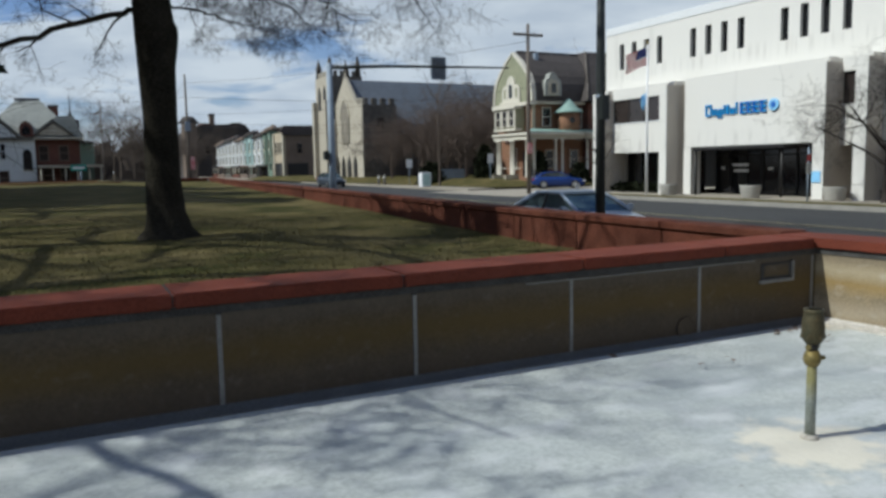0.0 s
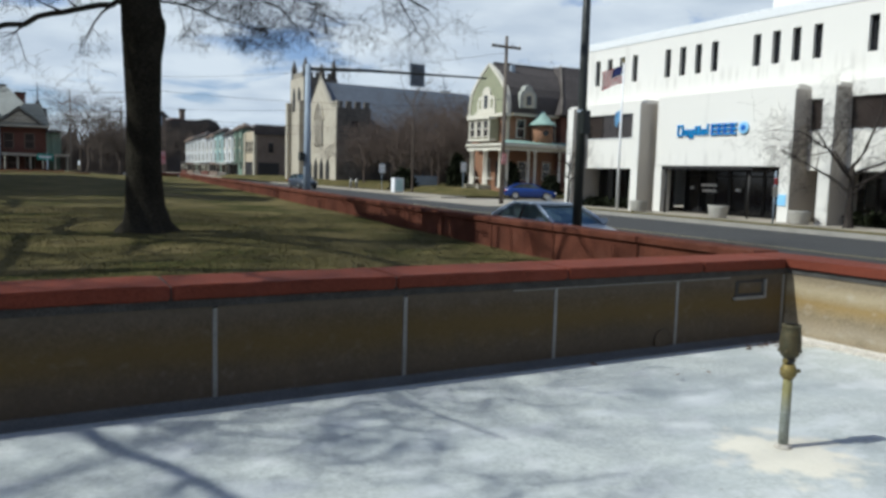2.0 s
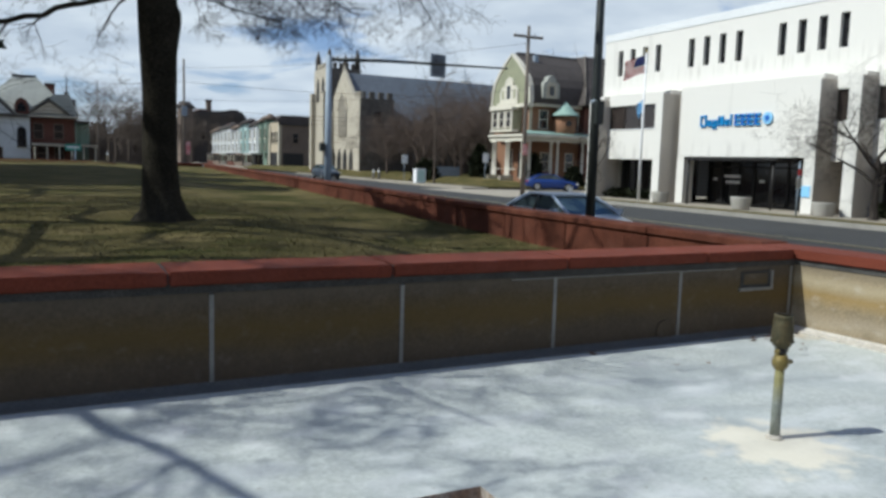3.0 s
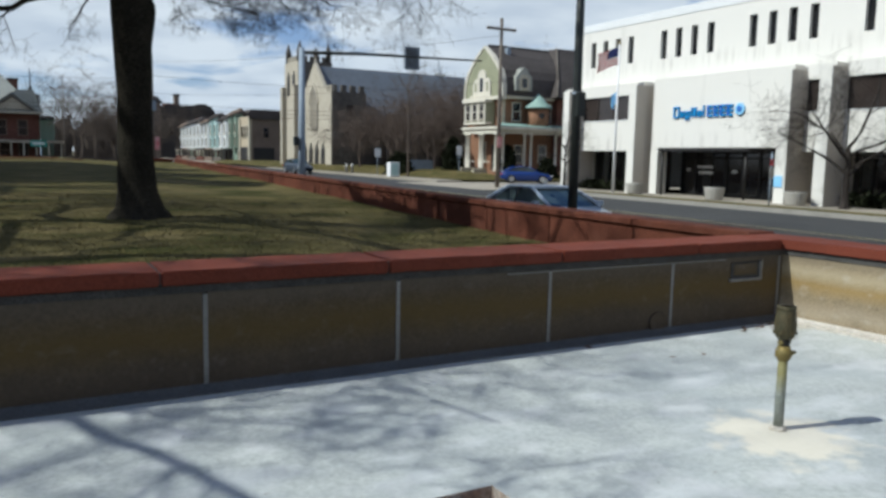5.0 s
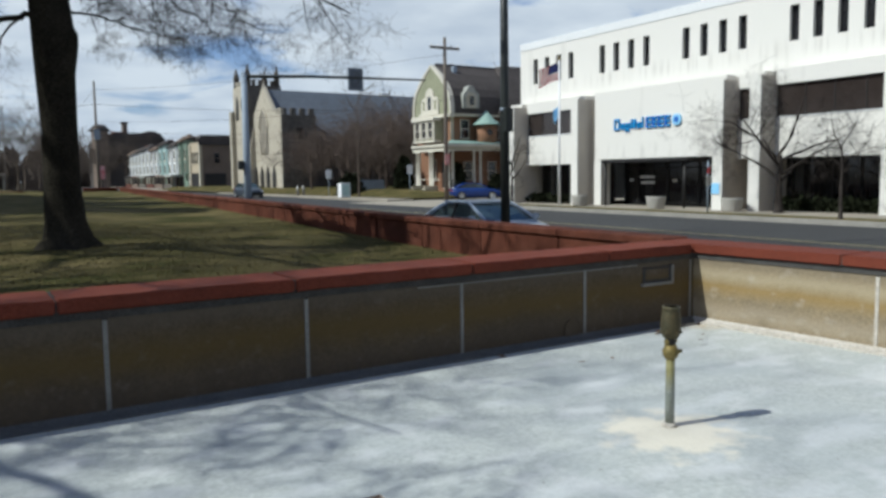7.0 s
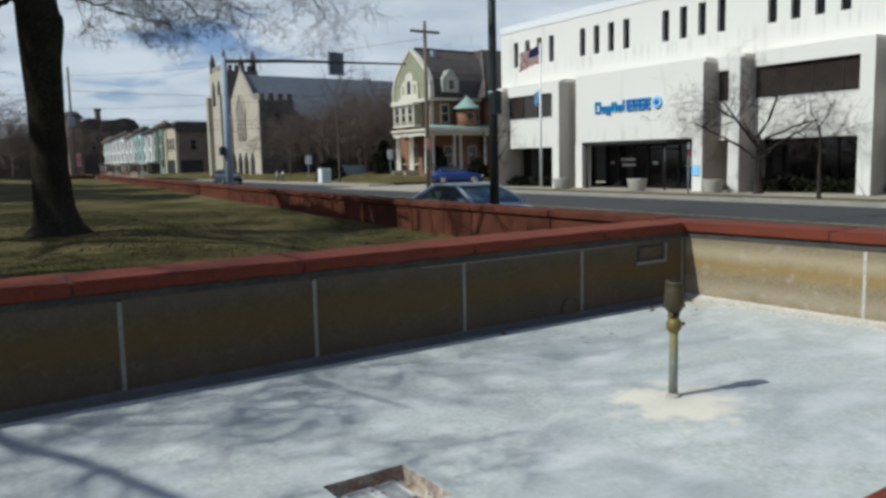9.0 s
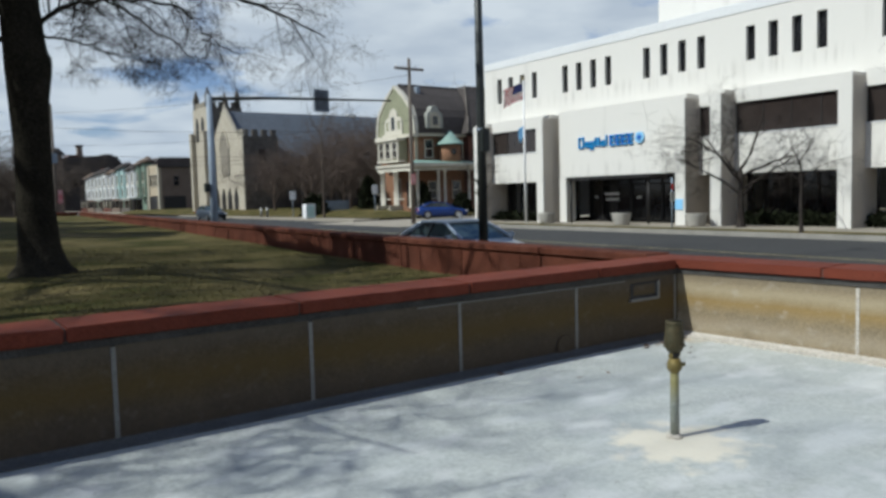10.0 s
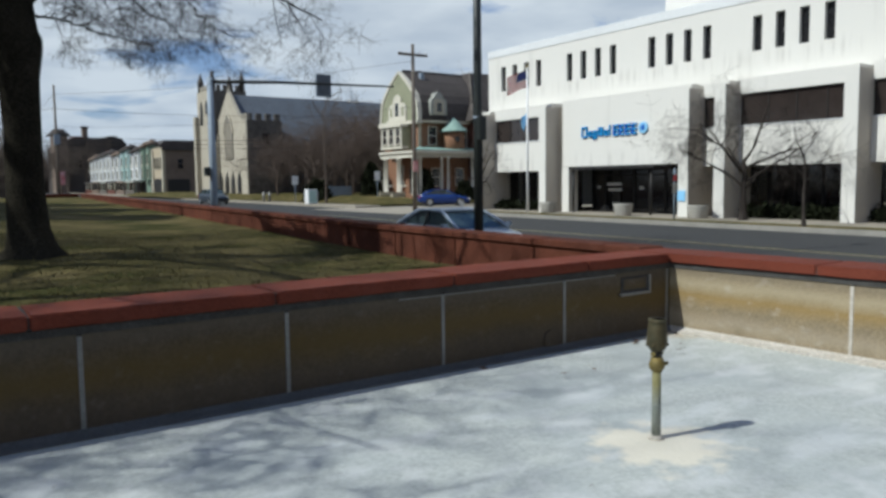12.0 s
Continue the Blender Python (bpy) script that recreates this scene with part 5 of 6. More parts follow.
# ---- parked cars ----
def car(name, x, y, z, turn, paint, label, length=4.6, height=1.42):
    """A saloon: body and glass from cross-sections, wheels with rims, lamps, mirrors. It faces -y before it is turned."""
    th = thing(name, (0, 0, 0), label, "car", "parked cars")
    k, hh = length / 4.6, height / 1.45
    W = 0.89
    prof = [(-2.28, 0.42, 0.60), (-2.22, 0.30, 0.70), (-1.9, 0.26, 0.80), (-1.0, 0.24, 0.97), (-0.4, 0.24, 1.0), (1.2, 0.24, 1.02), (1.9, 0.28, 1.00), (2.2, 0.34, 0.93), (2.3, 0.45, 0.75)]
    bm = bmesh.new()
    rings = []
    for py, zb, zt in prof:
        w = W * (0.86 if abs(py) > 2.1 else 0.96 if abs(py) > 1.7 else 1.0)
        sec = [(-w * 0.93, zb), (-w, zb + 0.12), (-w, zt - 0.16), (-w * 0.94, zt - 0.04), (-w * 0.78, zt), (w * 0.78, zt), (w * 0.94, zt - 0.04), (w, zt - 0.16), (w, zb + 0.12), (w * 0.93, zb)]
        rings.append([bm.verts.new((sx, py * k, sz * hh)) for sx, sz in sec])
    for a, b in zip(rings, rings[1:]):
        for i in range(10):
            bm.faces.new((a[i], a[(i + 1) % 10], b[(i + 1) % 10], b[i])).smooth = True
    bm.faces.new(rings[0]), bm.faces.new(rings[-1])
    part("body", bm, paint, th)
    # cabin of glass with pillars and roof
    gl, rf = bmesh.new(), bmesh.new()
    cab = [(-1.05, 0.97, 0.74), (-0.15, 1.38, 0.60), (0.95, 1.40, 0.60), (1.85, 1.0, 0.70)]
    g = [[gl.verts.new((sx * w, py * k, z0 * hh)) for sx, z0 in ((-1.0, 0.95), (-1.0 * (0.62 / w if zt > 1.2 else 1), zt - 0.02), (1.0 * (0.62 / w if zt > 1.2 else 1), zt - 0.02), (1.0, 0.95))] for py, zt, w in cab]
    for a, b in zip(g, g[1:]):
        for i in range(3):
            gl.faces.new((a[i], a[i + 1], b[i + 1], b[i]))
    gl.faces.new(g[0]), gl.faces.new(g[-1])
    part("cabin_glass", gl, M_CARGLASS, th, "car glass lightened greenish for the reflected sky")
    top = prism([(-0.62, -0.2 * k, 1.37 * hh), (0.62, -0.2 * k, 1.37 * hh), (0.62, 1.0 * k, 1.385 * hh), (-0.62, 1.0 * k, 1.385 * hh)], (0, 0, 0.05))
    bmesh.ops.bevel(top, geom=top.edges[:], offset=0.02, segments=2, affect="EDGES")
    part("roof", top, paint, th)
    for s in (-1, 1):
        part("front_pillar", tube([(s * 0.76, -1.08 * k, 0.98 * hh), (s * 0.70, -0.6 * k, 1.2 * hh), (s * 0.615, -0.15 * k, 1.385 * hh)], [0.04, 0.04, 0.04], 6), paint, th)
        part("rear_pillar", tube([(s * 0.72, 1.85 * k, 1.0 * hh), (s * 0.66, 1.4 * k, 1.22 * hh), (s * 0.615, 0.95 * k, 1.39 * hh)], [0.07, 0.06, 0.05], 6), paint, th)
        part("roof_rail", tube([(s * 0.615, -0.15 * k, 1.39 * hh), (s * 0.63, 0.4 * k, 1.41 * hh), (s * 0.615, 0.95 * k, 1.395 * hh)], [0.035, 0.035, 0.035], 6), paint, th)
        part("mid_pillar", tube([(s * 0.80, 0.42 * k, 0.97 * hh), (s * 0.64, 0.42 * k, 1.38 * hh)], [0.03, 0.03], 6), M_DARKFRAME, th)
        part("mirror", box(s * 0.88, -0.85 * k, 0.98 * hh, s * 1.05, -0.72 * k, 1.10 * hh, bevel=0.02), paint, th)
        part("headlight", box(s * 0.52, -2.285 * k, 0.58 * hh, s * 0.80, -2.10 * k, 0.70 * hh, bevel=0.02), M_LAMPGLASS, th, "clear headlight")
        part("tail_light", box(s * 0.52, 2.16 * k, 0.72 * hh, s * 0.82, 2.31 * k, 0.88 * hh, bevel=0.02), M_TAIL, th, "red tail light")
        for wy in (-1.38, 1.32):
            wh = part("wheel", tube([(s * 0.70, wy * k, 0.32), (s * 0.72, wy * k, 0.32), (s * 0.88, wy * k, 0.32), (s * 0.905, wy * k, 0.32)], [0.28, 0.32, 0.32, 0.28], 20), M_TYRE, th, "black tyre")
            part("rim", tube([(s * 0.89, wy * k, 0.32), (s * 0.912, wy * k, 0.32)], [0.21, 0.19], 12), M_RIM, wh, "alloy rim")
    part("grille", box(-0.45, -2.30 * k, 0.36 * hh, 0.45, -2.24 * k, 0.56 * hh, bevel=0.02), M_DARKFRAME, th)
    th.matrix_basis = pose(x, y, z, 0, 0, turn)
    return th


car("parked_car", 11.55, 15.2, -0.24, -2.6, M_CARSILVER, "silver-blue saloon parked at the kerb behind the red wall", 4.7, 1.44)
car("parked_car", 34.2, 48.3, 0.0, 62, M_CARBLUE, "deep blue saloon parked in the side street", 4.0, 1.30)
car("parked_car", 24.6, 74.0, -0.06, 0, M_CARDARK, "dark slate saloon standing at the kerb", 4.6, 1.5)


# ---- the gabled brick house ----
def window(parent, axis, face, u, z, w, h, glass_m=None, trim=None, out=-1, arch=False):
    """A window on a wall: a dark pane set in a raised frame with sill. axis: the axis that the wall faces along; out: its sign."""
    def bx(u0, u1, d0, d1, z0, z1):
        d0, d1 = face + out * d0, face + out * d1
        return box(d0, u0, z0, d1, u1, z1) if axis == "x" else box(u0, d0, z0, u1, d1, z1)
    win = part("window", bx(u - w / 2, u + w / 2, 0.01, 0.04, z, z + h), glass_m or M_DARKGLASS, parent, "dark window")
    t = max(0.06, w * 0.1)
    fr = bmesh.new()
    for q in ((u - w / 2 - t, u - w / 2, z - t, z + h + t), (u + w / 2, u + w / 2 + t, z - t, z + h + t), (u - w / 2, u + w / 2, z + h, z + h + t), (u - w / 2, u + w / 2, z + h * 0.48, z + h * 0.53)):
        b2 = bx(q[0], q[1], 0.005, 0.09, q[2], q[3])
        me = bpy.data.meshes.new("tmp")
        b2.to_mesh(me), b2.free()
        fr.from_mesh(me)
        bpy.data.meshes.remove(me)
    part("frame", fr, trim or M_TRIM, win)
    part("sill", bx(u - w / 2 - t * 1.4, u + w / 2 + t * 1.4, 0.005, 0.16, z - t, z - 0.002), trim or M_TRIM, win)
    return win


hs = thing("gabled_house", (42.5, 60.5, 0.1), "Victorian brick house with green shingled gable, white porch and dark roof", "house")
HX0, HX1, HY0, HY1, HE, HC = 38.0, 46.0, 57.7, 63.4, 7.5, 60.56
part("body", box(HX0 + 0.3, HY0, 0.0, HX1, HY1, HE), M_BRICK, hs, "orange brick walls")
part("front_wall", box(HX0, HY0 - 0.05, 0.0, HX0 + 0.298, HY1 + 0.05, 7.4), M_BRICK, hs, "orange brick front")
# the gable: upright at the foot, curving in, then steep and straight to the top
HALF = [(3.25, 7.4), (3.22, 8.1), (3.08, 8.9), (2.74, 9.6), (2.2, 10.2), (1.3, 11.05), (0.0, 11.98)]


def gable_line(x, grow_out=0.0, lift=0.0):
    side = [(x, HC + h + (grow_out if h else 0), z + lift) for h, z in HALF]
    return side + [(x, 2 * HC - p[1], p[2]) for p in side[-2::-1]]


part("gable", prism(gable_line(HX0 - 0.15), (0.35, 0, 0)), M_GREENSH, hs, "sage green shingled gable")
outer, inner = gable_line(HX0 - 0.24, 0.12, 0.10), gable_line(HX0 - 0.24, -0.10, -0.08)
part("rake_board", prism(outer + inner[::-1], (0.42, 0, 0)), M_WHITETRIM, hs, "white raking board")
part("gable_base", box(HX0 - 0.40, HC - 3.4, 7.12, HX0 + 0.25, HC + 3.4, 7.42, bevel=0.03), M_WHITETRIM, hs, "white cornice")
lobe = [(-1.5, 0), (-1.5, 1.1), (-1.32, 1.45), (-1.0, 1.62), (-0.72, 1.62), (-0.66, 2.0), (-0.42, 2.3), (0, 2.45)]
sur = part("gable_surround", prism([(HX0 - 0.30, HC + 0.15 + dy, 7.5 + dz) for dy, dz in lobe + [(-a, b) for a, b in lobe[-2::-1]]], (0.145, 0, 0)), M_WHITETRIM, hs, "white carved gable surround")
part("pane", box(HX0 - 0.325, HC - 0.12, 7.95, HX0 - 0.303, HC + 0.42, 9.15), M_DARKGLASS, sur, "dark narrow window")
for dy in (-0.98, 1.04):
    part("side_pane", box(HX0 - 0.325, HC + 0.15 + dy - 0.2, 7.95, HX0 - 0.303, HC + 0.15 + dy + 0.14, 8.75), M_GREENSH, sur)
part("surround_sill", box(HX0 - 0.42, HC - 1.6, 7.43, HX0 - 0.305, HC + 1.9, 7.62), M_WHITETRIM, sur)
# the gambrel roof behind it
outer, inner = gable_line(HX0 + 0.2, 0.16, 0.12), gable_line(HX0 + 0.2, 0.0, -0.06)
part("roof", prism(outer + inner[::-1], (HX1 - HX0, 0, 0)), M_SLATEDARK, hs, "dark shingle roof")
part("ridge_cresting", box(HX0 + 0.3, HC - 0.08, 12.06, HX1, HC + 0.08, 12.24), M_SLATEDARK, hs)
part("eaves", box(HX0 + 0.3, HC - 3.55, 7.18, 43.4, HC - 2.87, 7.42, bevel=0.03), M_TRIM, hs, "cream eaves")
part("chimney", box(40.1, 60.9, 10.6, 40.7, 61.5, 12.35, bevel=0.03), M_BRICKRED, hs, "brick chimney")
part("roof_vent", box(39.5, 59.3, 11.2, 39.9, 59.7, 11.95, bevel=0.03), M_GALV, hs, "grey roof vent")
# two-storey bay on the front
part("bay", box(HX0 - 1.0, 58.75, 4.9, HX0 - 0.002, 62.3, 7.1, bevel=0.05), M_GREENSH, hs, "sage green two-storey bay")
for u in (59.35, 60.53, 61.7):
    window(hs, "x", HX0 - 1.0, u, 5.35, 0.72, 1.35, M_BROWNGLASS, M_WHITETRIM)
for u in (58.85, 59.94, 61.12, 62.2):
    part("bay_post", box(HX0 - 1.08, u - 0.11, 4.95, HX0 - 1.002, u + 0.11, 6.95), M_WHITETRIM, hs)
part("bay_cornice", box(HX0 - 1.25, 58.55, 6.86, HX0 - 0.41, 62.5, 7.11, bevel=0.03), M_WHITETRIM, hs)
part("bay_foot", box(HX0 - 1.15, 58.6, 4.9, HX0 - 0.41, 62.4, 5.12, bevel=0.03), M_WHITETRIM, hs)
for u, z in ((39.58, 5.3), (43.0, 5.3), (39.9, 1.5), (42.6, 1.5)):
    window(hs, "y", HY0, u, z, 0.8, 1.55, trim=M_WHITETRIM)
part("corner_board", box(HX0 + 0.02, HY0 - 0.09, 0.8, HX0 + 0.34, HY0 - 0.052, 7.15), M_TRIM, hs)
# dormer with a curved gable
dm = part("dormer", prism([(39.85 + a, 56.95, z) for a, z in ((-0.88, 7.9), (0.88, 7.9), (0.88, 9.0), (0.76, 9.3), (0.48, 9.42), (0.36, 9.76), (0, 9.95), (-0.36, 9.76), (-0.48, 9.42), (-0.76, 9.3), (-0.88, 9.0))], (0, 2.4, 0)), M_ROOFPALE, hs, "grey shingled dormer with curved gable")
part("face", prism([(39.85 + a, 56.87, z) for a, z in ((-0.55, 7.93), (0.55, 7.93), (0.55, 8.95), (0.3, 9.3), (-0.3, 9.3), (-0.55, 8.95))], (0, 0.075, 0)), M_TRIM, dm, "cream window surround")
part("pane", box(39.6, 56.83, 8.15, 40.1, 56.865, 8.95), M_DARKGLASS, dm)
# porch round the front and side
part("porch_roof", box(HX0 - 1.95, HY0 - 2.6, 4.36, 44.4, 61.4, 4.62, bevel=0.04), M_WHITETRIM, hs, "white porch cornice")
part("porch_frieze", box(HX0 - 1.8, HY0 - 2.4, 4.02, 44.2, HY0 - 2.2, 4.358), M_TRIM, hs)
part("porch_frieze_front", box(HX0 - 1.8, HY0 - 2.198, 4.02, HX0 - 1.6, 61.3, 4.358), M_WHITETRIM, hs)
part("porch_cover", prism([(HX0 - 1.9, HY0 - 2.55, 4.625), (44.3, HY0 - 2.55, 4.625), (44.3, HY0 - 0.1, 4.98), (HX0 - 0.1, HY0 - 0.1, 4.98)], (0, 0, 0.06)), M_COPPER, hs, "green copper porch roofing")
part("porch_floor", box(HX0 - 1.85, HY0 - 2.5, 0.0, 44.4, 61.4, 0.75), M_BRICK, hs)
for x, y in [(HX0 - 1.7, HY0 - 2.3 + q) for q in (0, 0.45, 2.6, 3.0, 4.9, 5.3)] + [(HX0 - 1.25, HY0 - 2.3), (39.0, HY0 - 2.3), (39.7, HY0 - 2.3), (42.4, HY0 - 2.3)]:
    col = part("porch_column", tube([(x, y, 0.75), (x, y, 0.85), (x, y, 0.9), (x, y, 3.85), (x, y, 3.9), (x, y, 4.02)], [0.22, 0.2, 0.13, 0.11, 0.17, 0.2], 12), M_WHITETRIM, hs, "white porch column")
    part("pedestal", box(x - 0.26, y - 0.26, 0.3, x + 0.26, y + 0.26, 0.748), M_BRICK, col)
for y in (57.9, 60.2):
    part("porch_rail", box(HX0 - 1.74, y - 1.0, 1.5, HX0 - 1.66, y + 0.7, 1.58), M_WHITETRIM, hs)
for k in range(4):
    part("step", box(HX0 - 3.1 + 0.3 * k, 57.1, 0.0, HX0 - 2.8 + 0.3 * k, 59.1, 0.2 + 0.18 * k), M_TRIM, hs)
for y in (56.95, 59.12):
    part("stair_cheek", box(HX0 - 3.2, y, 0.0, HX0 - 1.87, y + 0.13, 1.0), M_TRIM, hs)
part("front_door", box(HX0 - 0.04, 58.0, 0.78, HX0 - 0.004, 59.1, 3.1), M_DARKFRAME, hs, "dark front door")
window(hs, "x", HX0, 60.6, 1.5, 0.9, 1.8, trim=M_WHITETRIM)
# corner turret
part("turret", tube([(41.3, 56.7, 4.6), (41.3, 56.7, 4.9), (41.3, 56.7, 6.45)], [0.6, 1.0, 1.0], 12), M_BRICK, hs, "orange brick oriel turret")
part("turret_roof", tube([(41.3, 56.7, 6.4), (41.3, 56.7, 6.5), (41.3, 56.7, 6.95), (41.3, 56.7, 7.7)], [1.36, 1.26, 0.75, 0.05], 12), M_COPPER, hs, "green copper turret roof")
part("turret_window", tube([(41.0, 55.75, 5.7), (40.97, 55.68, 5.7)], [0.27, 0.27], 14), M_DARKGLASS, hs)
# the taller wing under a steep hipped roof
part("side_wing", box(46.002, 56.0, 0, 51.5, 64.2, 7.5), M_BRICKRED, hs)
part("wing_front", box(43.6, 56.9, 0.8, 46.0, 57.695, 7.3), M_BRICKRED, hs, "red brick projecting bay")
hip = bmesh.new()
lo = [hip.verts.new(p) for p in ((42.9, 56.0, 7.45), (52.0, 55.4, 7.45), (52.0, 64.8, 7.45), (42.9, 64.6, 7.45))]
mid = [hip.verts.new(p) for p in ((43.6, 56.9, 9.0), (51.0, 56.6, 9.0), (51.0, 63.8, 9.0), (43.6, 63.7, 9.0))]
up = [hip.verts.new(p) for p in ((45.2, 59.4, 12.3), (49.4, 59.4, 12.35), (49.4, 61.2, 12.35), (45.2, 61.2, 12.3))]
for a, b in ((lo, mid), (mid, up)):
    for i in range(4):
        hip.faces.new((a[i], a[(i + 1) % 4], b[(i + 1) % 4], b[i]))
hip.faces.new(up)
hip.faces.new(lo[::-1])
part("wing_roof", hip, M_SLATEDARK, hs, "dark steep hipped wing roof")
# Caps in a paler colour draw the sunlit hip line
for a, b in zip(lo_pts := [(42.9, 56.0, 7.47), (43.6, 56.9, 9.02), (45.2, 59.4, 12.32)], lo_pts[1:]):
    part("hip_cap", tube([a, b], [0.09, 0.09], 6), M_STONEDARK, hs, "hip capping, paler than the roof for its lit edge")
window(hs, "y", 56.9, 44.7, 4.6, 0.8, 1.5, trim=M_TRIM)
window(hs, "y", 56.9, 44.7, 1.5, 0.8, 1.6, trim=M_TRIM)

# ---- the stone church ----
ch = thing("church", (42, 95, 0.1), "pale stone church with slate roof, crenellated tower and pinnacles", "church")
CX, CX1, CY0, CY1, CE, CR = 34.0, 56.0, 91.5, 99.5, 7.2, 13.2
# West front paler, nave darker: sun and shade put into the stone colours
part("nave", box(CX + 0.4, CY0, 0, CX1, CY1, CE), M_STONEDARK, ch, "stone nave in the darker tone of the shaded side")
part("front", prism([(CX, CY0 - 0.1, 0), (CX, CY0 - 0.1, 9.9), (CX, 95.5, 13.7), (CX, CY1 + 0.1, 9.9), (CX, CY1 + 0.1, 0)], (0.398, 0, 0)), M_STONE, ch, "stone gable front in the paler tone of the sunlit side")
cr = bmesh.new()
for ye in (CY0 - 0.4, CY1 + 0.4):
    prism([(CX + 0.4, ye, CE - 0.2), (CX + 0.4, 95.5, CR - 0.25), (CX + 0.4, 95.5, CR), (CX + 0.4, ye, CE + 0.1)], (CX1 - CX, 0, 0), cr)
part("roof", cr, M_SLATE, ch, "blue-grey slate roof")
part("finial", tube([(CX + 0.15, 95.5, 13.4), (CX + 0.15, 95.5, 13.75), (CX + 0.15, 95.5, 14.2)], [0.2, 0.14, 0.03], 6), M_STONE, ch)
gw = part("great_window", prism([(CX - 0.12, 95.5 + dy, z) for dy, z in ((-1.5, 5.0), (1.5, 5.0), (1.5, 8.4), (0.9, 9.6), (0, 10.4), (-0.9, 9.6), (-1.5, 8.4))], (0.115, 0, 0)), M_LEADED, ch, "tall pointed window")
for dy in (-1.0, -0.5, 0.0, 0.5, 1.0):
    part("tracery", box(CX - 0.16, 95.5 + dy - 0.08, 5.0, CX - 0.122, 95.5 + dy + 0.08, 10.1 - abs(dy)), M_STONE, gw)
part("hood", prism([(CX - 0.2, 95.5 + dy, z) for dy, z in ((-1.9, 8.3), (-1.1, 10.0), (0, 11.0), (1.1, 10.0), (1.9, 8.3), (1.6, 8.3), (0.9, 9.75), (0, 10.55), (-0.9, 9.75), (-1.6, 8.3))], (0.195, 0, 0)), M_STONE, gw)
for dy in (-3.4, -1.1, 1.1, 3.4):
    dr = part("doorway", prism([(CX - 0.1, 95.5 + dy + a, z) for a, z in ((-0.65, 0.1), (0.65, 0.1), (0.65, 2.4), (0, 3.4), (-0.65, 2.4))], (0.095, 0, 0)), M_DARKFRAME, ch, "dark pointed doorway")
for y in (CY1 - 0.1,):
    part("buttress", prism([(CX - 0.9, y - 0.35, 0), (CX - 0.01, y - 0.35, 0), (CX - 0.01, y - 0.35, 8.8), (CX - 0.6, y - 0.35, 6.4)], (0, 0.7, 0)), M_STONE, ch)
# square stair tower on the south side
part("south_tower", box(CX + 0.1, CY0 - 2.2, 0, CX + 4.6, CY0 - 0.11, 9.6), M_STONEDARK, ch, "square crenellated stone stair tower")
# Thin pale skin and west merlons colour the stair tower's sunlit side
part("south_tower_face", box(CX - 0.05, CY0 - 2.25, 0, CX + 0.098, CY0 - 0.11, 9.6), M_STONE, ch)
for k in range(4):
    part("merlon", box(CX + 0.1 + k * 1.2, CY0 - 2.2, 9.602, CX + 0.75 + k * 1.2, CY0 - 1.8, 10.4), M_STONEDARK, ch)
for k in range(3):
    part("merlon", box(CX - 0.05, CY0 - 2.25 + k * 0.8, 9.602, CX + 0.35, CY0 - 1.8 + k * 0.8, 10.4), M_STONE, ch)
window(ch, "y", CY0 - 2.2, CX + 2.4, 6.6, 0.9, 1.4, trim=M_STONEDARK)
# nave windows and buttresses on the shaded side
for k in range(6):
    x = CX + 7.0 + k * 2.5
    part("lancet", prism([(x + a, CY0 - 0.06, z) for a, z in ((-0.5, 2.2), (0.5, 2.2), (0.5, 4.6), (0, 5.6), (-0.5, 4.6))], (0, 0.055, 0)), M_DARKGLASS, ch, "dark pointed window")
    part("buttress", box(x + 1.0, CY0 - 0.8, 0, x + 1.5, CY0 - 0.01, 5.6), M_STONEDARK, ch)
part("aisle_roof", prism([(CX + 5.0, CY0 - 0.9, 6.0), (CX + 9.5, CY0 - 0.9, 6.0), (CX + 5.0, CY0 - 0.9, 8.6)], (0, 3.0, 0)), M_SLATE, ch)
part("hall", box(50, 84, 0, 66, 89.3, 6.0), M_STONEDARK, ch, "stone parish hall")
part("hall_roof", prism([(49.6, 83.6, 5.9), (49.6, 86.6, 9.4), (49.6, 89.4, 5.9)], (16.8, 0, 0)), M_SLATE, ch)
# main tower
TX0, TX1, TY0, TY1, TZ = 33.2, 38.0, 99.62, 105.2, 14.2
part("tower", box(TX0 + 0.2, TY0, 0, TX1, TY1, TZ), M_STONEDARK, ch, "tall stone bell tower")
# Pale skin for the bell tower's sunlit west side, darker body behind
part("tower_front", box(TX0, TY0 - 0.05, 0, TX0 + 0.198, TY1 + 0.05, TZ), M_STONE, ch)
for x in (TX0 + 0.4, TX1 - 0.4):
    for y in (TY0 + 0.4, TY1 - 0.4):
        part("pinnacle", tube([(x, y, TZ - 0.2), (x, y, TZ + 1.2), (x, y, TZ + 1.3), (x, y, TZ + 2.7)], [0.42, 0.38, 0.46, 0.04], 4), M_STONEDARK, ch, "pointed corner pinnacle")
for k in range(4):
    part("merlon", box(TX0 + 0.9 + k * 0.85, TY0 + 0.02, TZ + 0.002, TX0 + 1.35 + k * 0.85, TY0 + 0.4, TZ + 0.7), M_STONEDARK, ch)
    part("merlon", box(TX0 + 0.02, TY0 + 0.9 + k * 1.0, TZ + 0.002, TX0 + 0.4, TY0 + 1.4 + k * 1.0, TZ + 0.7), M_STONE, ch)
for y in (101.3, 103.5):
    part("belfry_opening", prism([(TX0 - 0.08, y + a, z) for a, z in ((-0.5, 9.8), (0.5, 9.8), (0.5, 12.2), (0, 13.0), (-0.5, 12.2))], (0.075, 0, 0)), M_DARKFRAME, ch, "dark belfry opening")
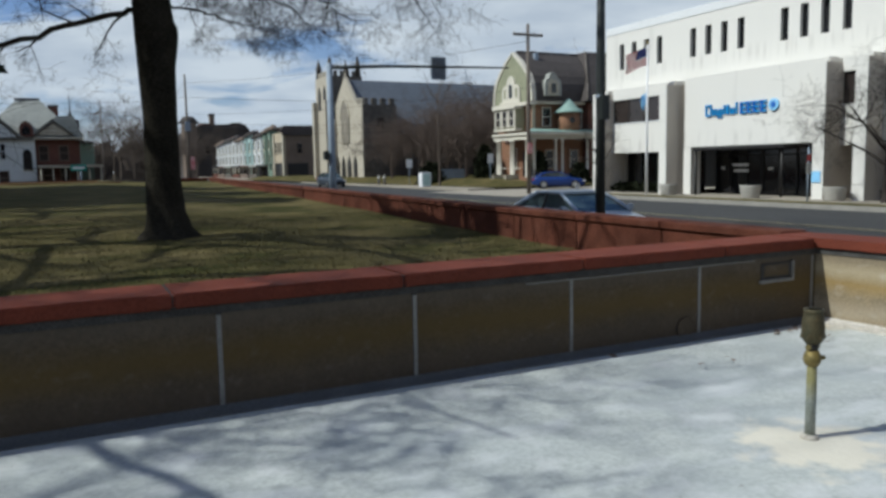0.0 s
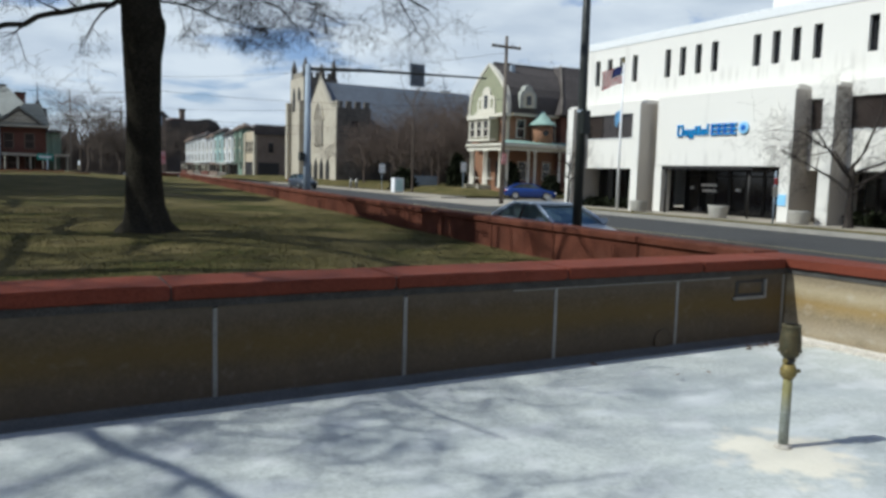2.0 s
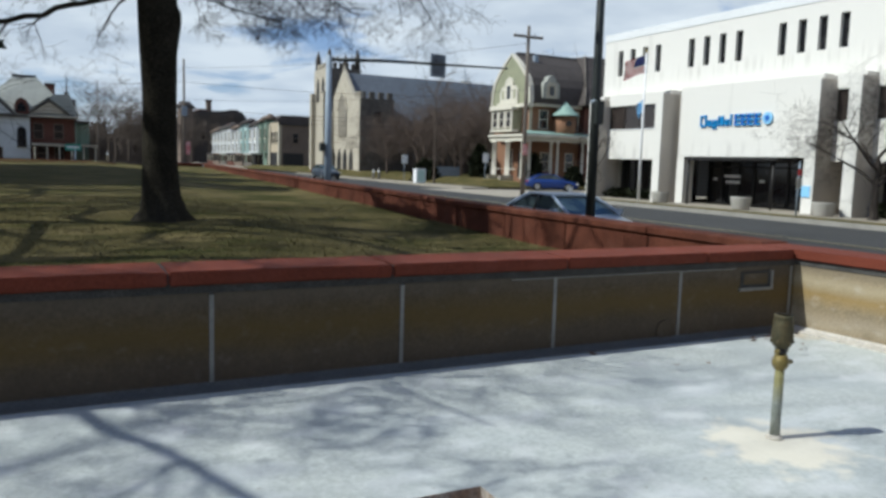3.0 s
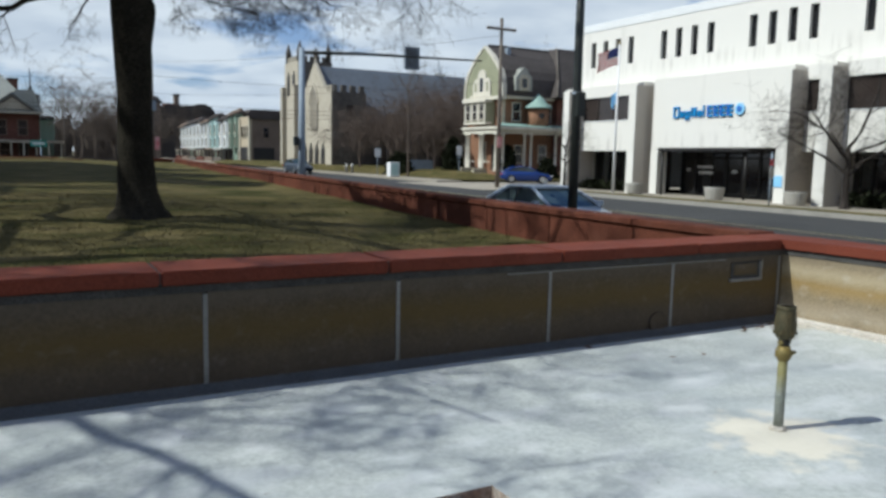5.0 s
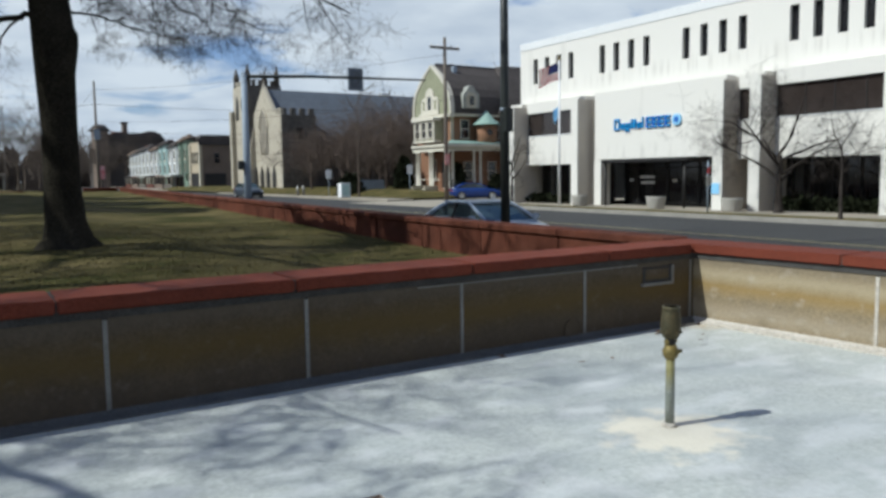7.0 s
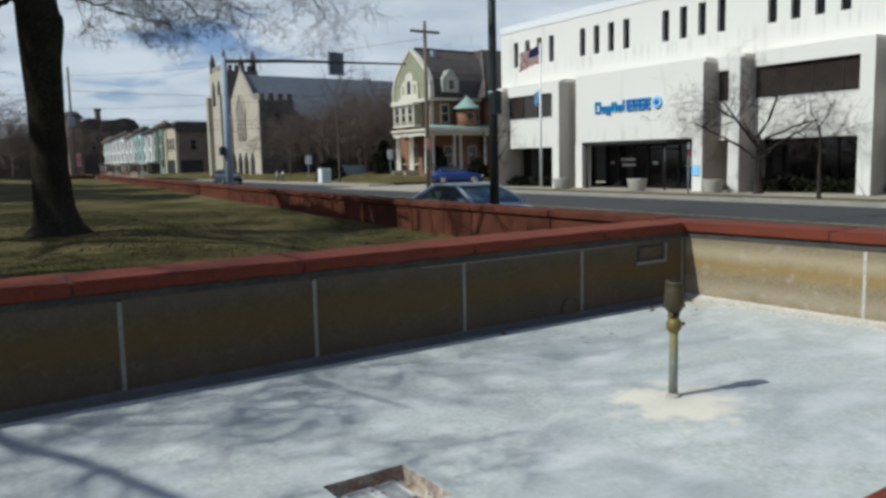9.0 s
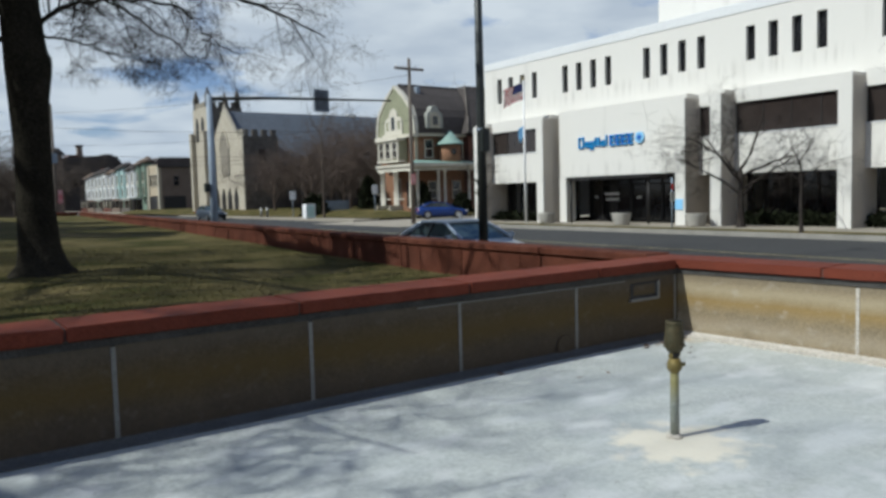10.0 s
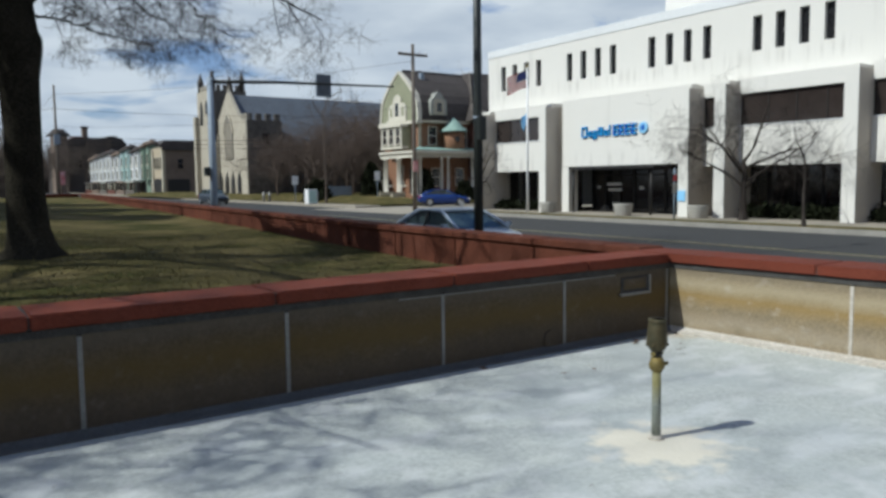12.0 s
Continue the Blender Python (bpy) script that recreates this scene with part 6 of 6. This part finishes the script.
for y in (TY0 + 0.2, TY1 - 0.2):
    part("tower_buttress", box(TX0 - 0.6, y - 0.4, 0, TX0 - 0.002, y + 0.4, 11.0), M_STONE, ch)

# ---- row houses along the street ----
RX = 38.5
FRONTS = [M_SIDING_G, M_SIDING_B, M_SIDING_T, M_SIDING_B, M_SIDING_B, M_SIDING_B, M_SIDING_B]
for k in range(7):
    y0 = 147.1 + k * 8.4
    m = FRONTS[k]
    top = (8.9, 8.1, 8.7, 8.0, 8.4, 8.1, 7.8)[k]
    col = ("dull green", "white", "pale teal", "white", "white", "white", "white")[k]
    rh = thing("row_house", (RX + 5, y0 + 4, 0), f"{col} clapboard row house with two bays and a porch", "house", "row houses")
    part("body", box(RX, y0 + 0.01, 0, RX + 10, y0 + 8.39, top), M_SIDING_G if k in (0, 2, 5) else M_SLATEDARK, rh, "dull darker wall between the bays")
    for j, (c, h) in enumerate(((2.2, 0.0), (6.3, -0.25))):
        by = part("bay", prism([(RX - 0.01, y0 + c - 1.5, 2.9), (RX - 1.2, y0 + c - 0.95, 2.9), (RX - 1.2, y0 + c + 0.95, 2.9), (RX - 0.01, y0 + c + 1.5, 2.9)], (0, 0, top - 2.5 + h)), m, rh)
        part("string_course", box(RX - 1.3, y0 + c - 1.1, 5.55, RX - 1.205, y0 + c + 1.1, 5.75), M_TRIM, by)
        part("bay_roof", tube([(RX - 0.2, y0 + c, top + 0.4 + h), (RX - 0.2, y0 + c, top + 1.6 + h)], [1.9, 0.15], 6), M_SLATEDARK if k % 3 else M_BRICKBROWN, by, "pointed bay roof")
        for z in (3.3, 6.0):
            window(rh, "x", RX - 1.2, y0 + c, z, 0.7, 1.6, M_BROWNGLASS)
    part("mansard", prism([(RX + 0.2, y0 + 0.05, top), (RX + 1.4, y0 + 0.05, top + 1.3), (RX + 9.8, y0 + 0.05, top + 1.3), (RX + 9.8, y0 + 0.05, top)], (0, 8.3, 0)), M_SLATEDARK, rh, "dark mansard roof")
    if k in (1, 3, 6):
        part("chimney", box(RX + 3, y0 + 7.4, top + 1.0, RX + 4, y0 + 8.2, top + 2.9), M_BRICKRED, rh, "brick chimney")
    if k != 0:
        part("porch", box(RX - 2.4, y0 + 0.1 + 0.4 * (k % 2), 2.45, RX - 0.01, y0 + 8.3 - 0.6 * (k % 3), 2.85), (M_SLATEDARK, M_ROOFPALE, M_BRICKBROWN)[k % 3], rh, "shallow porch roof")
        for y in (y0 + 0.8, y0 + 4.1, y0 + 6.9):
            part("porch_post", tube([(RX - 2.2, y, 0), (RX - 2.2, y, 2.45)], [0.13, 0.13], 6), (M_TRIM, M_BRICKBROWN, M_STONEDARK)[k % 3], rh)
        part("porch_wall", box(RX - 2.35, y0 + 0.3, 0, RX - 2.2, y0 + 7.4, 0.95), (M_BRICKRED, M_STONEDARK, M_BRICKBROWN)[k % 3], rh, "low porch wall")
    window(rh, "x", RX, y0 + 4.2, 0.5, 1.0, 1.8)
tb = thing("brick_corner_building", (43, 143, 0), "plain tan and brown brick corner building with shop front", "building")
part("body", box(RX - 0.6, 139.5, 0, RX + 8, 147.0, 8.4), M_BRICKBROWN, tb, "brown brick side wall")
part("front", box(RX - 0.9, 139.4, 0, RX - 0.605, 147.0, 8.6), M_SIDING_C, tb, "dull cream front")
for u in (139.8, 146.4):
    part("pilaster", box(RX - 1.15, u - 0.35, 0, RX - 0.905, u + 0.5, 8.3), M_TRIM, tb, "pale corner pilaster")
part("cornice", box(RX - 1.2, 139.2, 8.0, RX + 8.2, 139.49, 8.7), M_SLATEDARK, tb)
part("shop_band", box(RX - 1.0, 140.4, 0.3, RX - 0.905, 145.9, 3.0), M_DARKFRAME, tb, "dark shop front")
for u in (141.4, 143.2, 145.0):
    window(tb, "x", RX - 0.9, u, 4.8, 1.0, 2.0)
for u in (40.5, 43.5):
    window(tb, "y", 139.5, u, 4.8, 0.9, 1.7, trim=M_BRICKBROWN)
part("shop_side", box(RX - 0.3, 139.35, 0.3, RX + 3.5, 139.495, 2.9), M_DARKFRAME, tb)

# ---- the far end of the street ----
db = thing("brick_tower_building", (32, 238, 0), "large distant dark brick building with a tower", "building")
part("body", box(36, 230, 0, 52, 262, 13.4), M_SLATEDARK, db)
part("roof", prism([(36.1, 229.6, 13.3), (37.5, 229.6, 14.9), (50.5, 229.6, 15.2), (51.9, 229.6, 13.3)], (0, 32, 0)), M_SLATEDARK, db)
part("tower", box(33.2, 229, 0, 36.6, 235, 15.4), M_BRICKBROWN, db, "brown brick tower")
part("tower_roof", tube([(34.9, 232, 15.4), (34.9, 232, 17.4)], [3.2, 1.3], 4), M_SLATEDARK, db)
part("chimney", box(42.4, 240, 13, 43.7, 242, 18.3), M_BRICKBROWN, db)
part("chimney_cap", box(42.2, 239.8, 18.302, 43.9, 242.2, 18.9), M_SLATEDARK, db)
part("low_wing", box(52.002, 232, 0, 66, 262, 11.2), M_SLATEDARK, db)
for k in range(6):
    window(db, "y", 230, 39.5 + k * 4, 6.8, 1.3, 2.2, trim=M_BRICKBROWN)

for k, (x, w, h) in enumerate(((38.5, 2.6, 1.6), (47.5, 2.6, 1.9), (54.0, 2.4, -1.4))):
    part("roof_block", box(x, 231 + k, 11.0, x + w, 240, 13.9 + h, bevel=0.05), (M_BRICKRED, M_SLATEDARK, M_BRICKBROWN)[k], db, "uneven rooftop block")

# ---- the house beyond the park ----
lh = thing("villa", (-4, 105, 0), "white and dark brick Victorian villa with pale gabled roofs", "house")
part("body", box(-13.5, 104, 0, -2.2, 114, 6.0), M_SIDING_W, lh, "greyish white stucco front")
part("brick_wing", box(-2.198, 105.5, 0, 2.7, 114, 6.2), M_BRICKRED, lh, "dark red brick wing")
# roofs: a tall hipped block with a flat top, falling to the eaves on all sides
hip = bmesh.new()
lo = [hip.verts.new(p) for p in ((-8.6, 104.5, 6.0), (3.0, 104.5, 6.0), (3.0, 114.4, 6.0), (-8.6, 114.4, 6.0))]
up = [hip.verts.new(p) for p in ((-4.0, 108.6, 10.9), (-1.5, 108.6, 11.1), (-1.5, 111.0, 11.1), (-4.0, 111.0, 10.9))]
for i in range(4):
    hip.faces.new((lo[i], lo[(i + 1) % 4], up[(i + 1) % 4], up[i]))
hip.faces.new(up)
hip.faces.new(lo[::-1])
part("hip_roof", hip, M_ROOFPALE, lh, "pale hipped roof with a flat top")
part("ridge_trim", box(-4.1, 108.5, 10.95, -1.4, 108.7, 11.2), M_SLATEDARK, lh)
part("wing_roof", prism([(-0.6, 105.2, 6.2), (0.2, 105.2, 8.8), (2.2, 105.2, 8.9), (3.1, 105.2, 6.2)], (0, 8, 0)), M_ROOFPALE, lh, "pale steep wing roof")


def front_gable(x, y, z, half, rise, wall_m, label):
    """A gable with its wall, raking boards and roof running back."""
    g = part("gable", prism([(x - half, y, z), (x, y, z + rise), (x + half, y, z)], (0, 0.2, 0)), wall_m, lh, label)
    part("gable_roof", prism([(x - half - 0.4, y - 0.2, z - 0.12), (x, y - 0.2, z + rise + 0.18), (x + half + 0.4, y - 0.2, z - 0.12), (x + half + 0.4, y - 0.2, z + 0.06), (x, y - 0.2, z + rise + 0.42), (x - half - 0.4, y - 0.2, z + 0.06)], (0, 4.5, 0)), M_ROOFPALE, g)
    part("rake_shadow_board", prism([(x - half - 0.25, y - 0.12, z - 0.14), (x, y - 0.12, z + rise + 0.02), (x + half + 0.25, y - 0.12, z - 0.14), (x + half - 0.05, y - 0.12, z - 0.14), (x, y - 0.12, z + rise - 0.25), (x - half + 0.05, y - 0.12, z - 0.14)], (0, 0.1, 0)), M_STONEDARK, g, "dull brown raking board")
    return g


front_gable(-6.5, 103.8, 6.2, 2.7, 2.8, M_SIDING_W, "greyish white front gable")
front_gable(-12.0, 103.8, 6.2, 2.6, 2.6, M_SIDING_W, "greyish white front gable")
front_gable(-0.1, 104.6, 6.5, 2.1, 1.6, M_STONE, "cream wing gable")
for x in (-6.5, -12.0):
    window(lh, "y", 103.8, x, 6.7, 0.9, 0.8, trim=M_SIDING_W)
part("eaves", box(-13.6, 103.55, 5.85, -2.25, 103.99, 6.05), M_STONEDARK, lh, "dull brown eaves")
part("wing_eaves", box(-2.24, 104.3, 6.0, 3.1, 105.49, 6.22), M_STONE, lh, "dull cream eaves")
for u, w in ((-7.25, 0.42), (-6.4, 0.9), (-5.55, 0.42)):
    window(lh, "y", 104, u, 3.65, w, 1.75, trim=M_SIDING_W)
for u in (-7.2, -5.6):
    window(lh, "y", 104, u, 0.7, 0.9, 1.5, M_BROWNGLASS, M_BRICKBROWN)
aw = part("window", prism([(-3.06 + a, 103.95, z) for a, z in ((-0.5, 2.3), (0.5, 2.3), (0.5, 4.2), (0.36, 4.6), (0, 4.82), (-0.36, 4.6), (-0.5, 4.2))], (0, 0.045, 0)), M_DARKGLASS, lh, "tall round-arched dark window")
part("sill", box(-3.65, 103.9, 2.15, -2.47, 103.995, 2.29), M_TRIM, aw)
for u, z in ((-1.3, 3.5), (0.9, 3.5), (-1.0, 0.8), (0.9, 0.8)):
    window(lh, "y", 105.5, u, z, 0.9, 1.7, M_BROWNGLASS, M_BRICKBROWN)
dm = part("dormer", prism([(-3.0 + a, 104.3, z) for a, z in ((-0.75, 6.3), (0.75, 6.3), (0.75, 7.3), (0.5, 7.9), (0, 8.2), (-0.5, 7.9), (-0.75, 7.3))], (0, 2.6, 0)), M_BRICKRED, lh, "dull red round-headed dormer")
part("pane", prism([(-3.0 + a, 104.26, z) for a, z in ((-0.45, 6.5), (0.45, 6.5), (0.45, 7.2), (0, 7.7), (-0.45, 7.2))], (0, 0.035, 0)), M_DARKGLASS, dm)
part("turret", tube([(2.1, 106.3, 5.6), (2.1, 106.3, 8.4)], [0.75, 0.75], 8), M_STONEDARK, lh, "small brown corner turret")
part("spire", tube([(1.9, 107.4, 8.5), (1.9, 107.4, 9.2), (1.9, 107.4, 9.5), (1.9, 107.4, 11.6)], [0.42, 0.22, 0.10, 0.03], 8), M_SLATEDARK, lh, "thin dark roof finial")
part("chimney", box(-0.5, 108, 8.5, 0.6, 109, 10.15), M_BRICKRED, lh)
part("chimney_cap", box(-0.6, 107.9, 10.152, 0.7, 109.1, 10.35), M_SLATEDARK, lh)
part("upper_porch", box(2.702, 104.2, 5.5, 4.3, 108, 5.75), M_SLATEDARK, lh, "dark upper porch roof")
for x in (2.8, 3.5, 4.2):
    part("porch_post", box(x - 0.07, 104.3, 2.9, x + 0.07, 104.44, 5.5), M_SIDING_G, lh)
part("side_bay", box(2.702, 106, 0, 4.2, 112, 5.45), M_SIDING_G, lh, "dark green side bay")
part("porch_roof", box(-2.0, 101.5, 2.55, 5.1, 105.4, 2.85), M_STONE, lh, "dull cream porch roof")
for k in range(6):
    part("porch_post", tube([(-1.7 + k * 1.3, 101.8, 0.0), (-1.7 + k * 1.3, 101.8, 2.55)], [0.10, 0.08], 8), M_TRIM, lh)
part("porch_rail", box(-1.9, 101.75, 0.5, 5.0, 101.83, 0.62), M_STONEDARK, lh)


def shrub(x, y, z, r, h, seed, label, name="evergreen_shrub", category="shrub", lift=0.0):
    """A rounded shrub or conifer of many small clumps."""
    rnd = random.Random(seed)
    v, f = [], []
    for k in range(int(900 * min(3, r * h)) if not lift else 8000):
        t = rnd.random() ** 0.8
        a, q = rnd.uniform(0, 6.3), r * math.sqrt(max(0, 1 - t)) * rnd.uniform(0.55, 1.1)
        c = Vector((x + q * math.cos(a), y + q * math.sin(a), z + lift + h * t))
        s = 0.10 + 0.05 * r
        d, e = Vector((rnd.gauss(0, s), rnd.gauss(0, s), rnd.gauss(0, s))), Vector((rnd.gauss(0, s), rnd.gauss(0, s), rnd.gauss(0, s)))
        i = len(v)
        v += [tuple(c), tuple(c + d), tuple(c + d + e), tuple(c + e)]
        f.append((i, i + 1, i + 2, i + 3))
    me = bpy.data.meshes.new("foliage")
    me.from_pydata(v, [], f)
    me.materials.append(M_HEDGE)
    th = thing(name, (x, y, z), label, category, "evergreens")
    ob = new("foliage", me)
    ob.parent = th
    ob.matrix_parent_inverse = Matrix.Translation(-BASE[th.name])
    part("stem", tube([(x, y, z - 0.1), (x, y, z + lift + h * 0.5)], [0.07 + 0.04 * lift, 0.04 + 0.02 * lift], 8), M_BARK, th)


shrub(36.2, 63.0, 0.15, 1.0, 3.4, 71, "dark conical evergreen beside the porch")
shrub(37.4, 55.6, 0.15, 0.8, 2.6, 72, "dark evergreen shrub by the porch steps")
shrub(31.5, 65.0, 0.15, 1.3, 1.8, 73, "dark rounded evergreen on the church lawn")
shrub(40.5, 54.0, 0.15, 0.9, 1.6, 74, "dark evergreen shrub beside the house")
# tall pines on the lawn to the west, whose shade lies across the far grass
for k, (x, y, r, h, up) in enumerate(((-9.5, 36.0, 4.6, 10.5, 8.0), (-7.8, 51.0, 4.5, 10.0, 7.6), (-9.5, 43.5, 4.8, 11.0, 8.0), (-15.0, 47.5, 4.6, 12.0, 8.0))):
    shrub(x, y, 0.2, r, h, 75 + k, "tall dark pine on the far lawn", "pine_tree", "tree", up)
# dull winter scrub before the villa and along the far edge of the park
rnd = random.Random(31)
for k, (x0, x1, y, h) in enumerate(((-9.0, 1.5, 100.5, 1.2), (5.2, 10.0, 97.0, 1.5), (14.0, 24.0, 196.0, 3.0))):
    v, f = [], []
    for i in range(int(260 * (x1 - x0))):
        p = Vector((rnd.uniform(x0, x1), y + rnd.uniform(-0.8, 0.8), 0))
        d = Vector((rnd.gauss(0, 0.25), rnd.gauss(0, 0.25), 1)) * h * rnd.uniform(0.4, 1.1)
        w = Vector((0.012 + 0.006 * k, 0, 0))
        j = len(v)
        v += [tuple(p - w), tuple(p + w), tuple(p + d)]
        f.append((j, j + 1, j + 2))
    me = bpy.data.meshes.new("scrub")
    me.from_pydata(v, [], f)
    me.materials.append(M_TWIG_PALE)
    tagged(new("winter_scrub", me), "dull brown leafless scrub at the edge of the park", "bushes", "", "stuff")

# bare trees round the church and the house, and the woods far off
for k, (x, y, h, r) in enumerate(((34.5, 72.0, 8.5, 0.14), (33.0, 78.0, 8.0, 0.14), (36.5, 76.0, 11.0, 0.2), (38.0, 70.0, 9.0, 0.16), (41.0, 77.0, 12.5, 0.22), (44.5, 74.0, 11.0, 0.18), (39.0, 83.0, 9.0, 0.16), (43.0, 84.0, 10.0, 0.18), (47.5, 82.0, 13.5, 0.25), (50.0, 72.0, 13.5, 0.22), (48.0, 78.0, 12.0, 0.2), (56.0, 80.0, 14.0, 0.25), (41.5, 69.0, 10.0, 0.16))):
    bare_tree((x, y, 0.1), h, r, 80 + k, "bare brown tree before the church", 0.16, 4, 0.03, 0.6, 9, M_TWIG_BROWN, "bare_tree", 0.42, 0.9, "church trees", (5, 6), 0.013)
bare_tree((30.2, 60.6, 0.1), 10.5, 0.09, 95, "thin young bare tree at the side street corner", 0.5, 3, 0.02, 0.5, 6, M_TWIG_PALE, "bare_tree", 0.3, 1.3, "church trees")
for k, (x, y, h) in enumerate(((6.8, 98.0, 8.0), (9.5, 112.0, 11.5), (7.5, 120.0, 13.0), (13.5, 128.0, 9.5), (-24.0, 108.0, 12.0), (18.0, 170.0, 14.0), (22.0, 190.0, 13.0), (27.0, 214.0, 12.0), (31.0, 206.0, 13.0), (35.0, 222.0, 14.0), (40.0, 224.0, 14.0), (10.5, 100.0, 7.0), (3.0, 118.0, 9.0))):
    bare_tree((x, y, 0.0), h, 0.22, 100 + k, "bare hazy tree far down the street", 0.25, 4, 0.03, 0.65, 6, M_TWIG_PALE, "bare_tree", 0.42, 0.9, "far trees", (5, 6), 0.016)

woods = bmesh.new()
rnd = random.Random(9)
for k in range(900):
    x = rnd.uniform(-260, 330)
    y = rnd.uniform(265, 330)
    h = rnd.uniform(7, 15)
    for t in range(3):
        a = rnd.uniform(0, 6.3)
        d = Vector((math.cos(a), math.sin(a), 0)) * rnd.uniform(1.5, 3.5)
        p = Vector((x, y, -0.5))
        woods.faces.new([woods.verts.new(q) for q in (p - d * 0.3, p + d * 0.3, p + d + Vector((0, 0, h * 0.6)), p + Vector((rnd.gauss(0, 1), 0, h)), p - d + Vector((0, 0, h * 0.55)))])
tagged(part("far_woods", woods, M_TWIG_PALE, None), "distant band of bare brown woods", "woods", "", "stuff")

# ---- grass blades on the near lawn ----
rnd = np.random.default_rng(4)
N = 70000
gy = 6.35 + 17.0 * rnd.random(N) ** 1.5
gx = (8.25 + 0.046 * (gy - 7)) - (10.5 + 0.3 * gy) * rnd.random(N)
gh, ga_ = 0.018 + 0.04 * rnd.random(N) ** 2, rnd.random(N) * 6.283
verts = np.zeros((N * 3, 3))
gz = np.array([lawn_relief(a, b) for a, b in zip(gx, gy)]) + 0.197
wd = 0.004 + 0.007 * rnd.random(N)
for i, s in ((0, -1.0), (1, 1.0)):
    verts[i::3, 0], verts[i::3, 1], verts[i::3, 2] = gx + s * wd * np.cos(ga_), gy + s * wd * np.sin(ga_), gz
verts[2::3, 0] = gx + rnd.normal(0, 0.02, N)
verts[2::3, 1] = gy + rnd.normal(0, 0.02, N)
verts[2::3, 2] = gz + gh
me = bpy.data.meshes.new("grass_blades")
me.from_pydata(verts.tolist(), [], np.arange(N * 3).reshape(-1, 3).tolist())
me.materials.append(M_BLADE)
tagged(new("grass_blades", me), "short dry olive grass blades on the lawn", "grass", "", "stuff")
